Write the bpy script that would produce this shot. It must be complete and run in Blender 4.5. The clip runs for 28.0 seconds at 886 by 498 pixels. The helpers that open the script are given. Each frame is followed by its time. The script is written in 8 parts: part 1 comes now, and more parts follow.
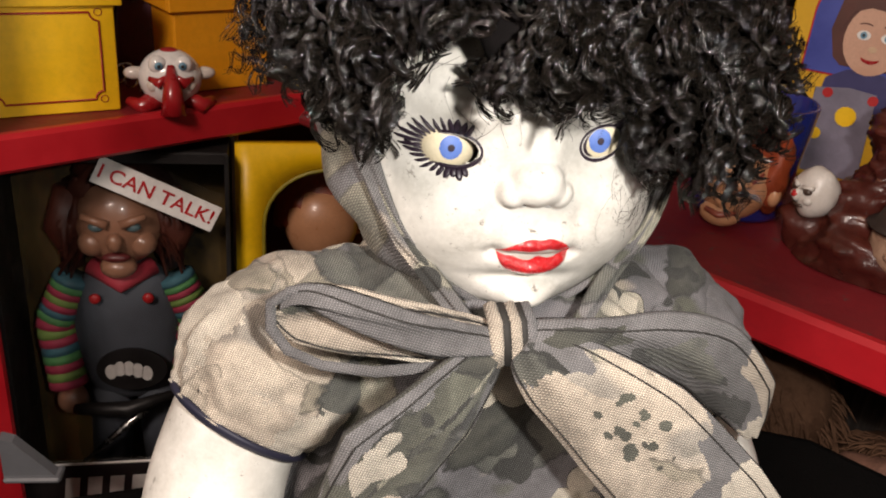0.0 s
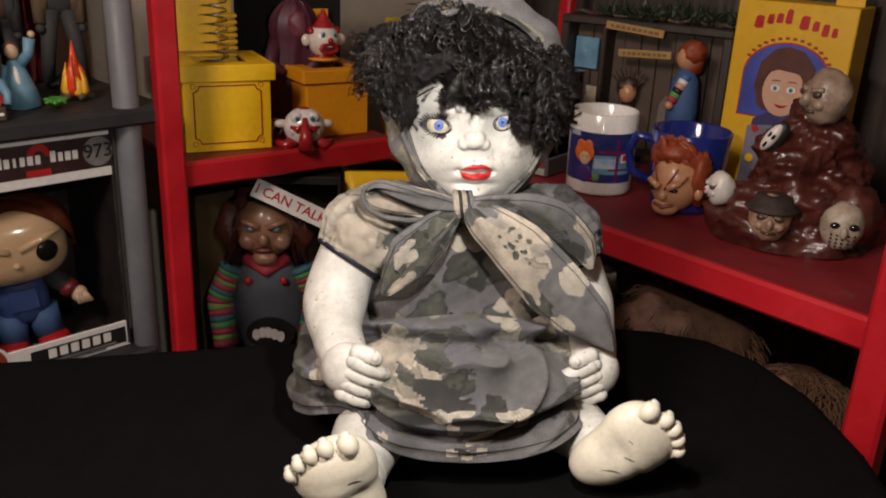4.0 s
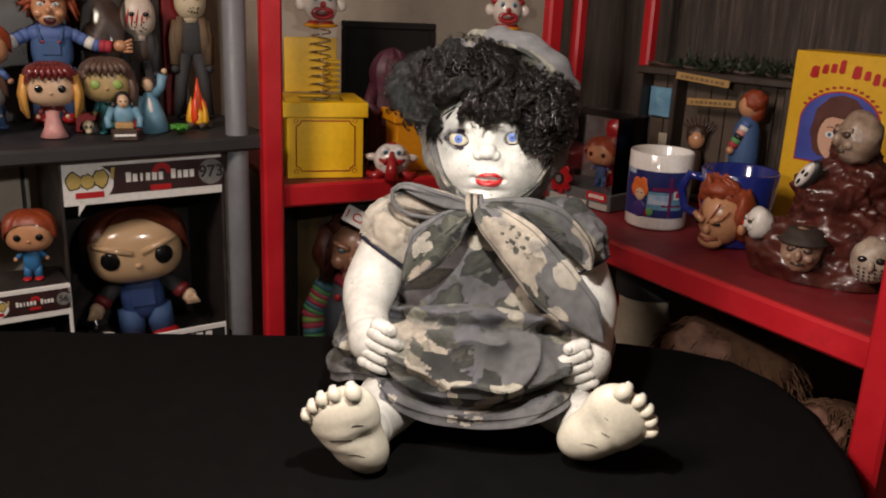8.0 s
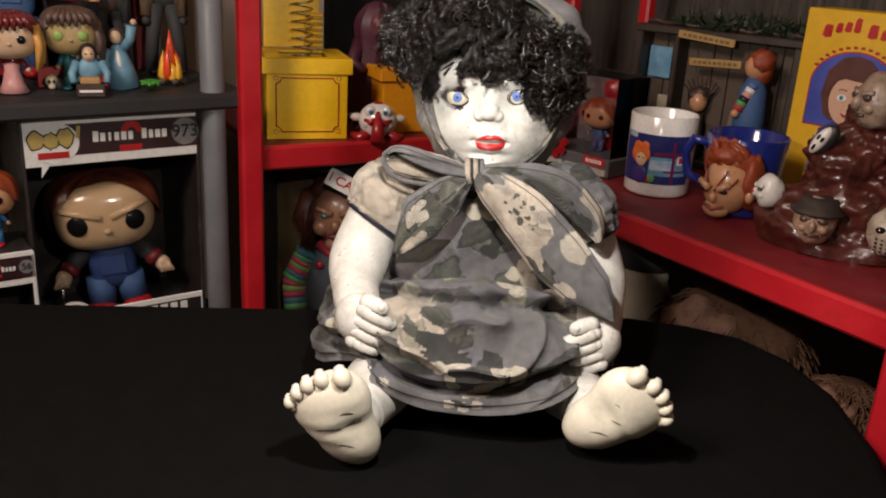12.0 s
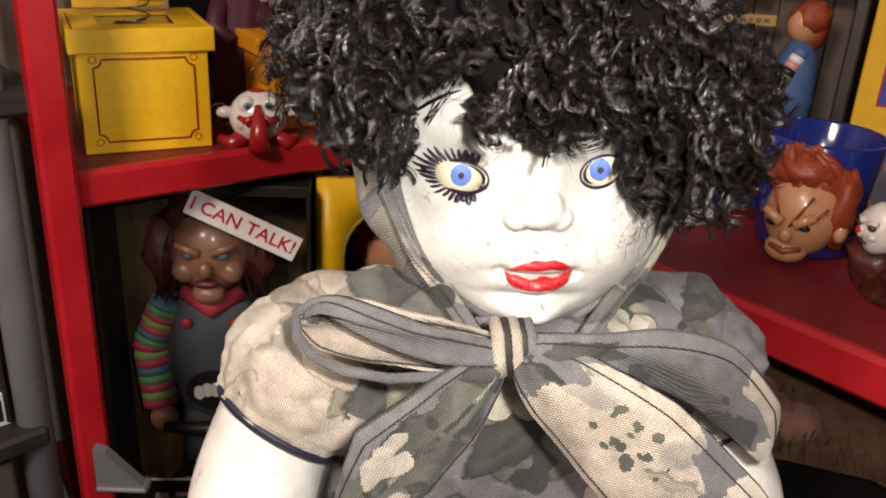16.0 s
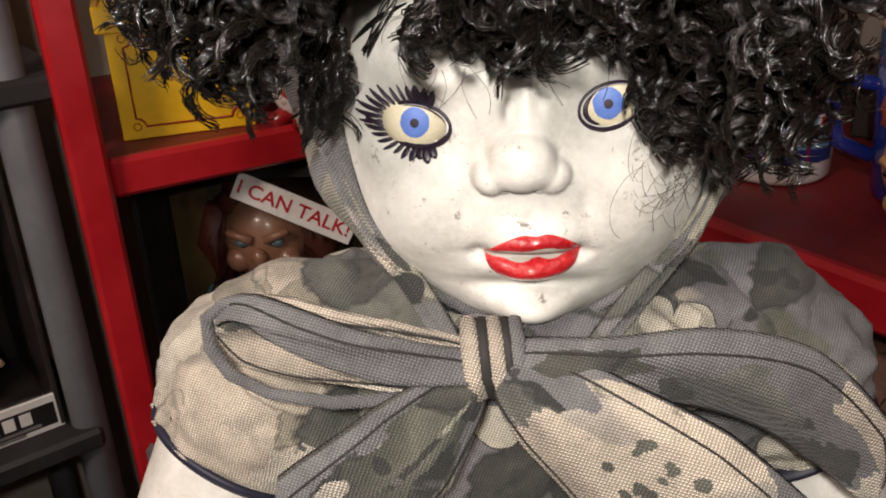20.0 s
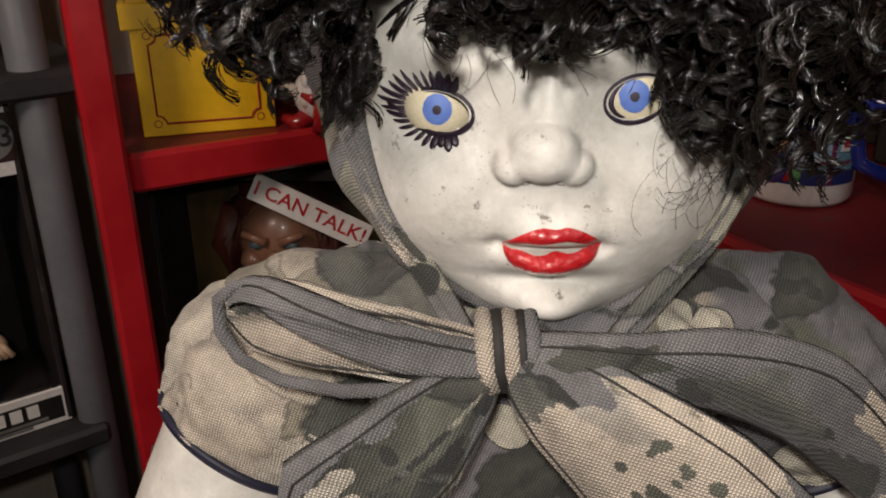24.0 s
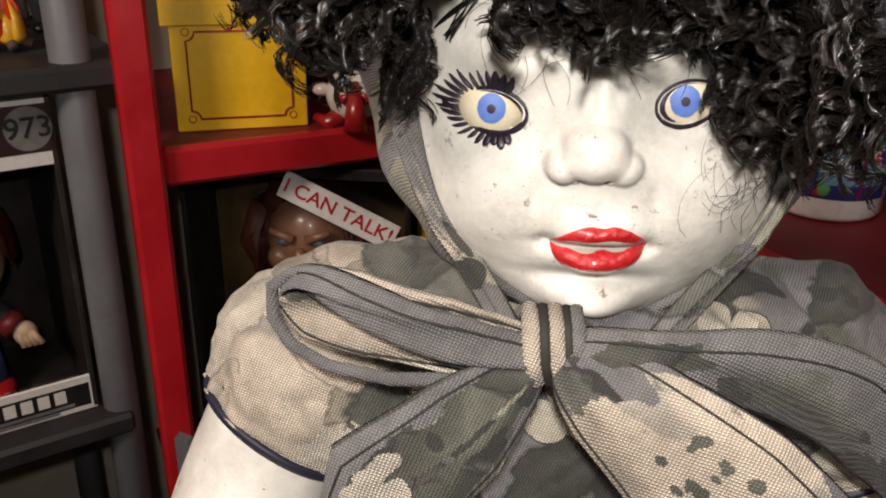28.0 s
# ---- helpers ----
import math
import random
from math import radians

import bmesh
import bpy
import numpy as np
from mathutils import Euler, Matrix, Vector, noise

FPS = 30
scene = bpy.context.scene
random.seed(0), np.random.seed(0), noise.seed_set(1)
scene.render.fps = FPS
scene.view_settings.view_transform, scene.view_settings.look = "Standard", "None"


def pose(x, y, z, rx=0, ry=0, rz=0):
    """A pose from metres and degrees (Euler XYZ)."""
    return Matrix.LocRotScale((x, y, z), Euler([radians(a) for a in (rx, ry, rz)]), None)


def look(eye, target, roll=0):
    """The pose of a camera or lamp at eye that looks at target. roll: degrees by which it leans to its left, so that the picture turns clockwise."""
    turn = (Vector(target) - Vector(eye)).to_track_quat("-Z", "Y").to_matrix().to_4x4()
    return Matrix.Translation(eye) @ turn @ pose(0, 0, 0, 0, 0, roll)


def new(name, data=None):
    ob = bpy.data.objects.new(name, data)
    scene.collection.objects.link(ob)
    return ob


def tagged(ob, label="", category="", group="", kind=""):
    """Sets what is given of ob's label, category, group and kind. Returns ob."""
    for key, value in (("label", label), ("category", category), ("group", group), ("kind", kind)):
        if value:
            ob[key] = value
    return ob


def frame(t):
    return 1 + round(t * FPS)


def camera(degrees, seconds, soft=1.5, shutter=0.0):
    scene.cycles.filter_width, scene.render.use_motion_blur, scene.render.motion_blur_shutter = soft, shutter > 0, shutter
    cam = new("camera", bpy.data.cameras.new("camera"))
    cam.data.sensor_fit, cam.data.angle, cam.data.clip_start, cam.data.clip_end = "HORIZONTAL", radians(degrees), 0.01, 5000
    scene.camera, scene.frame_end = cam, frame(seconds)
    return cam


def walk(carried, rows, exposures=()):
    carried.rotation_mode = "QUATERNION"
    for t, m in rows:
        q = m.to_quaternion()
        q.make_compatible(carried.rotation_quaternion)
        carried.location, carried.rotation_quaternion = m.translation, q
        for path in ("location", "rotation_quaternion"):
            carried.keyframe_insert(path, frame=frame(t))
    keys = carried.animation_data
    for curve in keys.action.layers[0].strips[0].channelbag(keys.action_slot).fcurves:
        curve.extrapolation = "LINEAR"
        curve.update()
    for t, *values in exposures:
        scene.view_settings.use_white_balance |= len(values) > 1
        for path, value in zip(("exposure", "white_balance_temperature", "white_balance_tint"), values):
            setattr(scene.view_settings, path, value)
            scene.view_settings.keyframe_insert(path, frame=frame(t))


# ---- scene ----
cam = camera(54.0, 28.0, soft=2.0)
PATH = [
    (0, (0.0079, -0.0299, 0.3709), (-0.0071, 0.8740, -0.0565), 5.36),
    (0.5, (-0.0013, -0.0479, 0.3707), (0.0288, 0.8681, -0.0294), 5.81),
    (1, (0.0379, -0.0936, 0.3842), (0.0079, 0.8231, -0.0144), 4.12),
    (1.5, (0.0718, -0.1370, 0.3908), (-0.0538, 0.7768, 0.0046), 3.14),
    (2, (0.0965, -0.1972, 0.3913), (-0.0792, 0.7091, 0.0069), 1.75),
    (2.5, (0.1068, -0.2459, 0.4096), (-0.0595, 0.6608, 0.0220), 0.63),
    (3, (0.0646, -0.3370, 0.4244), (-0.0536, 0.5825, 0.0496), 0.93),
    (3.5, (0.0786, -0.3814, 0.4327), (-0.0327, 0.5434, 0.0688), 2.12),
    (5.5, (0.2183, -0.5311, 0.4189), (-0.0330, 0.3800, 0.0922), 3.46),
    (6, (0.2324, -0.5252, 0.4206), (-0.0236, 0.3872, 0.1013), 3.78),
    (6.5, (0.2415, -0.5244, 0.4233), (-0.0238, 0.3896, 0.1161), 3.30),
    (7, (0.2414, -0.5303, 0.4212), (-0.0428, 0.3822, 0.1268), 2.45),
    (7.5, (0.2472, -0.5262, 0.4151), (-0.0523, 0.3835, 0.1275), 2.39),
    (8, (0.2492, -0.5252, 0.4141), (-0.0534, 0.3831, 0.1250), 2.50),
    (8.5, (0.2461, -0.5271, 0.4131), (-0.0477, 0.3837, 0.1231), 2.58),
    (9, (0.2481, -0.5302, 0.4140), (-0.0412, 0.3810, 0.1204), 2.67),
    (9.5, (0.2471, -0.5291, 0.4120), (-0.0382, 0.3828, 0.1170), 2.66),
    (10, (0.2480, -0.5260, 0.4101), (-0.0374, 0.3844, 0.1105), 2.56),
    (10.5, (0.2500, -0.5251, 0.4100), (-0.0375, 0.3835, 0.1070), 2.56),
    (11, (0.2490, -0.5250, 0.4101), (-0.0405, 0.3824, 0.1056), 2.76),
    (11.5, (0.2410, -0.5058, 0.4039), (-0.0469, 0.3984, 0.0883), 3.16),
    (13.5, (0.1233, -0.2546, 0.3958), (-0.1006, 0.6510, 0.0357), 3.18),
    (14, (0.1318, -0.1756, 0.3968), (-0.1413, 0.7146, 0.0322), 3.40),
    (14.5, (0.1190, -0.1395, 0.3943), (-0.1591, 0.7501, 0.0319), 3.82),
    (15, (0.0801, -0.0960, 0.3898), (-0.1332, 0.8081, 0.0195), 3.15),
    (15.5, (0.0408, -0.0724, 0.3777), (-0.1137, 0.8384, -0.0051), 3.51),
    (16, (0.0420, -0.0544, 0.3782), (-0.0920, 0.8547, -0.0164), 3.25),
    (16.5, (0.0459, -0.0342, 0.3716), (-0.0812, 0.8746, -0.0258), 2.23),
    (17, (0.0407, -0.0139, 0.3623), (-0.0588, 0.8976, -0.0368), 1.57),
    (17.5, (0.0366, -0.0058, 0.3587), (-0.0719, 0.9048, -0.0402), 2.49),
    (18, (0.0528, 0.0171, 0.3578), (-0.1346, 0.9117, -0.0478), 0.87),
    (18.5, (0.0627, 0.0312, 0.3519), (-0.1679, 0.9143, -0.0567), -0.92),
    (19, (0.0587, 0.0353, 0.3512), (-0.1816, 0.9137, -0.0619), -1.40),
    (19.5, (0.0674, 0.0315, 0.3428), (-0.1821, 0.9055, -0.0741), -1.78),
    (20, (0.0714, 0.0334, 0.3437), (-0.1832, 0.9050, -0.0753), -2.27),
    (20.5, (0.0724, 0.0365, 0.3407), (-0.1891, 0.9078, -0.0744), -2.25),
    (21, (0.0714, 0.0395, 0.3409), (-0.1916, 0.9107, -0.0737), -2.34),
    (21.5, (0.0654, 0.0385, 0.3420), (-0.1995, 0.9091, -0.0725), -2.44),
    (23.5, (0.0663, 0.0265, 0.3407), (-0.2021, 0.9032, -0.0585), -0.72),
    (24, (0.0702, 0.0336, 0.3357), (-0.2013, 0.9083, -0.0658), -0.31),
    (24.5, (0.0681, 0.0367, 0.3329), (-0.2034, 0.9100, -0.0717), -0.12),
    (25, (0.0691, 0.0367, 0.3328), (-0.1984, 0.9119, -0.0703), 0.47),
    (25.5, (0.0631, 0.0378, 0.3331), (-0.2033, 0.9150, -0.0662), 1.07),
    (26, (0.0671, 0.0377, 0.3339), (-0.2027, 0.9140, -0.0652), 0.48),
    (26.5, (0.0711, 0.0357, 0.3318), (-0.2012, 0.9118, -0.0662), 0.19),
    (27, (0.0701, 0.0367, 0.3318), (-0.2084, 0.9097, -0.0687), 0.40),
    (27.5, (0.0671, 0.0307, 0.3337), (-0.2163, 0.9029, -0.0650), 0.82),
    (28, (0.0641, 0.0237, 0.3356), (-0.2266, 0.8947, -0.0603), 1.14),
]
EXPOSURES = [(0.0, 0.62), (1.0, 0.79), (2.0, 0.60), (3.5, 0.32), (6.0, 0.50), (11.5, 0.52), (13.5, 0.80), (15.0, 0.86), (16.0, 0.88), (17.0, 0.83), (18.0, 0.76), (19.5, 0.36), (21.0, 0.32), (24.0, -0.14), (25.0, 0.42), (26.0, 0.39), (27.0, 0.27), (28.0, 0.36)]
walk(cam, [(t, look(eye, target, roll)) for t, eye, target, roll in PATH], EXPOSURES)

# ---- light ----
world = bpy.data.worlds.new("room_air")
world.use_nodes = True
scene.world = world
world.node_tree.nodes["Background"].inputs[0].default_value = (1.0, 0.88, 0.80, 1)
world.node_tree.nodes["Background"].inputs[1].default_value = 0.12


def lamp(name, kind, at, target, watts, size, colour):
    data = bpy.data.lights.new(name, kind)
    data.energy = watts
    data.color = colour
    if kind == "AREA":
        data.size = size
    else:
        data.shadow_soft_size = size
    ob = new(name, data)
    ob.matrix_world = look(at, target)
    return ob


lamp("camera_lamp", "POINT", (0.08, -0.045, 0.41), (0, 0.3, 0.2), 5.6, 0.010, (1.0, 0.935, 0.865))
lamp("ceiling_lamp", "AREA", (-0.52, -0.75, 1.12), (-0.35, 0.75, 0.15), 14.0, 0.35, (1.0, 0.82, 0.72))

# ---- materials ----


def nodes_of(name):
    m = bpy.data.materials.new(name)
    m.use_nodes = True
    t = m.node_tree
    return m, t, t.nodes["Principled BSDF"]


def link(t, a, b):
    t.links.new(a, b)


def noise_node(t, scale, detail=4.0, rough=0.6, distort=0.0, coord="Object"):
    tc = t.nodes.new("ShaderNodeTexCoord")
    n = t.nodes.new("ShaderNodeTexNoise")
    n.inputs["Scale"].default_value = scale
    n.inputs["Detail"].default_value = detail
    n.inputs["Roughness"].default_value = rough
    n.inputs["Distortion"].default_value = distort
    link(t, tc.outputs[coord], n.inputs["Vector"])
    return n


def ramp_node(t, source, stops):
    r = t.nodes.new("ShaderNodeValToRGB")
    e = r.color_ramp.elements
    while len(e) < len(stops):
        e.new(0.5)
    for k, (p, c) in enumerate(stops):
        e[k].position = p
        e[k].color = (*c, 1) if len(c) == 3 else c
    link(t, source, r.inputs[0])
    return r


def mix_node(t, fac, a, b):
    m = t.nodes.new("ShaderNodeMix")
    m.data_type = "RGBA"
    for sock, val in ((m.inputs[0], fac), (m.inputs[6], a), (m.inputs[7], b)):
        if isinstance(val, (int, float)):
            sock.default_value = val
        elif isinstance(val, tuple):
            sock.default_value = (*val, 1)
        else:
            link(t, val, sock)
    return m.outputs[2]


def bump_on(t, bsdf, height, strength, distance):
    b = t.nodes.new("ShaderNodeBump")
    b.inputs["Strength"].default_value = strength
    b.inputs["Distance"].default_value = distance
    link(t, height, b.inputs["Height"])
    link(t, b.outputs[0], bsdf.inputs["Normal"])


MATS = {}


def surf(name, c, c2=None, scale=30.0, rough=0.5, metal=0.0, bump=0.0, bscale=120.0, coat=0.0, spot=None, rvar=0.12, spec=0.5):
    """A painted, moulded or natural surface: two colours in blotches, fine grain, uneven gloss and small relief."""
    if name in MATS:
        return MATS[name]
    m, t, b = nodes_of(name)
    c2 = c2 or tuple(v * 0.72 for v in c)
    big = noise_node(t, scale, 5, 0.65)
    fine = noise_node(t, scale * 9, 3, 0.7)
    col = ramp_node(t, big.outputs[0], [(0.36, c2), (0.66, c)])
    dark = tuple(v * 0.82 for v in c)
    fr = ramp_node(t, fine.outputs[0], [(0.42, (0, 0, 0)), (0.75, (1, 1, 1))])
    out = mix_node(t, fr.outputs[0], col.outputs[0], dark)
    if spot:
        sp = noise_node(t, spot[1], 6, 0.75)
        sr = ramp_node(t, sp.outputs[0], [(spot[2], (0, 0, 0)), (spot[2] + 0.05, (1, 1, 1))])
        out = mix_node(t, sr.outputs[0], out, spot[0])
    link(t, out, b.inputs["Base Color"])
    rr = ramp_node(t, big.outputs[0], [(0.3, (max(rough - rvar, 0.02),) * 3), (0.7, (min(rough + rvar, 1.0),) * 3)])
    link(t, rr.outputs[0], b.inputs["Roughness"])
    b.inputs["Metallic"].default_value = metal
    b.inputs["Coat Weight"].default_value = coat
    b.inputs["Coat Roughness"].default_value = 0.12
    b.inputs["Specular IOR Level"].default_value = spec
    if bump:
        bn = noise_node(t, bscale, 5, 0.6)
        bump_on(t, b, bn.outputs[0], bump, 0.002)
    MATS[name] = m
    return m


def clear(name, tint=(1, 1, 1), rough=0.03):
    """Thin clear plastic: mostly see-through, with a glossy skin."""
    m, t, b = nodes_of(name)
    b.inputs["Base Color"].default_value = (*tint, 1)
    b.inputs["Roughness"].default_value = rough
    tr = t.nodes.new("ShaderNodeBsdfTransparent")
    tr.inputs[0].default_value = (*[0.93 * v for v in tint], 1)
    gl = t.nodes.new("ShaderNodeBsdfGlossy")
    gl.inputs["Roughness"].default_value = rough
    fr = t.nodes.new("ShaderNodeFresnel")
    fr.inputs[0].default_value = 1.45
    bn = noise_node(t, 25, 2)
    bm_ = t.nodes.new("ShaderNodeBump")
    bm_.inputs["Strength"].default_value = 0.15
    bm_.inputs["Distance"].default_value = 0.004
    link(t, bn.outputs[0], bm_.inputs["Height"])
    link(t, bm_.outputs[0], gl.inputs["Normal"])
    mx = t.nodes.new("ShaderNodeMixShader")
    link(t, fr.outputs[0], mx.inputs[0])
    link(t, tr.outputs[0], mx.inputs[1])
    link(t, gl.outputs[0], mx.inputs[2])
    link(t, mx.outputs[0], t.nodes["Material Output"].inputs[0])
    return m


def math_node(t, op, a, b=0.0):
    n = t.nodes.new("ShaderNodeMath")
    n.operation = op
    for k, v in enumerate((a, b)):
        if isinstance(v, (int, float)):
            n.inputs[k].default_value = v
        else:
            link(t, v, n.inputs[k])
    return n.outputs[0]


def printed_cloth(name, shift, pale, dark, ground=(0.162, 0.156, 0.166), blooms=0.5, specks=None):
    """Grey woven cotton printed with leaves and pale three-petalled blossoms; pale and dark say how much of each this piece caught."""
    m, t, b = nodes_of(name)
    tc = t.nodes.new("ShaderNodeTexCoord")
    sp = t.nodes.new("ShaderNodeSeparateXYZ")
    link(t, tc.outputs["Object"], sp.inputs[0])
    flat = t.nodes.new("ShaderNodeCombineXYZ")
    link(t, math_node(t, "ADD", sp.outputs[0], shift), flat.inputs[0])
    link(t, math_node(t, "ADD", math_node(t, "ADD", sp.outputs[2], math_node(t, "MULTIPLY", sp.outputs[1], 0.75)), shift * 0.61), flat.inputs[1])
    warp = t.nodes.new("ShaderNodeTexNoise")
    warp.inputs["Scale"].default_value = 55
    warp.inputs["Detail"].default_value = 2
    link(t, flat.outputs[0], warp.inputs["Vector"])
    v = t.nodes.new("ShaderNodeVectorMath")
    v.operation = "SCALE"
    v.inputs["Scale"].default_value = 0.006
    link(t, warp.outputs[1], v.inputs[0])
    add = t.nodes.new("ShaderNodeVectorMath")
    add.operation = "ADD"
    link(t, flat.outputs[0], add.inputs[0])
    link(t, v.outputs[0], add.inputs[1])

    def layer(scale, lo, hi, off=0.0, detail=1.2):
        mp = t.nodes.new("ShaderNodeMapping")
        mp.inputs["Location"].default_value = (off, off * 0.7, off * 1.3)
        link(t, add.outputs[0], mp.inputs[0])
        n = t.nodes.new("ShaderNodeTexNoise")
        n.inputs["Scale"].default_value = scale
        n.inputs["Detail"].default_value = detail
        link(t, mp.outputs[0], n.inputs["Vector"])
        return ramp_node(t, n.outputs[0], [(lo, (0, 0, 0)), (hi, (1, 1, 1))]).outputs[0]

    def motif(scale, off, share):
        """One printed motif to a cell: its own axes a (along) and c (across), in cell widths, and whether this cell has it."""
        mp = t.nodes.new("ShaderNodeMapping")
        mp.inputs["Location"].default_value = (off, off * 1.7, 0)
        mp.inputs["Scale"].default_value = (scale, scale, 0)
        link(t, add.outputs[0], mp.inputs[0])
        vor = t.nodes.new("ShaderNodeTexVoronoi")
        vor.voronoi_dimensions = "2D"
        vor.inputs["Scale"].default_value = 1.0
        vor.inputs["Randomness"].default_value = 0.75
        link(t, mp.outputs[0], vor.inputs["Vector"])
        rel = t.nodes.new("ShaderNodeVectorMath")
        rel.operation = "SUBTRACT"
        link(t, mp.outputs[0], rel.inputs[0])
        link(t, vor.outputs["Position"], rel.inputs[1])
        rs = t.nodes.new("ShaderNodeSeparateXYZ")
        link(t, rel.outputs[0], rs.inputs[0])
        cs = t.nodes.new("ShaderNodeSeparateColor")
        link(t, vor.outputs["Color"], cs.inputs[0])
        ang = math_node(t, "MULTIPLY", cs.outputs[1], 6.28)
        co, si = math_node(t, "COSINE", ang), math_node(t, "SINE", ang)
        a = math_node(t, "ADD", math_node(t, "MULTIPLY", rs.outputs[0], co), math_node(t, "MULTIPLY", rs.outputs[1], si))
        c = math_node(t, "SUBTRACT", math_node(t, "MULTIPLY", rs.outputs[1], co), math_node(t, "MULTIPLY", rs.outputs[0], si))
        return a, c, math_node(t, "LESS_THAN", cs.outputs[0], share), vor.outputs["Distance"]

    def leaf(base, scale, off, share, inside, edge, rib, width=0.26):
        a, c, has, d = motif(scale, off, share)
        lens = math_node(t, "MULTIPLY", math_node(t, "SUBTRACT", 1.0, math_node(t, "POWER", math_node(t, "ABSOLUTE", math_node(t, "DIVIDE", a, 0.60)), 1.6)), width)
        rough = t.nodes.new("ShaderNodeTexNoise")
        rough.inputs["Scale"].default_value = 160
        rough.inputs["Detail"].default_value = 3
        link(t, flat.outputs[0], rough.inputs["Vector"])
        gap = math_node(t, "SUBTRACT", math_node(t, "SUBTRACT", lens, math_node(t, "ABSOLUTE", c)), math_node(t, "MULTIPLY", math_node(t, "SUBTRACT", rough.outputs[0], 0.5), 0.16))
        soft = ramp_node(t, gap, [(0.0, (0, 0, 0)), (0.035, (1, 1, 1))])
        body = math_node(t, "MULTIPLY", soft.outputs[0], has)
        shade = ramp_node(t, gap, [(0.0, edge), (0.03, edge), (0.05, inside), (width * 0.75, rib), (width * 0.97, inside)])
        return mix_node(t, body, base, shade.outputs[0])

    cream = (0.56, 0.485, 0.395)
    base = mix_node(t, layer(26, 0.40, 0.60, 3.0), ground, tuple(v * 1.30 for v in ground))
    base = mix_node(t, layer(34, 0.66 - dark, 0.70 - dark, 0.4), base, (0.115, 0.118, 0.092))
    base = leaf(base, 21, 2.3 + shift, 0.62 + pale, (0.36, 0.34, 0.27), (0.15, 0.145, 0.12), (0.24, 0.235, 0.185))
    base = mix_node(t, layer(26, 0.60 - pale, 0.64 - pale, 5.1), base, cream)
    if pale > 0.05:
        base = leaf(base, 21, 1.1 + shift, 0.75, (0.36, 0.32, 0.25), (0.15, 0.135, 0.105), (0.26, 0.235, 0.18), 0.24)
        base = leaf(base, 27, 5.9 + shift, 0.45, (0.52, 0.455, 0.37), (0.22, 0.195, 0.155), (0.40, 0.35, 0.28), 0.30)
    base = leaf(base, 16, 7.1 + shift, 0.55 + dark * 2, (0.100, 0.103, 0.090), (0.032, 0.032, 0.030), (0.16, 0.16, 0.135), 0.30)
    base = leaf(base, 20, 4.4 + shift, 0.30 + dark * 3, (0.050, 0.051, 0.044), (0.020, 0.020, 0.018), (0.085, 0.085, 0.07))
    if dark > 0:
        base = mix_node(t, layer(40, 0.68 - dark * 0.8, 0.695 - dark * 0.8, 1.7, 2.0), base, (0.030, 0.030, 0.027))
    a, c, has, d = motif(21, 9.3 + shift, blooms)
    turn = math_node(t, "ARCTAN2", c, a)
    reach = math_node(t, "ADD", 0.10, math_node(t, "MULTIPLY", math_node(t, "SQRT", math_node(t, "ABSOLUTE", math_node(t, "COSINE", math_node(t, "MULTIPLY", turn, 1.5)))), 0.24))
    rim = math_node(t, "MULTIPLY", math_node(t, "LESS_THAN", d, math_node(t, "ADD", reach, 0.012)), has)
    bloom = math_node(t, "MULTIPLY", math_node(t, "LESS_THAN", d, reach), has)
    petal = ramp_node(t, d, [(0.0, (0.36, 0.33, 0.24)), (0.10, (0.62, 0.57, 0.47)), (0.34, (0.50, 0.46, 0.37))])
    base = mix_node(t, rim, base, (0.040, 0.040, 0.036))
    base = mix_node(t, bloom, base, petal.outputs[0])
    if specks:
        gap = t.nodes.new("ShaderNodeVectorMath")
        gap.operation = "DISTANCE"
        link(t, tc.outputs["Object"], gap.inputs[0])
        gap.inputs[1].default_value = specks
        dots = t.nodes.new("ShaderNodeTexVoronoi")
        dots.inputs["Scale"].default_value = 150
        link(t, add.outputs[0], dots.inputs["Vector"])
        near = math_node(t, "LESS_THAN", gap.outputs["Value"], 0.016)
        base = mix_node(t, math_node(t, "MULTIPLY", math_node(t, "LESS_THAN", dots.outputs["Distance"], 0.25), near), base, (0.075, 0.072, 0.060))
    rows = []
    for rot in (0.35, 0.35 + math.pi / 2):
        mp = t.nodes.new("ShaderNodeMapping")
        mp.inputs["Rotation"].default_value = (0, 0, rot)
        link(t, flat.outputs[0], mp.inputs[0])
        w = t.nodes.new("ShaderNodeTexWave")
        w.inputs["Scale"].default_value = 330
        w.inputs["Distortion"].default_value = 1.2
        w.inputs["Detail"].default_value = 1.5
        link(t, mp.outputs[0], w.inputs["Vector"])
        rows.append(w.outputs["Fac"])
    weave = math_node(t, "MULTIPLY", rows[0], rows[1])
    wr = ramp_node(t, weave, [(0.0, (0.50, 0.50, 0.50)), (0.6, (1.36, 1.36, 1.36))])
    tint = ramp_node(t, noise_node(t, 95, 5, 0.7).outputs[0], [(0.30, (0.66, 0.66, 0.66)), (0.70, (1.22, 1.22, 1.22))])
    wash = t.nodes.new("ShaderNodeMix")
    wash.data_type = "RGBA"
    wash.blend_type = "MULTIPLY"
    wash.inputs[0].default_value = 1.0
    link(t, base, wash.inputs[6])
    link(t, tint.outputs[0], wash.inputs[7])
    base = wash.outputs[2]
    mul = t.nodes.new("ShaderNodeMix")
    mul.data_type = "RGBA"
    mul.blend_type = "MULTIPLY"
    mul.inputs[0].default_value = 1.0
    link(t, base, mul.inputs[6])
    link(t, wr.outputs[0], mul.inputs[7])
    link(t, mul.outputs[2], b.inputs["Base Color"])
    b.inputs["Roughness"].default_value = 0.85
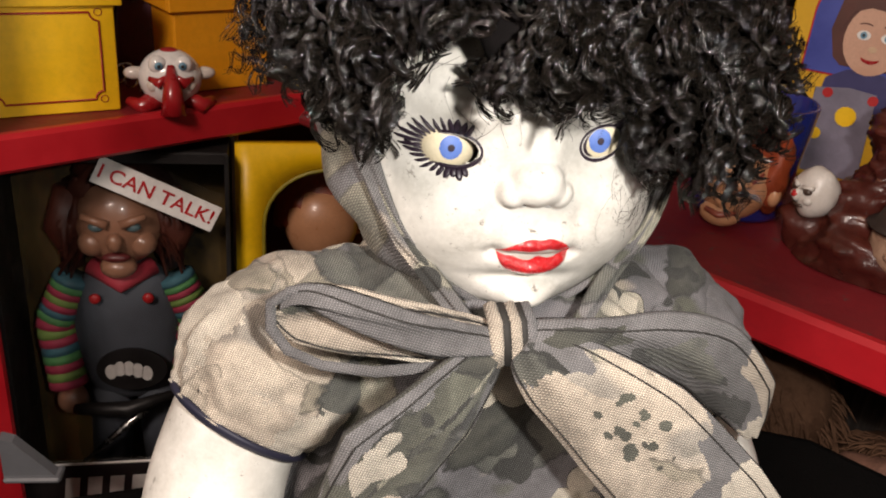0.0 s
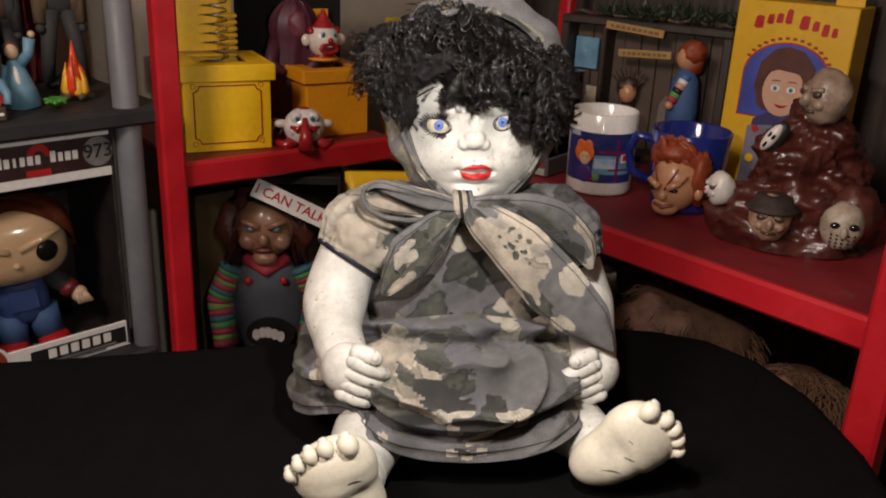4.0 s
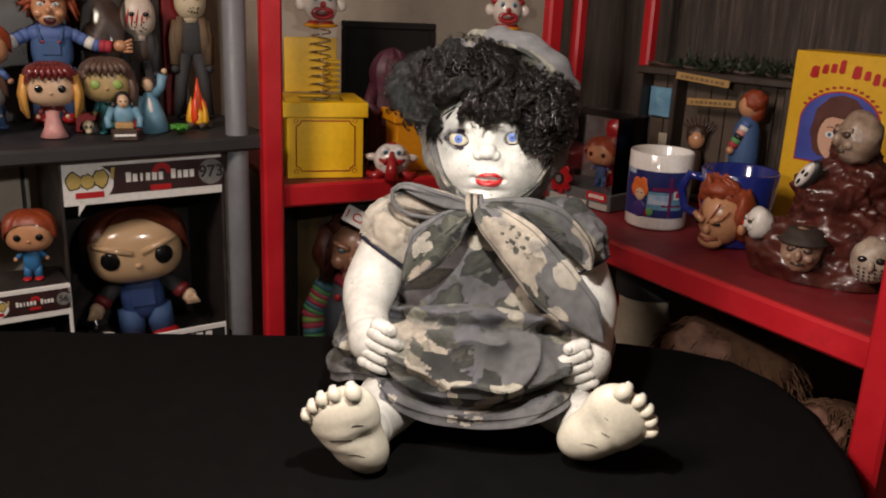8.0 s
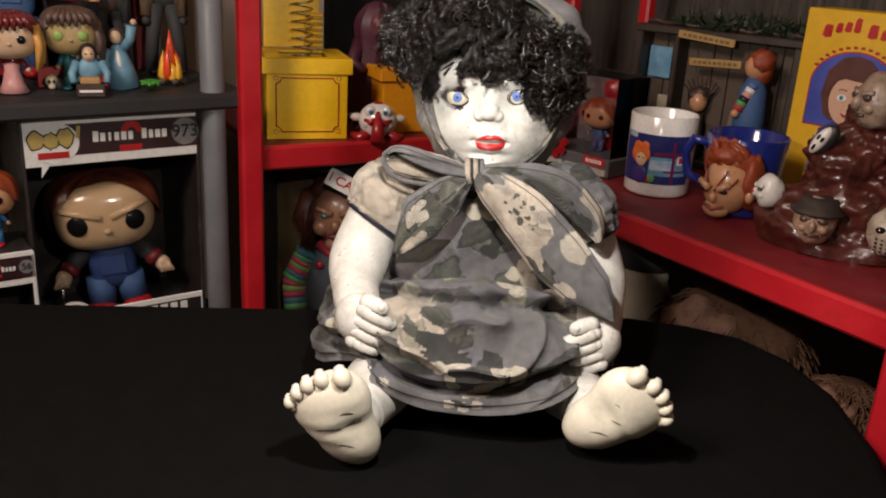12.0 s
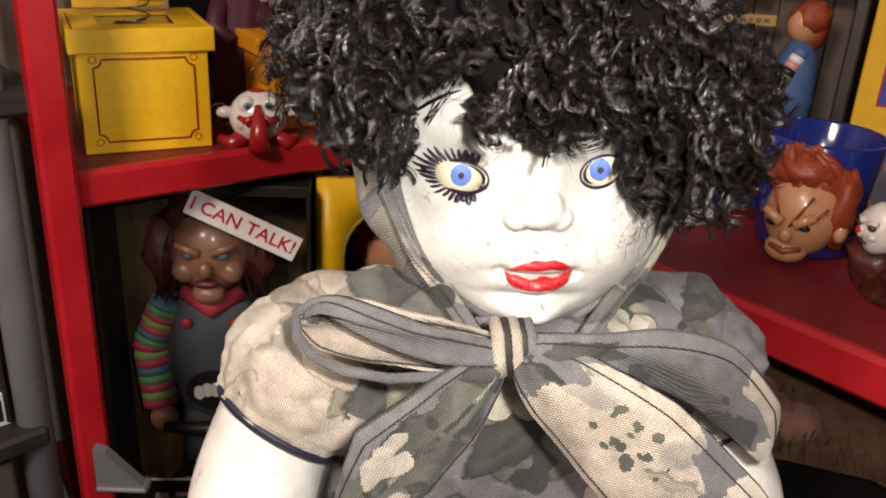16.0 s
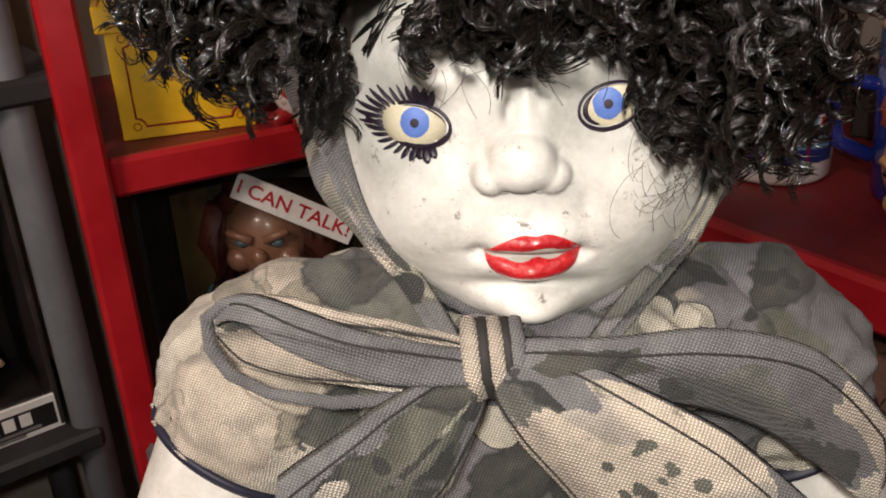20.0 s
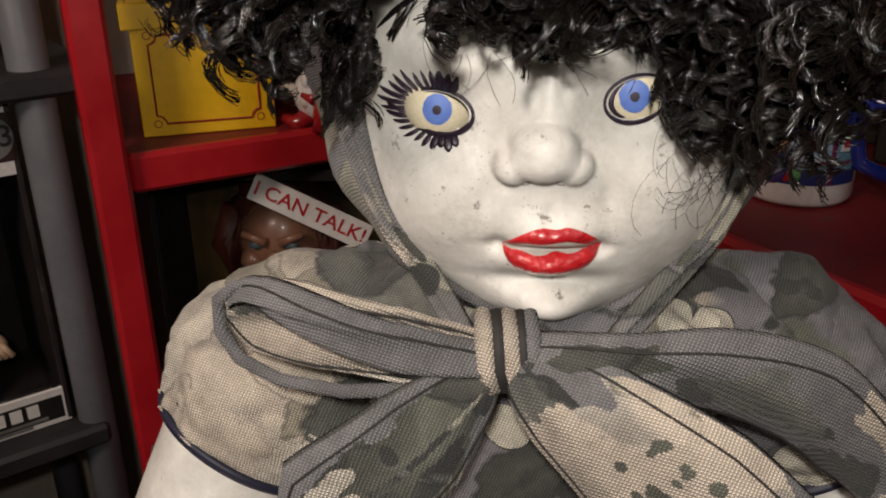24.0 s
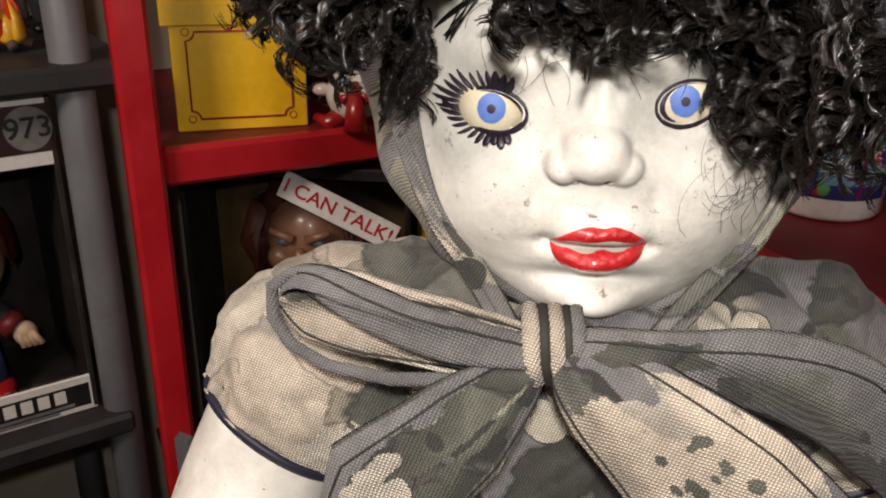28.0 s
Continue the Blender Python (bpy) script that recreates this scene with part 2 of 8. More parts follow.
    b.inputs["Sheen Weight"].default_value = 0.10
    bump_on(t, b, weave, 0.8, 0.0006)
    return m


def streaked_wall():
    """Rough grey-brown wall covering with upright streaks."""
    m, t, b = nodes_of("streaked_wall")
    tc = t.nodes.new("ShaderNodeTexCoord")
    mp = t.nodes.new("ShaderNodeMapping")
    mp.inputs["Scale"].default_value = (1, 1, 0.06)
    link(t, tc.outputs["Object"], mp.inputs[0])
    n = t.nodes.new("ShaderNodeTexNoise")
    n.inputs["Scale"].default_value = 110
    n.inputs["Detail"].default_value = 6
    n.inputs["Roughness"].default_value = 0.7
    link(t, mp.outputs[0], n.inputs["Vector"])
    r = ramp_node(t, n.outputs[0], [(0.35, (0.018, 0.013, 0.011)), (0.52, (0.046, 0.035, 0.029)), (0.70, (0.105, 0.084, 0.070))])
    big = noise_node(t, 4, 3)
    br = ramp_node(t, big.outputs[0], [(0.4, (0, 0, 0)), (0.65, (1, 1, 1))])
    link(t, mix_node(t, br.outputs[0], r.outputs[0], (0.040, 0.030, 0.025)), b.inputs["Base Color"])
    b.inputs["Roughness"].default_value = 0.8
    bump_on(t, b, n.outputs[0], 0.5, 0.003)
    return m


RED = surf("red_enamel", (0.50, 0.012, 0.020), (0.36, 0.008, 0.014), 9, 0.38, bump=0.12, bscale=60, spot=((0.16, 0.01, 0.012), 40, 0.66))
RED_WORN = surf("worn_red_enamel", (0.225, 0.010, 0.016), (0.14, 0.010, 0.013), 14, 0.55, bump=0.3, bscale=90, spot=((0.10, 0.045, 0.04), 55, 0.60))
GREY_TUBE = surf("grey_plastic_tube", (0.150, 0.155, 0.168), (0.120, 0.124, 0.135), 12, 0.5, bump=0.05)
BLACK_BOARD = surf("black_board", (0.020, 0.018, 0.019), (0.012, 0.011, 0.012), 20, 0.6, bump=0.2, bscale=160)
CLOTH_BLACK = surf("black_felt", (0.0052, 0.0050, 0.0050), (0.0038, 0.0037, 0.0037), 35, 0.95, bump=0.5, bscale=420, rvar=0.03, spec=0.05, spot=((0.03, 0.028, 0.026), 300, 0.76))
BEIGE = surf("beige_wall_paint", (0.44, 0.38, 0.31), (0.38, 0.33, 0.27), 3, 0.8, bump=0.2, bscale=90)
STREAK = streaked_wall()
YELLOW = surf("yellow_paint", (0.86, 0.52, 0.007), (0.78, 0.46, 0.005), 10, 0.42, bump=0.06, spot=((0.40, 0.26, 0.02), 70, 0.72))
ORANGE = surf("orange_paint", (0.78, 0.33, 0.008), (0.68, 0.27, 0.006), 12, 0.42, bump=0.06)
MAROON = surf("maroon_line", (0.36, 0.020, 0.010), None, 60, 0.5)
CHROME = surf("spring_steel", (0.55, 0.54, 0.52), (0.42, 0.41, 0.40), 60, 0.25, 1.0)
WHITE_GLAZE = surf("white_glaze", (0.78, 0.76, 0.74), (0.74, 0.72, 0.69), 20, 0.16, coat=0.4, rvar=0.05)
BLUE_GLAZE = surf("cobalt_glaze", (0.012, 0.022, 0.17), (0.009, 0.016, 0.13), 18, 0.14, coat=0.6, rvar=0.05)
DOLL_WHITE = surf("chalky_white_paint", (0.68, 0.66, 0.615), (0.46, 0.445, 0.405), 60, 0.50, spec=0.35, bump=0.20, bscale=170, spot=((0.20, 0.18, 0.16), 160, 0.625))
DOLL_SOLE = surf("cream_paint", (0.72, 0.67, 0.54), (0.66, 0.61, 0.50), 24, 0.45, bump=0.10, bscale=120, spot=((0.25, 0.22, 0.19), 130, 0.71))
LIP_RED = surf("lip_red_enamel", (0.52, 0.012, 0.016), (0.34, 0.006, 0.010), 170, 0.26, coat=0.5, bump=0.7, bscale=420, spot=((0.55, 0.16, 0.13), 380, 0.66))
LASH = surf("lash_ink", (0.018, 0.009, 0.020), None, 200, 0.5)
EYE_CREAM = surf("eye_cream", (0.74, 0.66, 0.46), (0.68, 0.60, 0.44), 120, 0.45, coat=0.1, spot=((0.36, 0.25, 0.15), 420, 0.66))
IRIS = surf("iris_blue", (0.115, 0.205, 0.56), (0.085, 0.155, 0.46), 400, 0.55)
PUPIL_AND_GAP = surf("pupil_and_gap_shade", (0.030, 0.018, 0.03), None, 200, 0.5)
HAIR = surf("black_doll_hair", (0.009, 0.007, 0.0055), (0.006, 0.0048, 0.004), 80, 0.16, rvar=0.06, spec=0.55)
HAIR_CORE = surf("black_hair_mass", (0.006, 0.005, 0.005), None, 80, 0.9, spec=0.05)
NAVY = surf("navy_ribbon", (0.010, 0.010, 0.028), None, 90, 0.6)
STITCH = surf("dark_stitch", (0.02, 0.018, 0.016), None, 90, 0.8)
CLOTH = printed_cloth("printed_cloth", 0.0, -0.12, 0.07, blooms=0.55)
# skirt ground toned down for its darker print and the shade of its folds
CLOTH_SKIRT = printed_cloth("printed_cloth_skirt", 0.47, -0.10, 0.08, (0.122, 0.119, 0.136), blooms=0.36)
CLOTH_PALE = printed_cloth("printed_cloth_pale_part", 1.3, 0.10, -0.03, (0.315, 0.285, 0.245), blooms=0.0, specks=(0.024, -0.064, 0.190))
CLOTH_GREY = printed_cloth("printed_cloth_grey_part", 3.4, -0.15, 0.05, (0.142, 0.136, 0.140), blooms=0.0)
CLOTH_HOOD = printed_cloth("printed_cloth_hood", 4.15, -0.13, -0.30, (0.190, 0.186, 0.194), blooms=0.0)
CLOTH_TIE = printed_cloth("printed_cloth_tie", 6.3, -0.05, 0.02, (0.150, 0.144, 0.144), blooms=0.0)
CLOTH_PLAIN = printed_cloth("plain_grey_part", 7.7, -0.6, -0.3, (0.150, 0.145, 0.148), blooms=0.0)
CLOTH_BEIGE = printed_cloth("plain_beige_part", 8.4, -0.6, -0.3, (0.43, 0.37, 0.30), blooms=0.0)
CLOTH_OLIVE = printed_cloth("plain_olive_part", 9.2, -0.6, 0.10, (0.066, 0.067, 0.052), blooms=0.0)
CLOTH_WHITE = printed_cloth("plain_pale_part", 9.9, -0.6, -0.3, (0.54, 0.49, 0.41), blooms=0.0)
CLOTH_LEAF = printed_cloth("printed_cloth_dark_leaf", 5.2, -0.6, 0.0, (0.036, 0.036, 0.033), blooms=0.0)
CLOTH_DARK = printed_cloth("printed_cloth_leaf_part", 2.6, -0.10, 0.16, (0.16, 0.158, 0.145), blooms=0.2)
SKIN = surf("toy_skin", (0.50, 0.25, 0.13), (0.42, 0.20, 0.10), 40, 0.35, coat=0.2)
SKIN_PALE = surf("toy_skin_pale", (0.58, 0.40, 0.26), (0.50, 0.33, 0.21), 40, 0.4)
GINGER = surf("ginger_hair", (0.26, 0.045, 0.012), (0.17, 0.028, 0.010), 60, 0.45, bump=0.5, bscale=240)
DENIM = surf("denim_blue", (0.045, 0.10, 0.24), (0.03, 0.07, 0.17), 60, 0.7, bump=0.3, bscale=300)
WHITE = surf("white_card", (0.70, 0.68, 0.65), (0.66, 0.63, 0.60), 14, 0.5)
INK = surf("black_ink", (0.012, 0.010, 0.010), None, 40, 0.5)
GLOSS_BLACK = surf("gloss_black", (0.008, 0.008, 0.008), None, 40, 0.15, coat=0.5)
CARD_RED = surf("print_red", (0.45, 0.012, 0.014), None, 40, 0.45)
CLEAR = clear("clear_plastic")

# ---- shape helpers ----


class Shape:
    """Gathers faces with their materials; make() links them as one mesh."""

    def __init__(self):
        self.v, self.f, self.m, self.s, self.mats = [], [], [], [], []

    def add(self, verts, faces, mat, at=None, smooth=True):
        if mat not in self.mats:
            self.mats.append(mat)
        k, n = self.mats.index(mat), len(self.v)
        if at is not None:
            verts = [at @ Vector(p) for p in verts]
        self.v += [tuple(p) for p in verts]
        self.f += [tuple(n + i for i in q) for q in faces]
        self.m += [k] * len(faces)
        self.s += [smooth] * len(faces)
        return self

    def grid(self, rows, mat, close_u=False, close_v=False, at=None):
        """Faces over rows of points; close_u joins each row's ends, close_v the last row to the first."""
        a, b = len(rows), len(rows[0])
        faces = []
        for i in range(a if close_v else a - 1):
            for j in range(b if close_u else b - 1):
                faces.append((i * b + j, i * b + (j + 1) % b, (i + 1) % a * b + (j + 1) % b, (i + 1) % a * b + j))
        return self.add([p for r in rows for p in r], faces, mat, at)

    def ball(self, c, r, mat, nu=20, nv=14, e=1.0, at=None, lump=0.0, lumps=30.0, seed=0.0):
        if isinstance(r, (int, float)):
            r = (r, r, r)
        pw = lambda s: math.copysign(abs(s) ** e, s)
        verts, faces = [], []
        for i in range(nv + 1):
            p = math.pi * i / nv
            for j in range(nu):
                q = 2 * math.pi * j / nu
                d = Vector((pw(math.sin(p)) * pw(math.cos(q)), pw(math.sin(p)) * pw(math.sin(q)), pw(math.cos(p))))
                w = Vector((d.x * r[0], d.y * r[1], d.z * r[2]))
                if lump:
                    w *= 1 + lump * noise.noise(w * lumps + Vector((seed, seed, seed)))
                verts.append(Vector(c) + w)
        for i in range(nv):
            for j in range(nu):
                faces.append((i * nu + j, (i + 1) * nu + j, (i + 1) * nu + (j + 1) % nu, i * nu + (j + 1) % nu))
        return self.add(verts, faces, mat, at)

    def tube(self, pts, r, mat, n=8, at=None, flat=1.0, ends=True):
        pts = [Vector(p) for p in pts]
        rs = [r] * len(pts) if isinstance(r, (int, float)) else list(r)
        verts, faces = [], []
        side = None
        for i, p in enumerate(pts):
            d = (pts[min(i + 1, len(pts) - 1)] - pts[max(i - 1, 0)]).normalized()
            if side is None:
                side = d.cross(Vector((0, 0, 1)))
                if side.length < 0.2:
                    side = d.cross(Vector((0, 1, 0)))
            side = (side - d * side.dot(d)).normalized()
            up = d.cross(side)
            for j in range(n):
                q = 2 * math.pi * j / n
                verts.append(p + side * (math.cos(q) * rs[i]) + up * (math.sin(q) * rs[i] * flat))
        for i in range(len(pts) - 1):
            for j in range(n):
                faces.append((i * n + j, i * n + (j + 1) % n, (i + 1) * n + (j + 1) % n, (i + 1) * n + j))
        if ends:
            faces += [tuple(range(n - 1, -1, -1)), tuple((len(pts) - 1) * n + j for j in range(n))]
        return self.add(verts, faces, mat, at)

    def box(self, c, size, mat, bevel=0.0015, at=None):
        x, y, z = (s / 2 for s in size)
        b = min(bevel, x * 0.9, y * 0.9, z * 0.9)
        verts, faces = [], []
        bm = bmesh.new()
        for sx in (-1, 1):
            for sy in (-1, 1):
                for sz in (-1, 1):
                    bm.verts.new((c[0] + sx * (x - b), c[1] + sy * y, c[2] + sz * (z - b)))
                    bm.verts.new((c[0] + sx * x, c[1] + sy * (y - b), c[2] + sz * (z - b)))
                    bm.verts.new((c[0] + sx * (x - b), c[1] + sy * (y - b), c[2] + sz * z))
        bmesh.ops.convex_hull(bm, input=bm.verts)
        bm.verts.index_update()
        verts = [v.co.copy() for v in bm.verts]
        faces = [tuple(v.index for v in f.verts) for f in bm.faces]
        bm.free()
        return self.add(verts, faces, mat, at, smooth=False)

    def lathe(self, profile, mat, c=(0, 0, 0), n=40, at=None):
        rows = [[(c[0] + r * math.cos(2 * math.pi * j / n), c[1] + r * math.sin(2 * math.pi * j / n), c[2] + z) for j in range(n)] for r, z in profile]
        return self.grid(rows, mat, close_u=True, at=at)

    def plate(self, outline, y0, y1, mat, at=None):
        """A flat piece cut to an outline of (x, z) points, from y0 to y1."""
        n = len(outline)
        verts = [(x, y0, z) for x, z in outline] + [(x, y1, z) for x, z in outline]
        faces = [tuple(range(n)), tuple(range(2 * n - 1, n - 1, -1))] + [(i, i + n, (i + 1) % n + n, (i + 1) % n) for i in range(n)]
        return self.add(verts, faces, mat, at, smooth=False)

    def mesh(self, name):
        me = bpy.data.meshes.new(name)
        me.from_pydata(self.v, [], self.f)
        for m in self.mats:
            me.materials.append(m)
        me.polygons.foreach_set("material_index", self.m)
        me.polygons.foreach_set("use_smooth", self.s)
        bm = bmesh.new()
        bm.from_mesh(me)
        bmesh.ops.recalc_face_normals(bm, faces=bm.faces)
        bm.to_mesh(me)
        bm.free()
        return me

    def make(self, name, parent=None, label="", at=None):
        ob = new(name, self.mesh(name))
        if parent is not None:
            ob.parent = parent
        if at is not None:
            ob.matrix_basis = at
        if label:
            tagged(ob, label)
        return ob


def thing(name, x, y, z, turn=0.0, label="", category="", group=""):
    ob = new(name)
    ob.empty_display_size = 0.02
    ob.matrix_basis = pose(x, y, z, 0, 0, turn)
    return tagged(ob, label, category, group)


def bar(x, z, w, h, y, mat, shape, slant=0.0, thick=0.0006):
    """A printed bar, proud of a sheet that faces -y."""
    shape.plate([(x - w / 2, z - h / 2), (x + w / 2, z - h / 2), (x + w / 2 + slant, z + h / 2), (x - w / 2 + slant, z + h / 2)], y - thick, y, mat)


def lettering(text, size, mat, parent, m, name="lettering", label=""):
    cu = bpy.data.curves.new(name, "FONT")
    cu.body, cu.size, cu.extrude = text, size, 0.0002
    cu.align_x, cu.align_y = "CENTER", "CENTER"
    cu.offset = size * 0.012
    tmp = bpy.data.objects.new(name, cu)
    me = bpy.data.meshes.new_from_object(tmp)
    bpy.data.objects.remove(tmp)
    me.materials.clear()
    me.materials.append(mat)
    ob = new(name, me)
    ob.parent = parent
    ob.matrix_basis = m
    if label:
        tagged(ob, label)
    return ob


def arc(cx, cz, rx, rz, a0, a1, n):
    return [(cx + rx * math.cos(radians(a0 + (a1 - a0) * k / n)), cz + rz * math.sin(radians(a0 + (a1 - a0) * k / n))) for k in range(n + 1)]


# ---- the room ----
SHELF = 0.086     # top of the long red shelf
SHELF_L = 0.103   # the short shelf stands a little higher
AL, AR = 45.5, -39.0
FL, FR = Vector((-0.410, 0.652, 0)), Vector((0.08, 0.67, 0))


def wall(name, p, q, thick, mat, label):
    p, q = Vector(p), Vector(q)
    d = q - p
    s = Shape()
    s.box((d.length / 2, thick / 2, 0.45), (d.length, thick, 2.4), mat, 0.002)
    ob = s.make(name, at=Matrix.Translation((p.x, p.y, 0)) @ pose(0, 0, 0, 0, 0, math.degrees(math.atan2(d.y, d.x))))
    return tagged(ob, label, "wall", kind="structure")


CORNER = (-0.167, 1.445)
wall("wall_west", (-1.55, 0.118), CORNER, 0.08, BEIGE, "plain beige painted wall behind the shelves")
wall("wall_east", CORNER, (1.25, 0.302), 0.08, STREAK, "grey-brown streaked wall covering behind the red shelf")
wall("wall_south", (1.9, -1.6), (-1.9, -1.6), 0.08, BEIGE, "plain beige wall behind the camera")
wall("wall_far_west", (-1.55, -1.6), (-1.55, 0.14), 0.08, BEIGE, "plain beige side wall")
wall("wall_far_east", (1.45, 0.32), (1.45, -1.6), 0.08, BEIGE, "plain beige side wall")
FLOOR_M = surf("dark_carpet", (0.055, 0.045, 0.038), (0.04, 0.032, 0.028), 30, 0.95, bump=0.5, bscale=300)
s = Shape()
s.box((0, 0, -0.775), (4, 4, 0.05), FLOOR_M, 0.002)
tagged(s.make("floor"), "dark brown carpeted floor", "floor", kind="structure")
s = Shape()
s.box((0, 0, 1.68), (4, 4, 0.05), surf("ceiling_paint", (0.6, 0.56, 0.5), None, 4, 0.8), 0.002)
tagged(s.make("ceiling"), "plain off-white painted ceiling", "ceiling", kind="structure")


def red_unit(name, origin, turn, length, depth, posts, levels, label, top):
    """A red shelving unit: boards with a folded front lip, square posts."""
    u = thing(name, origin.x, origin.y, 0, turn, label, "shelf unit")
    for x0, x1, z in levels:
        s = Shape()
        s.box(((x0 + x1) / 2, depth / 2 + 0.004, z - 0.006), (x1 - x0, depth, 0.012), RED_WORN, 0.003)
        board = s.make("board", u)
        s = Shape()
        x2 = max(x0, -0.25)
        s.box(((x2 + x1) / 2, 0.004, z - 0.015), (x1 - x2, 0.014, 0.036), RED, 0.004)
        s.make("front_lip", board)
    for x, y, w in posts:
        s = Shape()
        s.box((x, y, (top - 0.75) / 2), (w, w * 0.9, top + 0.75), RED, 0.004)
        s.make("post", u)
    return u


red_unit("red_shelf_unit", FL, AL, 0.6, 0.36, [(-0.019, -0.004, 0.031), (0.49, 0.02, 0.028)],
         [(-0.002, 0.345, SHELF_L), (-0.002, 0.345, -0.42)], "red enamelled metal shelf unit against the beige wall", 0.95)
red_unit("red_shelf_unit", FR, AR, 0.8, 0.42, [(0.447, -0.006, 0.036), (-0.349, 0.232, 0.024), (-0.287, 0.347, 0.024)],
         [(-0.385, 0.428, SHELF - 0.003), (-0.385, 0.428, -0.40)], "red enamelled metal shelf unit with dusty red board", 0.95)

# table under a black cloth, rounded at one end
s = Shape()
outline = [(-1.35, -0.105), (-0.9, 0.08), (-0.45, 0.265), (0.0, 0.452), (0.08, 0.484), (0.15, 0.505), (0.22, 0.512), (0.28, 0.502), (0.33, 0.462), (0.37, 0.395), (0.395, 0.30), (0.41, 0.15), (0.415, -0.1), (0.41, -0.42), (0.30, -0.52), (-1.35, -0.52)]
dense = []
for k, p in enumerate(outline):
    q = outline[(k + 1) % len(outline)]
    n = max(1, int((Vector(q) - Vector(p)).length / 0.03))
    dense += [Vector(p).lerp(Vector(q), i / n) for i in range(n)]
rings = []
for lift, grow, wave in ((0.0, -0.012, 0), (-0.0015, -0.005, 0), (-0.006, 0.0, 0), (-0.05, 0.003, 0.004), (-0.15, 0.006, 0.010), (-0.30, 0.009, 0.016)):
    ring = []
    for k, p in enumerate(dense):
        a, b = dense[k - 1], dense[(k + 1) % len(dense)]
        nrm = Vector((b.y - a.y, a.x - b.x)).normalized()
        p2 = p - nrm * (grow + wave * math.sin(k * 0.9))
        ring.append((p2.x, p2.y, lift))
    rings.append(ring)
s.grid(rings, CLOTH_BLACK, close_u=True)
s.add(rings[0], [tuple(range(len(dense)))], CLOTH_BLACK)
tagged(s.make("tablecloth"), "plain black felt cloth draped over the table", "tablecloth")
t = thing("table", -0.3, 0.0, 0, 0, "low table hidden under the black cloth", "table")
s = Shape()
s.box((-0.1, -0.15, -0.02), (1.2, 0.5, 0.03), BLACK_BOARD)
s.make("tabletop", t)
for lx, ly in ((-0.6, -0.35), (0.4, -0.35), (-0.6, 0.05), (0.4, 0.05)):
    s = Shape()
    s.tube([(lx, ly, -0.75), (lx, ly, -0.03)], 0.02, BLACK_BOARD)
    s.make("leg", t)

# ---- the doll: one mesh ----
doll = Shape()
rnd = random.Random(7)
HC, HR, JAW = Vector((-0.0055, 0.033, 0.274)), Vector((0.0595, 0.062, 0.0625)), 0.0788
BUMPS = [  # u, w, width, height, lift
    (-0.0015, 0.0150, 0.0070, 0.0090, 0.0030), (0.0, -0.0160, 0.0120, 0.0048, 0.0042), (0.0, -0.0252, 0.0105, 0.0046, 0.0052),
    (0.0, -0.0203, 0.0115, 0.0012, -0.0030), (-0.0135, -0.0203, 0.0026, 0.0026, -0.0026), (0.0135, -0.0203, 0.0026, 0.0026, -0.0026),
    (0.0, -0.0325, 0.0140, 0.0030, -0.0040), (0.0015, -0.0415, 0.0120, 0.0070, 0.0105), (-0.0340, -0.0120, 0.0170, 0.0170, 0.0050),
    (0.0330, -0.0120, 0.0170, 0.0170, 0.0050), (-0.0285, 0.0115, 0.0130, 0.0095, -0.0060), (0.0210, 0.0175, 0.0130, 0.0095, -0.0060),
    (-0.025, 0.0285, 0.0160, 0.0055, 0.0036), (0.020, 0.0325, 0.0160, 0.0055, 0.0036), (-0.0045, 0.0230, 0.0018, 0.0045, -0.0012), (0.0020, 0.0240, 0.0018, 0.0045, -0.0012), (0.0, -0.0112, 0.0022, 0.0034, -0.0010),
    (-0.0165, -0.0060, 0.0030, 0.0060, -0.0014), (0.0150, -0.0060, 0.0030, 0.0060, -0.0014),
]
MX, MZ = -0.0075, 0.262


def face_lift(x, z):
    u, w = x - MX, z - MZ
    return sum(a * math.exp(-((u - bu) / sx) ** 2 / 1.0 - ((w - bw) / sz) ** 2) for bu, bw, sx, sz, a in BUMPS)


NOSE = [(-0.0098, -0.0290, 0.2690, 0.0088, 0.0082, 0.0080), (-0.0176, -0.0272, 0.2648, 0.0050, 0.0062, 0.0050), (-0.0020, -0.0272, 0.2650, 0.0050, 0.0062, 0.0050)]


def nose_over(x, z, y):
    """The face's depth y at x, z with the nose's three rounded forms blended onto it."""
    f = -y
    for cx, cy, cz, rx, ry, rz in NOSE:
        k = 1 - ((x - cx) / rx) ** 2 - ((z - cz) / rz) ** 2
        if k > -0.5:
            g = -cy + (ry * math.sqrt(k) if k > 0 else 0.02 * k)
            f = f + 0.0016 * math.log(1 + math.exp(min(40, (g - f) / 0.0016)))
    return -f


def widen(z):
    return 1 + 0.085 * math.exp(-((z - 0.237) / 0.021) ** 2)


def face_y(x, z):
    dx, dz = (x - HC.x) / (HR.x * widen(z)), (z - HC.z) / HR.z
    if dz < 0:
        dz = -abs(dz * HR.z / JAW) ** (1 / 0.80)
    return nose_over(x, z, HC.y - HR.y * math.sqrt(max(0.02, 1 - dx * dx - dz * dz)) - face_lift(x, z))


EYES = [(-0.0292 + MX, 0.0137 + MZ, 0.0081, 0.0057, 3.0), (0.0208 + MX, 0.0188 + MZ, 0.0076, 0.0055, 7.0)]


def in_eye(x, z, grow=1.0):
    for ex, ez, ea, eb, tilt in EYES:
        c, n = math.cos(radians(tilt)), math.sin(radians(tilt))
        dx, dz = x - ex, z - ez
        if ((dx * c + dz * n) / (ea * grow)) ** 2 + ((dz * c - dx * n) / (eb * grow)) ** 2 < 1:
            return True
    return False


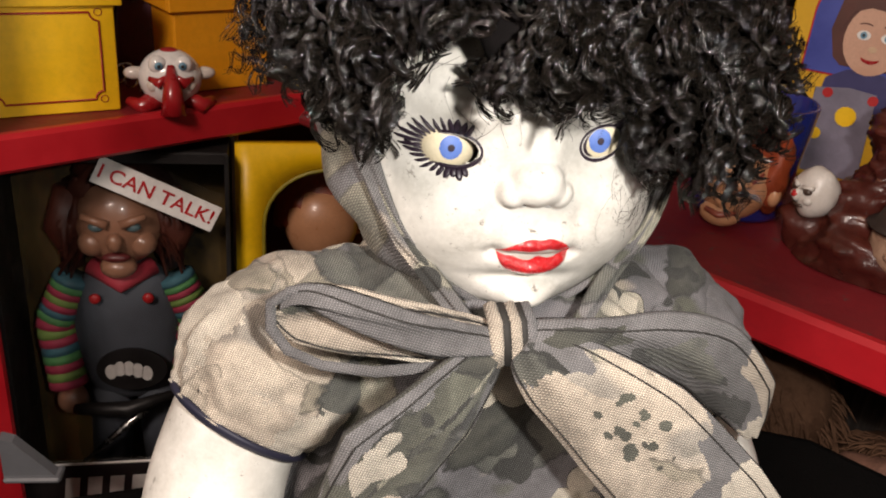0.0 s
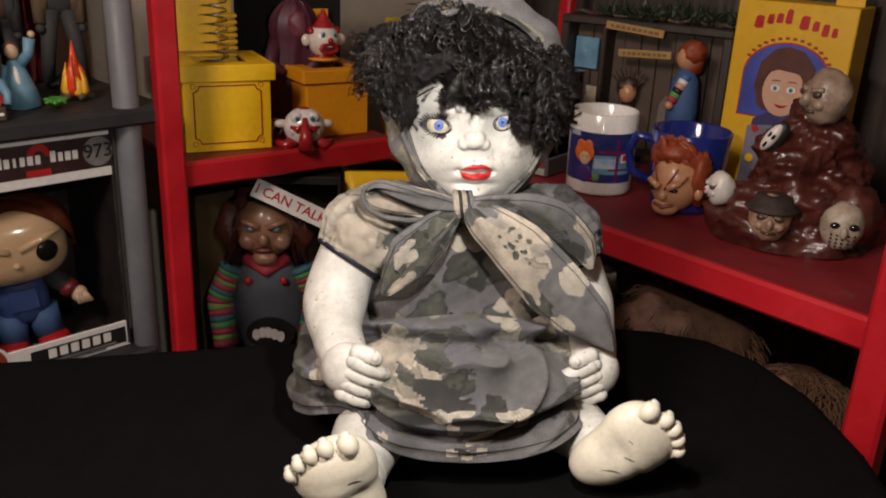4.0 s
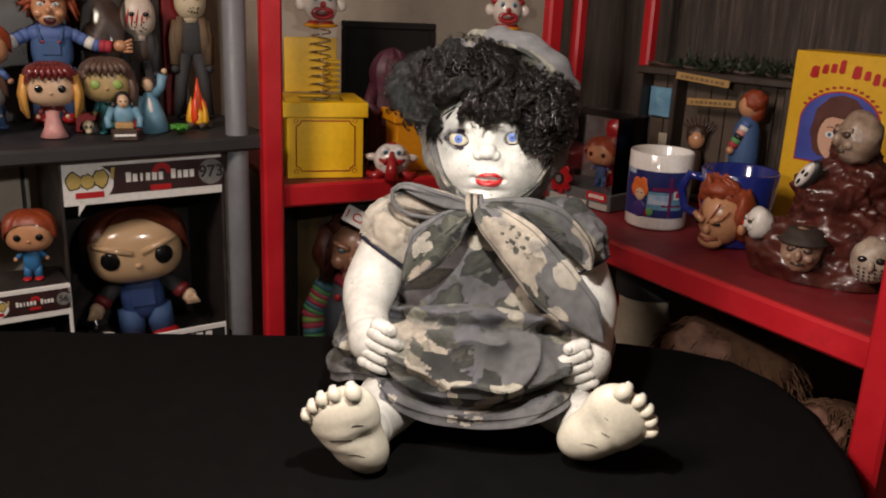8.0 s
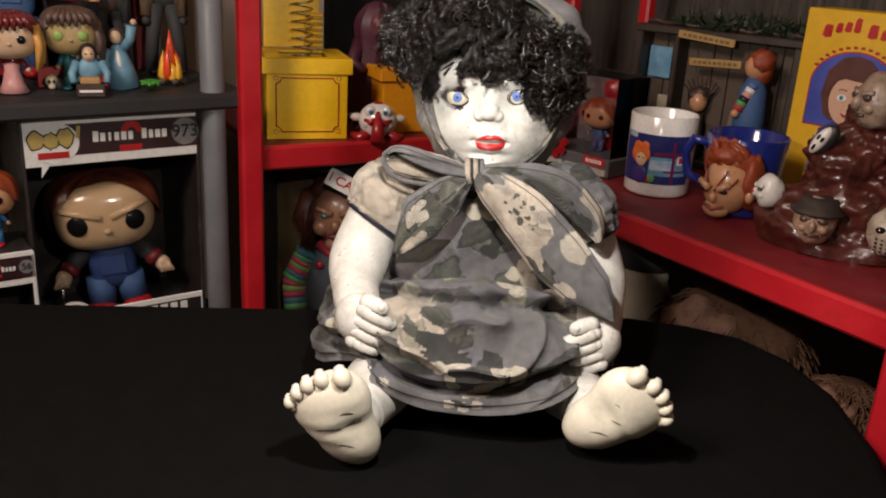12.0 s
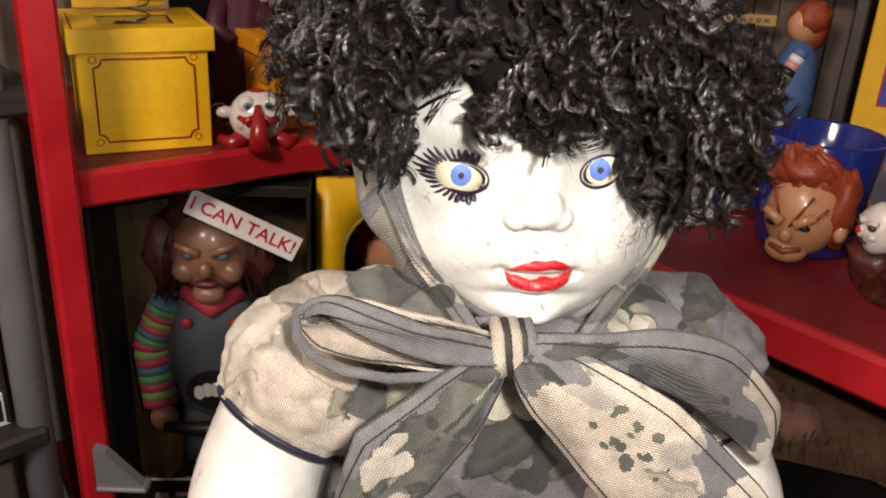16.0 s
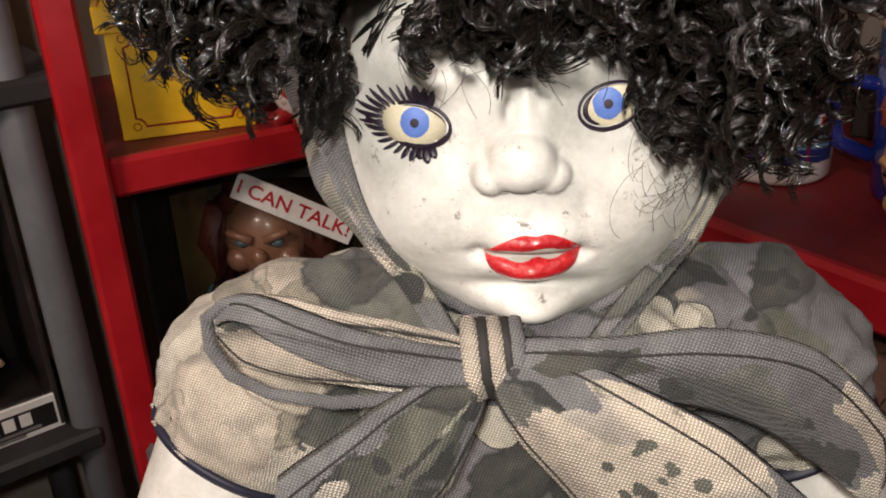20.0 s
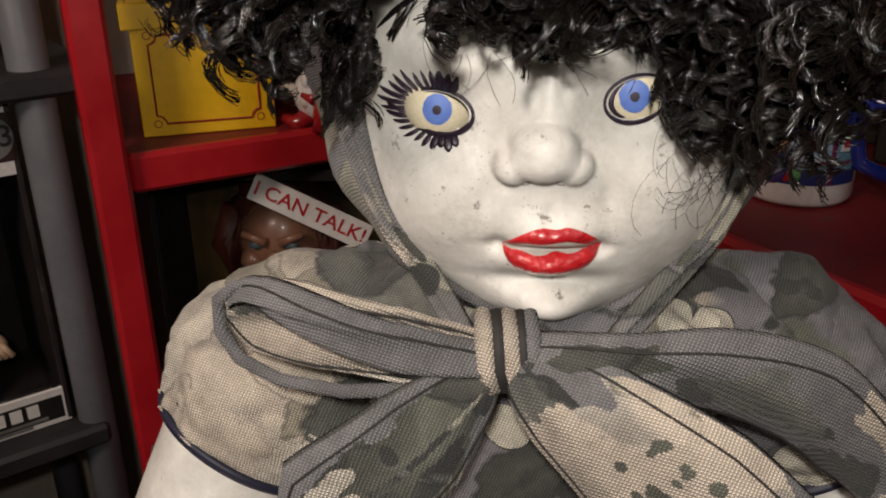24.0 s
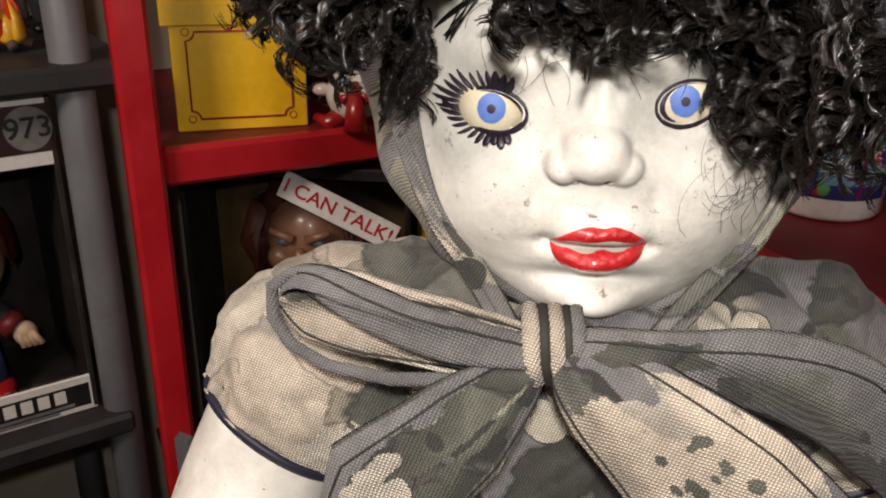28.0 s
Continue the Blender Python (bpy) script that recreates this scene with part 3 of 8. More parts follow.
NR, NA = 190, 260
verts, skin = [], []
angles = [math.pi * (0.5 * (i / NR) + 0.5 * (i / NR) ** 2.2) for i in range(NR + 1)]
for a in angles:
    for j in range(NA):
        q = 2 * math.pi * j / NA
        d = Vector((math.sin(a) * math.cos(q), -math.cos(a), math.sin(a) * math.sin(q)))
        z = HC.z + (HR.z * d.z if d.z > 0 else -JAW * abs(d.z) ** 0.80)
        x = HC.x + HR.x * widen(z) * d.x
        y = HC.y + HR.y * d.y
        if d.y < 0:
            y = nose_over(x, z, y - face_lift(x, z) * min(1, -d.y * 3))
        verts.append(Vector((x, y, z)))
for i in range(NR):
    for j in range(NA):
        q = (i * NA + j, (i + 1) * NA + j, (i + 1) * NA + (j + 1) % NA, i * NA + (j + 1) % NA)
        c = (verts[q[0]] + verts[q[2]]) / 2
        if c.y < HC.y and in_eye(c.x, c.z):
            continue
        skin.append(q)
doll.add(verts, skin, DOLL_WHITE)
MOUTH_GREY = surf("mouth_grey", (0.40, 0.37, 0.33), None, 200, 0.5)


def on_face(x, z, out=0.0):
    return Vector((x, face_y(x, z) - out, z))


# nostrils, chips and grime in the paint
GRIME = surf("paint_grime", (0.36, 0.35, 0.34), (0.27, 0.26, 0.255), 300, 0.8)
for x, z in ((-0.0146, 0.2606), (-0.0050, 0.2608)):
    doll.ball(on_face(x, z, -0.0004), (0.0019, 0.0010, 0.0008), GRIME, 12, 8)
for cx, cz, sx, sz, n in ((-0.0205, 0.2435, 0.0016, 0.0022, 16), (0.0080, 0.2440, 0.0018, 0.0024, 18), (-0.0200, 0.2620, 0.0022, 0.0030, 12), (0.0020, 0.2600, 0.0026, 0.0022, 10), (-0.024, 0.2500, 0.006, 0.004, 10),
                          (-0.044, 0.2560, 0.010, 0.008, 16), (0.026, 0.2560, 0.009, 0.008, 14), (-0.024, 0.2640, 0.004, 0.003, 10), (0.008, 0.2860, 0.003, 0.003, 8), (-0.006, 0.3000, 0.016, 0.006, 10)):
    for k in range(n * 2):
        x, z = rnd.gauss(cx, sx), rnd.gauss(cz, sz)
        if in_eye(x, z, 1.25):
            continue
        w = abs(rnd.gauss(0, 0.00009)) + 0.00005
        doll.ball(on_face(x, z, -0.00008), (w * rnd.uniform(0.6, 1.8), 0.00022, w), GRIME, 7, 5, lump=0.5, lumps=1800, seed=x * 900)
# lips, painted over the moulded mouth
LX, LZ, LW = -0.0065, 0.2424, 0.0132


def lip_strip(top, low, mat, swell, edge):
    rows = []
    for i in range(73):
        k = i / 36 - 1
        row = []
        for j in range(13):
            v = j / 12
            z = LZ + top(k) + (low(k) - top(k)) * v + 0.00012 * noise.noise(Vector((k * 9, v * 3, swell * 900)))
            row.append(on_face(LX + LW * k, z + 0.0006 * k, edge + swell * math.sin(math.pi * v) ** 0.7 * (1 - k ** 4)))
        rows.append(row)
    doll.grid(rows, mat)


def bow_of(k, p, e):
    return max(0.0, 1 - abs(k) ** p) ** e


lip_strip(lambda k: 0.0072 * bow_of(k, 1.7, 0.75) - 0.0011 * math.exp(-(k / 0.20) ** 2), lambda k: 0.0022 * bow_of(k, 2, 1) + 0.0004 * math.sin(k * 7), LIP_RED, 0.0007, 0.00025)
lip_strip(lambda k: 0.0028 * bow_of(k, 2, 1), lambda k: -0.0022 * bow_of(k, 3, 1) - 0.0004, MOUTH_GREY, 0.0004, 0.00018)
lip_strip(lambda k: -0.0015 * bow_of(k, 4, 1) + 0.0004 * math.sin(k * 9 + 1), lambda k: -0.0088 * bow_of(k, 3.0, 0.6), LIP_RED, 0.0014, 0.00025)
for ex, ez, ea, eb, tilt in EYES:
    c, n = math.cos(radians(tilt)), math.sin(radians(tilt))
    place = lambda a, g: (ex + g * (ea * math.cos(a) * c - eb * math.sin(a) * n), ez + g * (ea * math.cos(a) * n + eb * math.sin(a) * c))
    rim = [on_face(*place(2 * math.pi * k / 48, 1.04), 0.0002) for k in range(49)]
    doll.tube(rim, 0.00055, DOLL_WHITE, 8, ends=False)
    ink = [on_face(*place(2 * math.pi * k / 48, 1.10), 0.0000) for k in range(49)]
    wide = [0.0008 + 0.0007 * (1 if k > 24 else 0.3) * abs(math.sin(math.pi * k / 24)) * (0.6 + 0.4 * noise.noise(Vector((k * 0.7, ex * 90, 0)))) for k in range(49)]
    doll.tube(ink, wide, LASH, 6, flat=0.6, ends=False)
    ball = Vector((ex, face_y(ex + ea * 1.1, ez) * 0.5 + face_y(ex - ea * 1.1, ez) * 0.5 + 0.0092, ez))
    doll.ball(ball, 0.0106, EYE_CREAM, 40, 28)
    gaze = Vector((-0.06, -1, 0.06)).normalized()
    turn = gaze.to_track_quat("-Y", "Z").to_matrix().to_4x4()
    cap = Matrix.Translation(ball) @ turn
    for mat, r0, r1, out in ((IRIS, 0.0010, 0.0039, 0.00012), (PUPIL_AND_GAP, 0.0, 0.0012, 0.00020)):
        rows = []
        for i in range(6):
            rr = r0 + (r1 - r0) * i / 5
            row = []
            for j in range(40):
                q = 2 * math.pi * j / 40
                rj = rr * (1 + (0.06 * noise.noise(Vector((math.cos(q) * 3, math.sin(q) * 3, ex * 50))) if i == 5 else 0))
                yy = -math.sqrt((0.0106 + out) ** 2 - rj * rj)
                row.append((rj * math.cos(q), yy, rj * math.sin(q) * 1.06))
            rows.append(row)
        doll.grid(rows, mat, close_u=True, at=cap)
    # dark crescent drawn in for the shaded gap beside the sunken eyeball
    doll.tube([on_face(*place(radians(118 + 12.4 * k), 0.90), -0.0002) for k in range(11)], [0.0002 + 0.0012 * math.sin(math.pi * k / 10) for k in range(11)], PUPIL_AND_GAP, 6, flat=0.6)
    # painted lashes
    left = ex < MX
    for k in range(27):
        a = radians(62 + k * 10.6) if left else radians(100 - k * 9.0)
        if not left and (k < 5 or 8 < k):
            continue
        up = math.sin(a) > 0
        outer = max(0.0, -math.cos(a)) if left else max(0.0, math.cos(a))
        ln = 0.0024 + 0.0050 * outer ** 1.6 * (1.0 if up else 0.75) + 0.0016 * abs(math.sin(a))
        if left and math.cos(a) > 0.55:
            continue
        ln *= 0.85 + 0.4 * rnd.random()
        x0, z0 = place(a, 1.12)
        sweep = a + (0.45 if left else -0.45) * (-1 if up else 1) * -0.6
        pts = []
        for i in range(5):
            f = i / 4
            pts.append(on_face(x0 + ln * f * math.cos(sweep), z0 + ln * f * math.sin(sweep) + 0.0007 * f * f, 0.0002))
        doll.tube(pts, [0.00100, 0.00140, 0.00150, 0.00120, 0.00040], LASH, 6, flat=0.4)
# one painted brow stroke, over the bare temple
brow = [on_face(-0.0545 + 0.0027 * k, 0.2942 + 0.0020 * k + 0.0012 * math.sin(k * 0.55), 0.0009) for k in range(7)]
doll.tube(brow, [0.0004, 0.0012, 0.0016, 0.0016, 0.0014, 0.0010, 0.0004], HAIR_CORE, 6, flat=0.5)
# ears and neck
doll.ball((-0.063, 0.035, 0.262), (0.006, 0.010, 0.015), DOLL_WHITE, 16, 12)
doll.ball((0.050, 0.035, 0.262), (0.006, 0.010, 0.015), DOLL_WHITE, 16, 12)
doll.tube([(-0.006, 0.040, 0.17), (-0.006, 0.038, 0.235)], [0.026, 0.024], DOLL_WHITE, 20)

# torso under the bodice, with soft creases
rows = []
for i in range(46):
    f = i / 45
    z = 0.205 - 0.135 * f
    wx = 0.058 + 0.040 * math.sin(min(1, f * 1.25) * math.pi / 2)
    wy = 0.044 + 0.032 * f
    if f < 0.18:
        wx *= 0.55 + 0.45 * math.sin(f / 0.18 * math.pi / 2)
        wy *= 0.6 + 0.4 * math.sin(f / 0.18 * math.pi / 2)
    row = []
    for j in range(96):
        q = 2 * math.pi * j / 96
        crease = 1 + 0.022 * math.sin(13 * q + 3 * f + 2 * math.sin(3 * q)) * f * f - 0.05 * math.exp(-((f - 0.74) / 0.05) ** 2) + 0.04 * noise.noise(Vector((math.cos(q) * 3, math.sin(q) * 3, f * 4)))
        row.append((-0.012 + wx * crease * math.cos(q), 0.038 + wy * crease * math.sin(q), z))
    rows.append(row)
doll.grid(rows, CLOTH, close_u=True)


rows = []
for i in range(10):
    f = i / 9
    rows.append([(-0.010 + (0.036 + 0.020 * f + 0.003 * math.sin(13 * q + f)) * math.cos(q), 0.028 + (0.047 + 0.012 * f + 0.003 * math.sin(11 * q)) * math.sin(q), 0.217 - 0.018 * f * f) for q in [2 * math.pi * j / 80 for j in range(80)]])
doll.grid(rows, CLOTH, close_u=True)


# skirt: gathered at the waist, spread over both legs, hem to the table
def skirt_edge(q):
    """The hem's distance and height in the direction q (0 is to the side, 270 degrees is ahead)."""
    c, n = math.cos(q), math.sin(q)
    x = -0.012 + (0.142 if c < 0 else 0.128) * c
    y = 0.020 + (0.125 if n < 0 else 0.085) * n
    leg = math.exp(-((x + 0.100) / 0.030) ** 2) + math.exp(-((x - 0.085) / 0.030) ** 2)
    z = 0.006 + (0.012 + 0.026 * leg if n < 0 else 0)
    return Vector((x, y, z))


def blot(u, f, cu, cf, ru, rf, lean=0.0, seed=0.0, rough=0.55):
    """Inside a rough-edged patch of the print, leaning by the angle given."""
    du, df = u - cu, (f - cf) * 1.1
    x = (du * math.cos(lean) + df * math.sin(lean)) / ru
    y = (df * math.cos(lean) - du * math.sin(lean)) / rf
    return x * x + y * y < 1 + rough * (noise.noise(Vector((u * 13, f * 13, seed))) + 0.5 * noise.noise(Vector((u * 34, f * 34, seed + 4))))


def leaf(u, f, cu, cf, long, wide, lean):
    """Inside a pointed leaf."""
    du, df = u - cu, (f - cf) * 1.1
    x = (du * math.cos(lean) + df * math.sin(lean)) / long
    y = (df * math.cos(lean) - du * math.sin(lean)) / wide
    return abs(x) < 1 and abs(y) < (1 - x * x) * (1 + 0.35 * noise.noise(Vector((u * 22, f * 22, 6))))


def skirt_print(u, f, ahead):
    """The skirt's cloth at u across and f down its front."""
    if not ahead:
        return CLOTH_SKIRT
    if any(blot(u, f, *k) for k in ((-0.03, 0.915, 0.050, 0.022, 0.7, 12), (-0.43, 0.94, 0.016, 0.045, -0.5, 13))):
        return CLOTH_LEAF
    if any(leaf(u, f, *k) for k in ((-0.16, 0.56, 0.17, 0.095, 0.75), (-0.02, 0.68, 0.14, 0.075, 1.2), (-0.34, 0.70, 0.16, 0.055, 0.15), (0.14, 0.62, 0.11, 0.060, 1.0), (0.50, 0.66, 0.15, 0.06, -0.5), (-0.06, 0.17, 0.11, 0.045, 0.2), (0.58, 0.28, 0.12, 0.05, 0.7), (-0.66, 0.56, 0.10, 0.05, 1.0))):
        return CLOTH_LEAF
    if any(leaf(u, f, *k) for k in ((-0.20, 0.34, 0.15, 0.070, 0.5), (-0.34, 0.44, 0.10, 0.035, 1.0), (0.26, 0.80, 0.14, 0.05, -0.3), (-0.72, 0.84, 0.12, 0.05, 0.4), (0.70, 0.52, 0.10, 0.06, 1.0))):
        return CLOTH_OLIVE
    if any(blot(u, f, *k) for k in ((-0.09, 0.93, 0.038, 0.046, 0.4, 1), (-0.01, 0.95, 0.036, 0.050, -0.3, 2), (0.07, 0.92, 0.040, 0.040, 0.2, 3), (-0.42, 0.91, 0.040, 0.050, 0.2, 4), (0.10, 0.80, 0.13, 0.055, -0.5, 5), (-0.62, 0.20, 0.06, 0.06, 0.0, 6))):
        return CLOTH_WHITE
    if any(blot(u, f, *k) for k in ((-0.40, 0.36, 0.26, 0.17, 0.3, 7), (-0.30, 0.56, 0.22, 0.09, 0.6, 8), (0.60, 0.88, 0.10, 0.05, 0.0, 9))):
        return CLOTH_BEIGE if blot(u, f, -0.46, 0.36, 0.16, 0.13, 0.3, 10) else CLOTH_PALE
    if blot(u, f, 0.34, 0.42, 0.34, 0.26, 0.0, 11, 0.3) or f > 0.80 + 0.05 * noise.noise(Vector((u * 5, 1, 2))):
        return CLOTH_PLAIN
    return CLOTH_SKIRT


NF, NQ = 150, 320
rows = []
for i in range(NF):
    f = i / (NF - 1)
    row = []
    for j in range(NQ):
        q = 2 * math.pi * j / NQ
        top = Vector((-0.012 + 0.088 * math.cos(q), 0.034 + 0.068 * math.sin(q), 0.112 + 0.008 * math.sin(q * 3)))
        end = skirt_edge(q)
        p = top.lerp(end, f)
        swell = math.sin(f * math.pi) ** 0.8
        out = Vector((math.cos(q), math.sin(q), 0))
        p += out * (0.024 * swell) + Vector((0, 0, 0.018 * swell * (1 - 0.3 * f)))
        ahead = max(0.0, -math.sin(q)) ** 1.2
        u = math.cos(q)
        fold = 0.0050 * math.sin(17 * q + 2.2 * math.sin(3 * q) + 2.5 * f) * (1 - f) ** 0.5 + 0.0035 * math.sin(8 * q + 1.3 * math.sin(4 * q + 2) - 1.5 * f) * (0.3 + 0.7 * f)
        # gathers under the waist
        fold += 0.0100 * math.sin(15 * q + 3 * math.sin(2 * q)) * math.exp(-((f - 0.15) / 0.12) ** 2) + 0.012 * math.exp(-((f - 0.10) / 0.05) ** 2) - 0.010 * math.exp(-((f - 0.24) / 0.06) ** 2)
        # a slack bag of cloth that hangs over the turned-up hem
        lip = 0.66 + 0.09 * (1 - u * u) - 0.10 * max(0.0, u) + 0.07 * noise.noise(Vector((u * 2.6, 0.4, 5)))
        over = f - lip
        fold += ahead * (0.016 * math.sin(min(1, max(0, f - 0.22) / (lip - 0.22)) * math.pi / 2) if over < 0 else 0.016 * max(0.0, 1 - over / 0.05) - 0.006 * math.exp(-((over - 0.06) / 0.04) ** 2))
        # slanting creases that run from the knees to the middle
        slant = abs(u + 0.12)
        crease = 1 - abs(math.sin(7.5 * f + 6.0 * slant + 2.2 * noise.noise(Vector((u * 2.2, f * 1.8, 9)))))
        fold += ahead * 0.0115 * crease ** 2.5 * math.sin(min(1, max(0, f - 0.2) * 5) * math.pi / 2) * (1 if over < 0 else 0.35)
        fold += 0.014 * noise.noise(Vector((p.x * 22, p.y * 22, p.z * 26 + 3))) * math.sin(min(1, f * 3) * math.pi / 2)
        p += (out + Vector((0, 0, 0.5))) * fold * min(1, f * 5 + 0.15)
        p += (out * 0.022 + Vector((0, 0, 0.018))) * ahead * max(0.0, over - 0.03) / 0.25
        if f > 0.93:
            p -= out * 0.0015 * math.sin((f - 0.93) / 0.07 * math.pi)
        for palm in ((-0.096, -0.084, 0.086), (0.090, -0.062, 0.072)):
            near = (p - Vector(palm)).length
            if near < 0.045:
                p += Vector((0, 0.85, -0.5)) * 0.024 * (1 - near / 0.045) ** 0.7
        p.z = max(p.z, 0.003)
        row.append(p)
    rows.append(row)
sets = {}
for i in range(NF - 1):
    for j in range(NQ):
        q = 2 * math.pi * (j + 0.5) / NQ
        k = (j + 1) % NQ
        sets.setdefault(skirt_print(math.cos(q), (i + 0.5) / (NF - 1), math.sin(q) < 0), []).append((i * NQ + j, i * NQ + k, (i + 1) * NQ + k, (i + 1) * NQ + j))
flat = [p for r in rows for p in r]
for cloth, faces in sets.items():
    used = sorted({i for face in faces for i in face})
    at = {i: k for k, i in enumerate(used)}
    doll.add([flat[i] for i in used], [tuple(at[i] for i in face) for face in faces], cloth)
inner = [[p + Vector((-0.0025 * math.cos(2 * math.pi * j / NQ), -0.0025 * math.sin(2 * math.pi * j / NQ), 0.0005)) for j, p in enumerate(r)] for r in rows[96:]]
doll.grid([rows[-1]] + inner[::-1], CLOTH_SKIRT, close_u=True)
hem = [rows[137][j] + (rows[137][j] - Vector((-0.012, 0.03, 0.05))).normalized() * 0.0004 for j in list(range(NQ)) + [0]]
doll.tube(hem, 0.0005, STITCH, 5, ends=False)


def limb(points, radii, mat, n=28):
    """A soft limb through the points, rounded at the ends."""
    pts, rs = [], []
    P = [Vector(p) for p in points]
    for k in range(len(P) - 1):
        a, b, c, d = P[max(k - 1, 0)], P[k], P[k + 1], P[min(k + 2, len(P) - 1)]
        for i in range(10):
            f = i / 10
            pts.append(0.5 * (2 * b + (c - a) * f + (2 * a - 5 * b + 4 * c - d) * f * f + (3 * b - 3 * c + d - a) * f ** 3))
            rs.append(radii[k] + (radii[k + 1] - radii[k]) * (3 * f * f - 2 * f ** 3))
    pts.append(P[-1])
    rs.append(radii[-1])
    for step in range(30):
        pts = [pts[0]] + [(pts[i - 1] + pts[i] * 2 + pts[i + 1]) / 4 for i in range(1, len(pts) - 1)] + [pts[-1]]
    doll.tube(pts, rs, mat, n)
    doll.ball(P[-1], radii[-1], mat, 18, 12)


def finger(base, way, curl, size, n=7, mat=DOLL_WHITE):
    """A short finger of three joints that curls towards curl."""
    p, d = Vector(base), Vector(way).normalized()
    pts, rs = [p.copy()], [size * 1.0]
    for k in range(n):
        d = (d + Vector(curl) * 0.28).normalized()
        p = p + d * size * 0.62
        pts.append(p.copy())
        rs.append(size * (1.0 - 0.05 * k + (0.07 if k in (2, 4) else 0)))
    doll.tube(pts, rs, mat, 10)
    doll.ball(pts[-1], rs[-1], mat, 10, 8)
    tip = pts[-1] + Vector((0, -rs[-1] * 0.75, rs[-1] * 0.3))
    doll.ball(tip, (rs[-1] * 0.5, rs[-1] * 0.35, rs[-1] * 0.5), DOLL_WHITE, 8, 6)


def sleeve_print(w, f):
    """The pale sleeve's cloth at w across and f down: white outside, with a beige patch by the ribbon."""
    rough = 0.16 * noise.noise(Vector((w * 4, f * 5, 1))) + 0.06 * noise.noise(Vector((w * 14, f * 16, 2)))
    if w + rough < -0.45 - 0.30 * f or (w + rough > 0.34 and f > 0.48):
        return CLOTH_WHITE
    if f + rough > 0.60 and blot(w, f, -0.05, 0.80, 0.52, 0.22, 0.0, 3):
        return CLOTH_BEIGE
    return CLOTH_PALE


# arms: puffed sleeve, ribbon, plump forearm, hand
for side, top, mid, low, wrist, hand in (
        (-1, (-0.082, 0.022, 0.192), (-0.106, 0.010, 0.158), (-0.121, -0.002, 0.118), (-0.116, -0.050, 0.104), (-0.107, -0.075, 0.096)),
        (1, (0.068, 0.030, 0.190), (0.088, 0.024, 0.152), (0.102, 0.012, 0.112), (0.103, -0.032, 0.093), (0.098, -0.056, 0.082))):
    limb([mid, low, wrist, hand], [0.0265, 0.0275, 0.0205, 0.0185], DOLL_WHITE)
    rows = []
    a, b = Vector(top), Vector(mid) + (Vector(low) - Vector(mid)) * 0.10
    ax = (b - a).normalized()
    sx = ax.cross(Vector((0, 1, 0))).normalized()
    sy = ax.cross(sx)
    for i in range(60):
        f = i / 59
        row = []
        r = 0.0265 + 0.0115 * math.sin(math.pi * min(1, f * 1.02)) ** 0.7 + (0.004 * (f - 0.9) * 10 if f > 0.9 else 0)
        for j in range(120):
            q = 2 * math.pi * j / 120
            fold = 1 + 0.085 * (0.5 - abs(math.sin(5 * q + 1.5 * math.sin(2 * q) + side + 1.2 * f))) * (0.35 + f) + 0.10 * (0.4 - abs(noise.noise(Vector((math.cos(q) * 1.6, math.sin(q) * 1.6, f * 3.2 + side * 2))))) + 0.05 * noise.noise(Vector((math.cos(q) * 4, math.sin(q) * 4, f * 7)))
            row.append(a + (b - a) * f + (sx * math.cos(q) + sy * math.sin(q)) * r * fold)
        rows.append(row)
    puff = CLOTH_PALE if side < 0 else CLOTH
    patches = {}
    for i in range(59):
        for j in range(120):
            f, q = (i + 0.5) / 59, 2 * math.pi * (j + 0.5) / 120
            w = sx.x * math.cos(q) + sy.x * math.sin(q)
            patches.setdefault(sleeve_print(w, f) if side < 0 else puff, []).append((i * 120 + j, i * 120 + (j + 1) % 120, (i + 1) * 120 + (j + 1) % 120, (i + 1) * 120 + j))
    flat = [p for r in rows for p in r]
    for cloth, faces in patches.items():
        used = sorted({i for face in faces for i in face})
        at = {i: k for k, i in enumerate(used)}
        doll.add([flat[i] for i in used], [tuple(at[i] for i in face) for face in faces], cloth)
    doll.ball(a, (0.034, 0.030, 0.026), puff, 28, 18, lump=0.15, lumps=60)
    band = [b + ax * 0.001 + (sx * math.cos(2 * math.pi * j / 48) + sy * math.sin(2 * math.pi * j / 48)) * 0.0292 for j in range(49)]
    doll.tube(band, 0.0030, NAVY, 8, flat=0.55, ends=False)
    h = Vector(hand)
    doll.ball(h + Vector((side * 0.002, -0.004, -0.002)), (0.0195, 0.0165, 0.0220), DOLL_WHITE, 24, 16)
    for k in range(4):
        zz = 0.0110 - 0.0100 * k
        knuckle = h + Vector((-side * (0.005 - 0.0030 * k), -0.0165 + 0.0010 * k, zz))
        finger(knuckle, (-side * 0.85, -0.45, -0.35), (-side * 0.10, 0.50, -0.12), 0.0070 - 0.0004 * k, 6)
        doll.ball(knuckle, (0.0072, 0.0068, 0.0064), DOLL_WHITE, 14, 10)
    finger(h + Vector((-side * 0.004, -0.012, 0.0165)), (-side * 0.9, -0.45, 0.15), (-side * 0.1, 0.0, -0.35), 0.0074, 4)

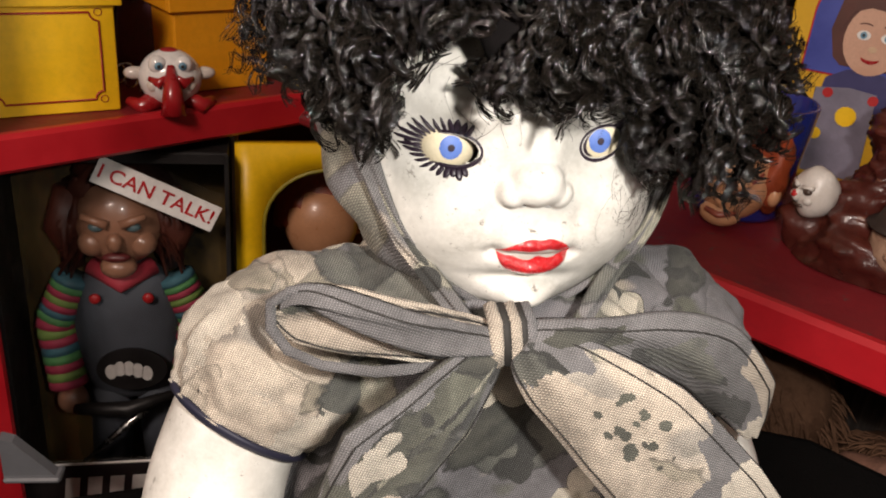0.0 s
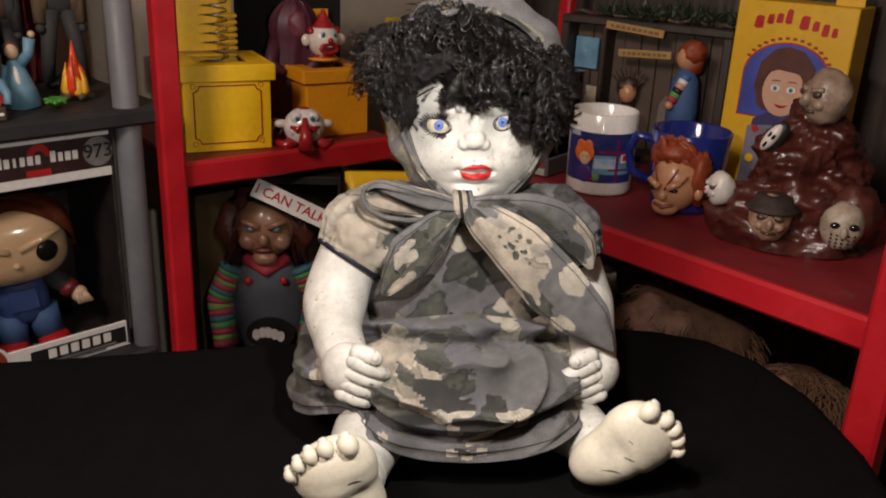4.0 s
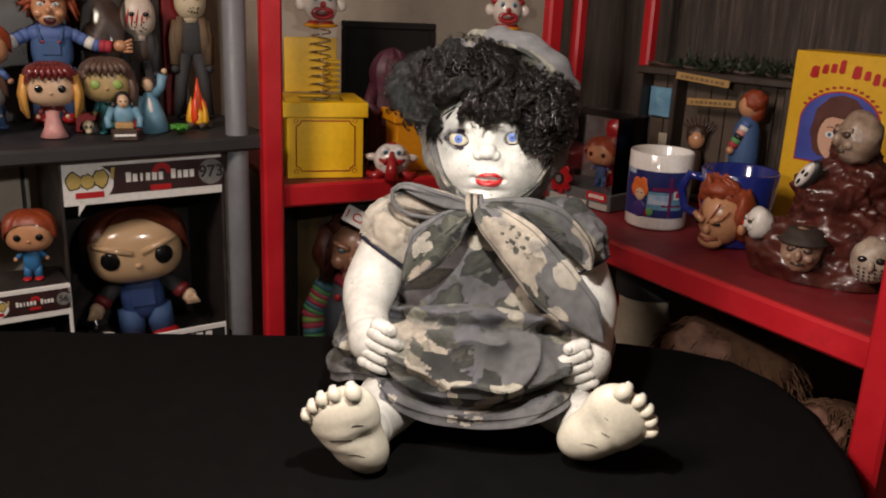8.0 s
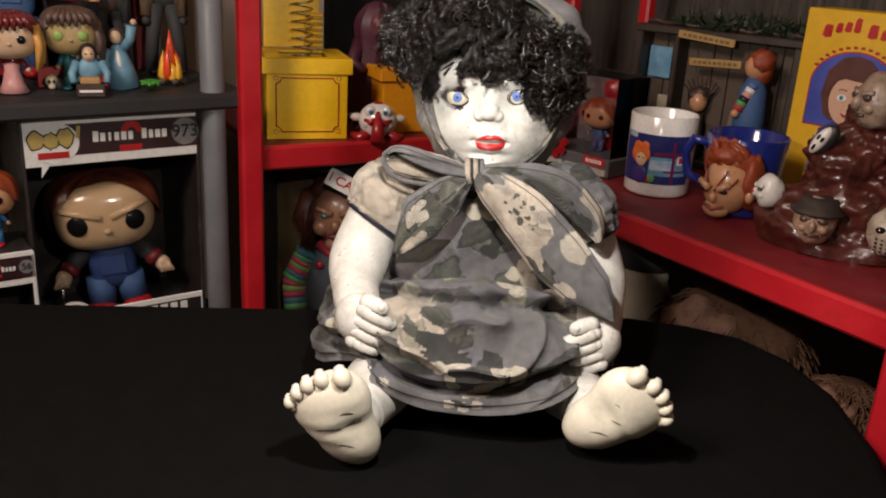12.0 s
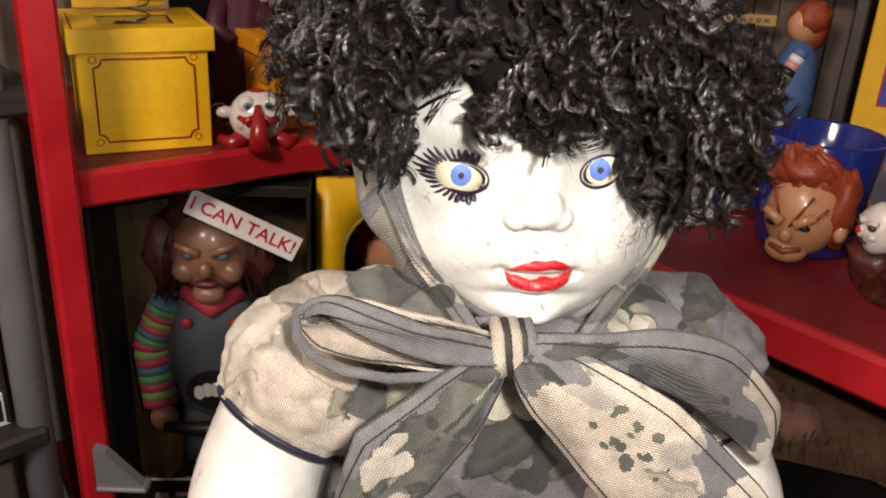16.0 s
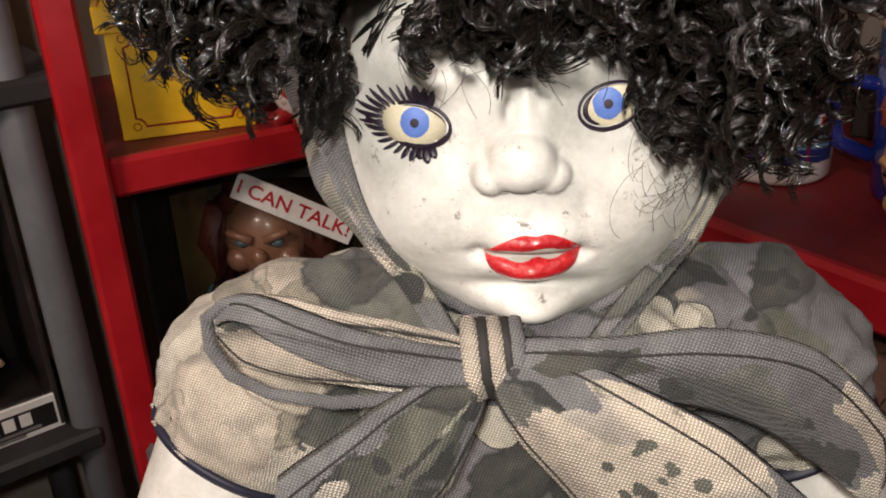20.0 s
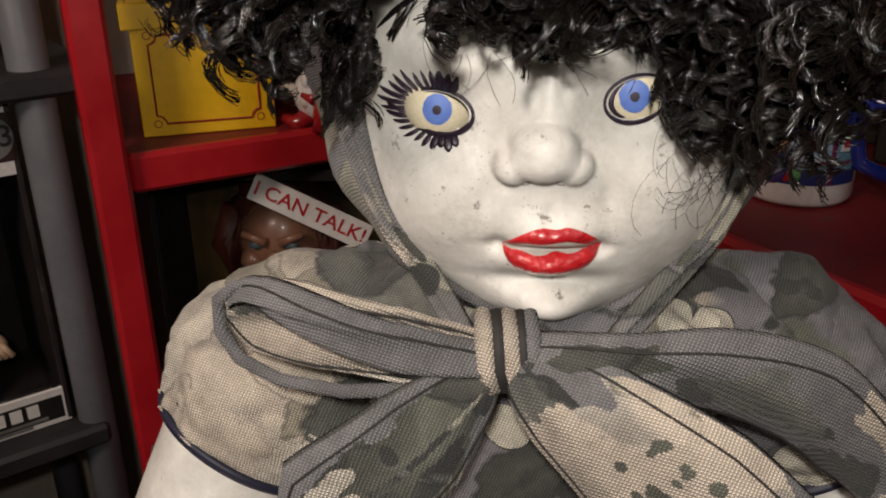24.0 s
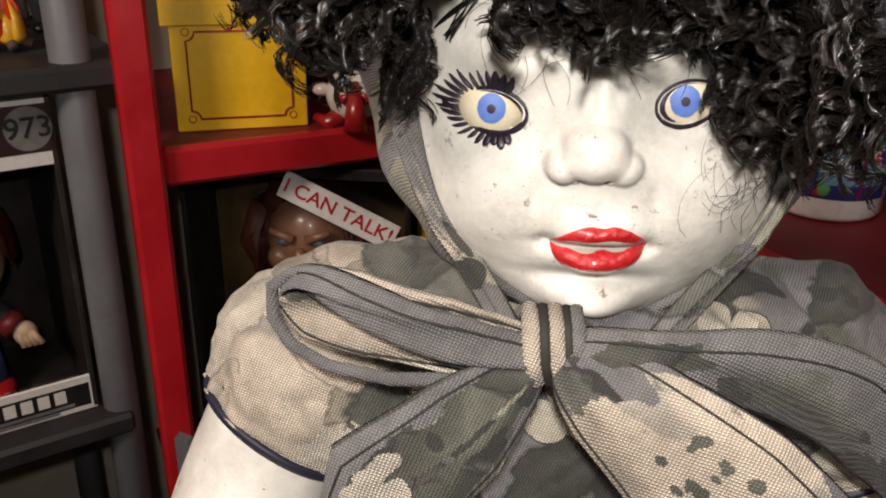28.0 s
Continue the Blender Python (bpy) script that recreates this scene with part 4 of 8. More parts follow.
# legs and feet, soles to the front
for hip, knee, ankle, centre, tilt, mirror in (
        ((-0.055, 0.02, 0.030), (-0.088, -0.065, 0.030), (-0.101, -0.135, 0.032), (-0.109, -0.160, 0.042), 23, 1),
        ((0.040, 0.03, 0.030), (0.072, -0.040, 0.030), (0.093, -0.095, 0.034), (0.108, -0.121, 0.044), -43, -1)):
    limb([hip, knee, ankle], [0.034, 0.031, 0.023], DOLL_WHITE)
    m = Matrix.Translation(centre) @ pose(0, 0, 0, 12, -tilt, 0) @ Matrix.Scale(1.08, 4)
    rows = []
    NF = 30
    for i in range(NF + 1):
        p = math.pi * i / NF
        row = []
        for j in range(40):
            q = 2 * math.pi * j / 40
            z = 0.041 * math.cos(p)
            w = 0.0285 + 0.0075 * (z / 0.041) - 0.004 * math.exp(-((z + 0.004) / 0.014) ** 2)
            x = w * math.sin(p) ** 0.72 * math.cos(q) + mirror * 0.0035 * (z / 0.041) ** 2
            y = 0.0190 * math.sin(p) ** 0.7 * math.sin(q)
            if y < 0:
                arch = 0.0045 * math.exp(-((z - 0.000) / 0.013) ** 2 - ((x - mirror * 0.012) / 0.012) ** 2)
                wrinkle = 0.0010 * math.sin(z * 420 + x * 90) * math.exp(-((z - 0.004) / 0.012) ** 2)
                y += arch + wrinkle
            row.append((x, y, z))
        rows.append(row)
    doll.grid(rows, DOLL_SOLE, close_u=True, at=m)
    for k in range(5):
        size = (0.0070, 0.0057, 0.0053, 0.0049, 0.0045)[k]
        x = mirror * (0.0185, 0.0045, -0.0065, -0.0162, -0.0245)[k]
        z = (0.0385, 0.0420, 0.0410, 0.0372, 0.0315)[k]
        doll.tube([(x * 0.96, -0.002, z - 0.012), (x, -0.005, z)], size * 0.95, DOLL_SOLE, 12, at=m)
        doll.ball((x, -0.0065, z + 0.0005), (size * 0.98, size * 1.05, size * 1.20), DOLL_SOLE, 16, 12, at=m)
        doll.ball((x, -0.0035, z + size), (size * 0.6, size * 0.5, size * 0.35), DOLL_WHITE, 10, 8, at=m)
    for x0, z0, x1, z1 in ((-0.014, 0.010, 0.004, 0.004), (-0.006, -0.006, 0.006, -0.016), (0.008, 0.016, 0.016, 0.012)):
        pts = []
        for i in range(6):
            f = i / 5
            x, z = (x0 + (x1 - x0) * f) * mirror, z0 + (z1 - z0) * f + 0.002 * math.sin(f * 3)
            sp = max(0.05, 1 - (z / 0.041) ** 2) ** 0.5
            w = 0.0285 + 0.0075 * (z / 0.041)
            yy = -0.0190 * max(0.05, 1 - (x / (w * sp ** 0.72)) ** 2) ** 0.5 * sp ** 0.7
            arch = 0.0045 * math.exp(-(z / 0.013) ** 2 - ((x - mirror * 0.012) / 0.012) ** 2)
            pts.append((x, yy + arch + 0.0002, z))
        doll.tube(pts, [0.0002, 0.0005, 0.0006, 0.0006, 0.0005, 0.0002], surf("crack_grey", (0.16, 0.14, 0.12), None, 90, 0.7), 5, at=m)


def jaw_side(sx, z, turned, out):
    """A spot on the side of the head at height z, turned round from the front."""
    dz = (z - HC.z) / HR.z
    if dz < 0:
        dz = -abs(dz * HR.z / JAW) ** (1 / 0.80)
    k, a = math.sqrt(max(0.02, 1 - dz * dz)), radians(turned)
    return Vector((HC.x + sx * (HR.x * widen(z) * k + out) * math.sin(a), HC.y - (HR.y * k + out) * math.cos(a), z))


# bonnet: a soft hood, its edge along the cheeks, that swells behind the hair and draws in at the nape
def bonnet_point(a, q):
    """a: from the brim (0) to the back (1); q: round the opening."""
    c, n = math.cos(q), math.sin(q)
    if n >= 0:
        rim = Vector((-0.0055 + 0.064 * c, 0.004 - 0.010 * (1 - n) + 0.010 * n, 0.299 + 0.064 * n))
        side = jaw_side(math.copysign(1, c), 0.299, 82, 0.003)
        rim = rim.lerp(side, (1 - n) ** 3)
    else:
        rim = jaw_side(math.copysign(1, c), 0.299 + 0.095 * n, (82 + 62 * n) * min(1, abs(c) * 1.6), 0.003)
    ring = Vector((-0.003 + 0.080 * c, 0.049, 0.300 + (0.073 if n > 0 else 0.098) * n))
    if a < 0.38:
        k = a / 0.38
        p = rim.lerp(ring, k)
        p += (ring - Vector((-0.003, 0.049, 0.29))).normalized() * 0.009 * math.sin(math.pi * k)
    else:
        k = (a - 0.38) / 0.62
        g = math.cos(k * math.pi / 2) ** 0.7
        p = Vector((-0.003 + (ring.x + 0.003) * g, 0.049 + 0.079 * math.sin(k * math.pi / 2), 0.295 + (ring.z - 0.295) * g))
    fold = 0.0016 * math.sin(18 * q + 2 * math.sin(3 * q)) * min(1, a * 4) + 0.003 * noise.noise(Vector((c * 2.0, n * 2.0, a * 2))) * min(1, a * 3)
    return p + Vector((c, 0, n)) * fold


rows = [[bonnet_point(i / 40 * 0.985, 2 * math.pi * j / 140) for j in range(140)] for i in range(41)]
doll.grid(rows, CLOTH_HOOD, close_u=True)
rows = [[p.lerp(Vector((-0.0055, 0.06, 0.295)), 0.03) for p in r] for r in rows[:26]]
doll.grid(rows, CLOTH_HOOD, close_u=True)
doll.tube([bonnet_point(0, 2 * math.pi * j / 140) for j in range(141)], 0.0016, CLOTH_GREY, 8, ends=False)


BOW = Vector((0, 0, 0))


def ribbon(points, widths, across, mat=CLOTH, thick=0.0016, seams=True, sag=0.0, pick=None):
    """A strip of cloth along the points, across gives its width's direction at each; pick(along, over) names the cloth of each spot of its front."""
    P = [Vector(p) + BOW for p in points]
    A = [Vector(a).normalized() for a in across]
    line, wide, acr = [], [], []
    NS, NW = (64, 96) if pick else (9, 12)
    for k in range(len(P) - 1):
        a, b, c, d = P[max(k - 1, 0)], P[k], P[k + 1], P[min(k + 2, len(P) - 1)]
        for i in range(NS):
            f = i / NS
            line.append(0.5 * (2 * b + (c - a) * f + (2 * a - 5 * b + 4 * c - d) * f * f + (3 * b - 3 * c + d - a) * f ** 3))
            wide.append(widths[k] + (widths[k + 1] - widths[k]) * f)
            acr.append(A[k].lerp(A[k + 1], f).normalized())
    line.append(P[-1])
    wide.append(widths[-1])
    acr.append(A[-1])
    front, back, e0, e1 = [], [], [], []
    for k, p in enumerate(line):
        d = (line[min(k + 1, len(line) - 1)] - line[max(k - 1, 0)]).normalized()
        nrm = d.cross(acr[k]).normalized()
        if nrm.y > 0:
            nrm = -nrm
        fr, bk = [], []
        for j in range(NW + 1):
            f = j / NW * 2 - 1
            wob = sag * (1 - f * f) + 0.0012 * math.sin(f * 5 + k * 2.25 / NS)
            base = p + acr[k] * (wide[k] * f) + nrm * wob
            fr.append(base + nrm * thick * (1 - 0.6 * abs(f) ** 6))
            bk.append(base - nrm * thick)
        front.append(fr + bk[::-1])
        e0.append(fr[NW // 12] + nrm * 0.0003)
        e1.append(fr[NW - NW // 12] + nrm * 0.0003)
    n, m = len(front[0]), len(front)
    if pick:
        sets = {}
        for k in range(m - 1):
            for j in range(n):
                over_ = min(j, n - 1 - j) / NW * 2 - 1
                sets.setdefault(pick((k + 0.5) / (m - 1), over_) if j < NW else mat, []).append((k * n + j, k * n + (j + 1) % n, (k + 1) * n + (j + 1) % n, (k + 1) * n + j))
        verts = [p for r in front for p in r]
        for cloth, faces in sets.items():
            used = sorted({i for q in faces for i in q})
            at = {i: k for k, i in enumerate(used)}
            doll.add([verts[i] for i in used], [tuple(at[i] for i in q) for q in faces], cloth)
    else:
        doll.grid(front, mat, close_u=True)
    doll.add([front[0][i] for i in range(n)], [tuple(range(n))], mat)
    doll.add([front[-1][i] for i in range(n)], [tuple(range(n))], mat)
    if seams:
        doll.tube(e0, 0.00035, STITCH, 5)
        doll.tube(e1, 0.00035, STITCH, 5)


# ties along the jaw, close to the cheeks
for sx, end in ((-1, (-0.027, -0.036, 0.2145)), (1, (0.008, -0.038, 0.2160))):
    ribbon([jaw_side(sx, z, turned, 0.0045) for z, turned in ((0.292, 80), (0.275, 69), (0.259, 57), (0.243, 46), (0.229, 37))] + [Vector(end)],
           [0.0070, 0.0050, 0.0036, 0.0032, 0.0032, 0.0034], [(sx, 0.2, -0.10), (sx, 0.2, -0.15), (sx * 0.9, 0.15, -0.35), (sx * 0.75, 0.1, -0.55), (sx * 0.55, 0.1, -0.8), (sx * 0.4, 0.1, -0.9)], CLOTH_TIE, thick=0.0013, seams=False)
# knot of pale and dark bands
BOW = Vector((0, 0, -0.0015))
doll.ball(Vector((-0.0185, -0.0425, 0.2180)), (0.0072, 0.0062, 0.0092), CLOTH_DARK, 24, 16, lump=0.12, lumps=120)
for x0, r, mat in ((-0.0242, 0.0026, CLOTH_BEIGE), (-0.0208, 0.0021, STITCH), (-0.0176, 0.0025, CLOTH_BEIGE), (-0.0147, 0.0019, STITCH), (-0.0122, 0.0023, CLOTH_PLAIN)):
    doll.tube([(x0 - 0.0005, -0.0400, 0.2292), (x0, -0.0475, 0.2262), (x0 + 0.0006, -0.0502, 0.2190), (x0 + 0.0022, -0.0478, 0.2120), (x0 + 0.0036, -0.0420, 0.2085)], [r * 0.9, r, r * 1.05, r, r * 0.8], mat, 12)


def ragged(a, b, c, size):
    """A rough edge for the print, from smooth noise."""
    return size * noise.noise(Vector((a * 9, b * 3, c))) + 0.3 * size * noise.noise(Vector((a * 24, b * 8, c + 3)))


def spot(a, b, ca, cb, ra, rb, c=0.0):
    """Inside a rough oval at ca, cb."""
    return ((a - ca) / ra) ** 2 + ((b - cb) / rb) ** 2 < 1 + ragged(a, b, c, 1.1)


def bloom(a, b, ca, cb, r, turn):
    """Inside a three-petalled blossom."""
    return any(spot(a, b, ca + r * 0.26 * math.cos(turn + k * 2.09), cb + r * math.sin(turn + k * 2.09), r * 0.30, r * 0.95, k) for k in range(3))


SPECKS = [(0.30 + 0.13 * rnd.random(), rnd.uniform(-0.35, 0.5), rnd.uniform(0.006, 0.013), rnd.uniform(0.05, 0.10)) for k in range(17)]


def tail_print(a, b):
    """The long tail: dark leaf by the knot, pale with specks, then grey with a leaf and a pale petal."""
    if any(((a - ca) / ra) ** 2 + ((b - cb) / rb) ** 2 < 1 for ca, cb, ra, rb in SPECKS):
        return CLOTH_OLIVE
    if a < 0.17 + 0.06 * b + ragged(a, b, 1, 0.08):
        return CLOTH_LEAF if spot(a, b, 0.08, -0.2, 0.10, 0.7, 2) else CLOTH_PLAIN
    if a < 0.52 - 0.07 * b + ragged(a, b, 4, 0.09):
        return CLOTH_PALE if spot(a, b, 0.24, 0.65, 0.10, 0.5, 7) or spot(a, b, 0.46, 0.45, 0.07, 0.5, 8) else CLOTH_BEIGE
    if spot(a, b, 0.62, 0.75, 0.06, 0.45, 5) or spot(a, b, 0.74, -0.75, 0.05, 0.4, 6):
        return CLOTH_WHITE
    return CLOTH_OLIVE if spot(a, b, 0.60, -0.7, 0.08, 0.35, 9) else CLOTH_PLAIN


def leaf_print(a, b):
    """The short tail: a dark leaf with pale blossoms at its end."""
    if bloom(a, b, 0.66, 0.35, 0.24, 0.4):
        return CLOTH_WHITE
    if bloom(a, b, 0.84, -0.5, 0.22, 1.2):
        return CLOTH_BEIGE
    if abs(b - 0.15 + 0.3 * a) < 0.05 or spot(a, b, 0.36, -0.45, 0.16, 0.30, 3):
        return CLOTH_DARK
    return CLOTH_OLIVE if abs(b) < 0.72 + ragged(a, b, 6, 0.5) else CLOTH_PLAIN


def fan_print(a, b):
    """The wide loop: grey with a dark leaf and pale ends."""
    if spot(a, b, 0.50, 0.10, 0.15, 0.55, 2) or spot(a, b, 0.78, -0.3, 0.10, 0.5, 9):
        return CLOTH_LEAF
    if spot(a, b, 0.20, 0.55, 0.12, 0.35, 4) or a > 0.90 + ragged(a, b, 5, 0.06):
        return CLOTH_WHITE if a > 0.8 else CLOTH_OLIVE
    return CLOTH_BEIGE if spot(a, b, 0.80, 0.85, 0.14, 0.35, 6) else CLOTH_PLAIN


# loop on one side: open teardrop, pale inside, grey band over it, rolled edge
ribbon([(-0.024, -0.041, 0.2190), (-0.045, -0.041, 0.2205), (-0.070, -0.037, 0.2235), (-0.088, -0.031, 0.2240), (-0.0955, -0.029, 0.2245)], [0.005, 0.0125, 0.0140, 0.0110, 0.004],
       [(0.0, -0.15, 1)] * 5, CLOTH_BEIGE, sag=-0.002, pick=lambda a, b: CLOTH_OLIVE if spot(a, b, 0.78, 0.25, 0.12, 0.28, 1) else CLOTH_WHITE if a < 0.36 and b < -0.2 else CLOTH_BEIGE)
ribbon([(-0.024, -0.046, 0.2190), (-0.044, -0.049, 0.2240), (-0.066, -0.046, 0.2315), (-0.084, -0.036, 0.2345), (-0.092, -0.030, 0.2310)], [0.005, 0.0095, 0.0075, 0.0034, 0.0020],
       [(0.25, -0.3, 1), (0.3, -0.35, 1), (0.3, -0.5, 1), (0.2, -0.6, 1), (-0.4, -0.5, 1)], CLOTH_PLAIN, sag=0.003)
doll.tube([BOW + Vector(p) for p in ((-0.080, -0.038, 0.2375), (-0.090, -0.034, 0.2345), (-0.0965, -0.031, 0.2285), (-0.0965, -0.032, 0.2195), (-0.091, -0.035, 0.2125), (-0.080, -0.038, 0.2080), (-0.062, -0.041, 0.2065), (-0.040, -0.043, 0.2090))], [0.0012, 0.0017, 0.0019, 0.0020, 0.0019, 0.0018, 0.0020, 0.0020], CLOTH_PLAIN, 10)
# loop on the other side: a wide sheet with a stitched edge
ribbon([(-0.014, -0.044, 0.2210), (0.006, -0.049, 0.2225), (0.030, -0.046, 0.2200), (0.058, -0.040, 0.2080), (0.082, -0.033, 0.1850), (0.095, -0.029, 0.1660)], [0.0060, 0.0115, 0.0160, 0.0185, 0.0160, 0.0040],
       [(0.15, -0.4, 1), (0.2, -0.5, 1), (0.25, -0.6, 1), (0.4, -0.6, 0.9), (0.6, -0.5, 0.7), (0.7, -0.4, 0.6)], CLOTH_PLAIN, sag=0.006, pick=fan_print)
# tails of the bow
ribbon([(-0.014, -0.047, 0.2190), (0.000, -0.054, 0.2110), (0.024, -0.062, 0.1930), (0.056, -0.067, 0.1600), (0.084, -0.069, 0.1320), (0.107, -0.069, 0.1080)], [0.006, 0.0170, 0.0235, 0.0255, 0.0210, 0.0020],
       [(0.55, 0.1, 0.8), (0.6, -0.15, 0.75), (0.6, -0.15, 0.75), (0.65, -0.15, 0.7), (0.75, -0.1, 0.6), (0.8, 0, 0.4)], CLOTH_PLAIN, sag=0.006, pick=tail_print)
ribbon([(-0.024, -0.044, 0.2140), (-0.040, -0.055, 0.2010), (-0.060, -0.059, 0.1820), (-0.080, -0.054, 0.1500)], [0.005, 0.0185, 0.0225, 0.004],
       [(-0.4, 0, 0.9), (-0.5, -0.2, 0.8), (-0.6, -0.2, 0.7), (-0.5, 0, 0.6)], CLOTH_OLIVE, sag=0.004, pick=leaf_print)
# ruffled collar on the far side of the knot
for lift, out in ((0.0, 0.0), (-0.006, 0.005)):
    rows = []
    for i in range(8):
        f = i / 7
        rows.append([Vector((-0.008 + (0.044 + out + 0.016 * f) * math.cos(q), 0.022 + (0.056 + out + 0.012 * f) * math.sin(q), 0.2175 + lift - 0.010 * f + 0.0035 * f * math.sin(26 * q + lift * 900))) for q in [radians(-78 + 130 * k / 90) for k in range(91)]])
    doll.grid(rows, CLOTH_PALE if lift else CLOTH)
# shoulders of the dress
for x, z in ((-0.055, 0.196), (0.044, 0.197), (0.062, 0.188), (-0.006, 0.200)):
    doll.ball((x, 0.028, z), (0.034, 0.034, 0.018), CLOTH, 28, 16, lump=0.3, lumps=70, seed=x * 40)


# curly hair
def over(x, pts):
    """Height of a line through (x, z) points at x."""
    for (x0, z0), (x1, z1) in zip(pts, pts[1:]):
        if x0 <= x <= x1:
            return z0 + (z1 - z0) * (x - x0) / (x1 - x0)
    return pts[0][1] if x < pts[0][0] else pts[-1][1]


HAIR_TOP = [(-0.106, 0.333), (-0.092, 0.346), (-0.078, 0.354), (-0.062, 0.361), (-0.036, 0.374), (0.0, 0.368), (0.024, 0.349), (0.046, 0.347), (0.068, 0.330)]
HAIR_LOW = [(-0.106, 0.326), (-0.094, 0.304), (-0.082, 0.289), (-0.074, 0.284), (-0.0585, 0.284), (-0.0565, 0.302), (-0.044, 0.306), (-0.0385, 0.2980), (-0.022, 0.2985), (-0.010, 0.2935), (0.001, 0.2985), (0.0120, 0.2985), (0.0175, 0.284), (0.0205, 0.272), (0.034, 0.265), (0.056, 0.267), (0.068, 0.280)]


def clear_of_face(p):
    """Whether the hair grows here: inside the wig's outline and off the bare strip at the temple."""
    if not -0.106 < p.x < 0.072 or p.z > over(p.x, HAIR_TOP) or p.z < over(p.x, HAIR_LOW):
        return False
    a, b = Vector((-0.0525, 0, 0.2970)), Vector((-0.033, 0, 0.315))
    g = 0.35 / (0.35 + min(p.y, 0.02))
    skin = Vector((-0.02 + (p.x + 0.02) * g, 0, 0.37 + (p.z - 0.37) * g))
    k = max(0.0, min(1.0, (skin - a).dot(b - a) / (b - a).length_squared))
    return (skin - a.lerp(b, k)).length > 0.0078 - 0.0030 * k


def curl(root, way, length, coil, turns, thick, strands=13, free=False):
    """A ringlet: a loose bundle of fine strands wound round one axis."""
    p, d = Vector(root), Vector(way).normalized()
    bend = Vector((rnd.uniform(-0.4, 0.4), rnd.uniform(-0.4, 0.1), rnd.uniform(-1.0, -0.2)))
    axis = [p + d * (length * f) + bend * (length * f * f * 0.45) for f in (0, 0.33, 0.66, 1.0)]
    if not free and not all(clear_of_face(a) for a in axis):
        return False
    side = d.cross(Vector((rnd.uniform(-1, 1), rnd.uniform(-1, 1), rnd.uniform(-1, 1)))).normalized()
    up = d.cross(side)
    n = int(turns * 8)
    ph = rnd.uniform(0, 6.28)
    oval = rnd.uniform(0.55, 1.0)
    for strand in range(strands):
        off, grow, slip = rnd.gauss(0, 0.0008), rnd.uniform(0.80, 1.18), rnd.gauss(0, 0.22)
        pts = []
        for i in range(n + 1):
            f = i / n
            a = ph + slip + turns * 2 * math.pi * f
            c = p + d * (length * f + off) + bend * (length * f * f * 0.45)
            r = coil * (0.55 + 0.5 * f) * grow
            kink = Vector((rnd.gauss(0, 1), rnd.gauss(0, 1), rnd.gauss(0, 1))) * 0.00020
            pts.append(c + side * (math.cos(a) * r) + up * (math.sin(a) * r * oval) + kink)
        doll.tube(pts, [thick * (1 - 0.5 * (i / n) ** 3) for i in range(n + 1)], HAIR, 3, ends=False)
    return True


MASSES = [  # centre, radii, curls: the wig in clumps
    ((-0.026, -0.006, 0.340), (0.046, 0.036, 0.028), 230), ((-0.082, -0.018, 0.318), (0.023, 0.036, 0.030), 210),
    ((0.044, -0.016, 0.305), (0.022, 0.036, 0.036), 240), ((-0.022, -0.030, 0.320), (0.024, 0.020, 0.018), 130),
    ((0.014, -0.024, 0.326), (0.030, 0.024, 0.022), 140), ((-0.068, -0.006, 0.346), (0.018, 0.030, 0.014), 70),
]
for c, r, count in MASSES:
    doll.ball(c, tuple(v * (0.62 if c[0] < -0.06 else 0.72) for v in r), HAIR_CORE, 28, 20, lump=0.35, lumps=90, seed=c[0] * 60)
    done = tries = 0
    while done < count and tries < count * 12:
        tries += 1
        d = Vector((rnd.gauss(0, 1), rnd.gauss(-0.6, 1), rnd.gauss(0, 1))).normalized()
        root = Vector(c) + Vector((d.x * r[0], d.y * r[1], d.z * r[2])) * rnd.uniform(0.70, 0.92)
        if root.y > 0.030:
            continue
        way = Vector((d.x * 0.8, d.y - 0.2, d.z * 0.5 - 0.35))
        done += curl(root, way, rnd.uniform(0.009, 0.020), rnd.uniform(0.0022, 0.0046), rnd.uniform(1.4, 3.0), rnd.uniform(0.00017, 0.00028))
# locks that hang over the forehead and one eye
for k in range(150):
    x = rnd.uniform(-0.042, 0.024)
    curl((x, face_y(x, 0.308) - rnd.uniform(0.006, 0.018), rnd.uniform(0.308, 0.320)), (rnd.uniform(-0.4, 0.4), -0.30, -1), rnd.uniform(0.008, 0.018), rnd.uniform(0.0026, 0.0046), rnd.uniform(1.2, 2.2), rnd.uniform(0.00017, 0.00028))
for k in range(150):
    z = rnd.uniform(0.272, 0.316)
    x = rnd.uniform(0.019, 0.056)
    curl((x, min(0.0, face_y(min(x, 0.046), z)) - 0.006, z), (rnd.uniform(-0.5, 0.4), -0.5, -0.7), rnd.uniform(0.006, 0.013), rnd.uniform(0.0022, 0.0045), rnd.uniform(1.2, 2.6), 0.00021)
# fat ringlets along the fringe
for k in range(40):
    x = -0.038 + 0.0014 * k + rnd.uniform(-0.002, 0.002)
    curl((x, face_y(x, 0.312) - rnd.uniform(0.008, 0.018), rnd.uniform(0.314, 0.322)), (rnd.uniform(-0.2, 0.2), -0.3, -1), rnd.uniform(0.012, 0.020), rnd.uniform(0.0036, 0.0052), rnd.uniform(1.3, 2.0), 0.00026, 18)
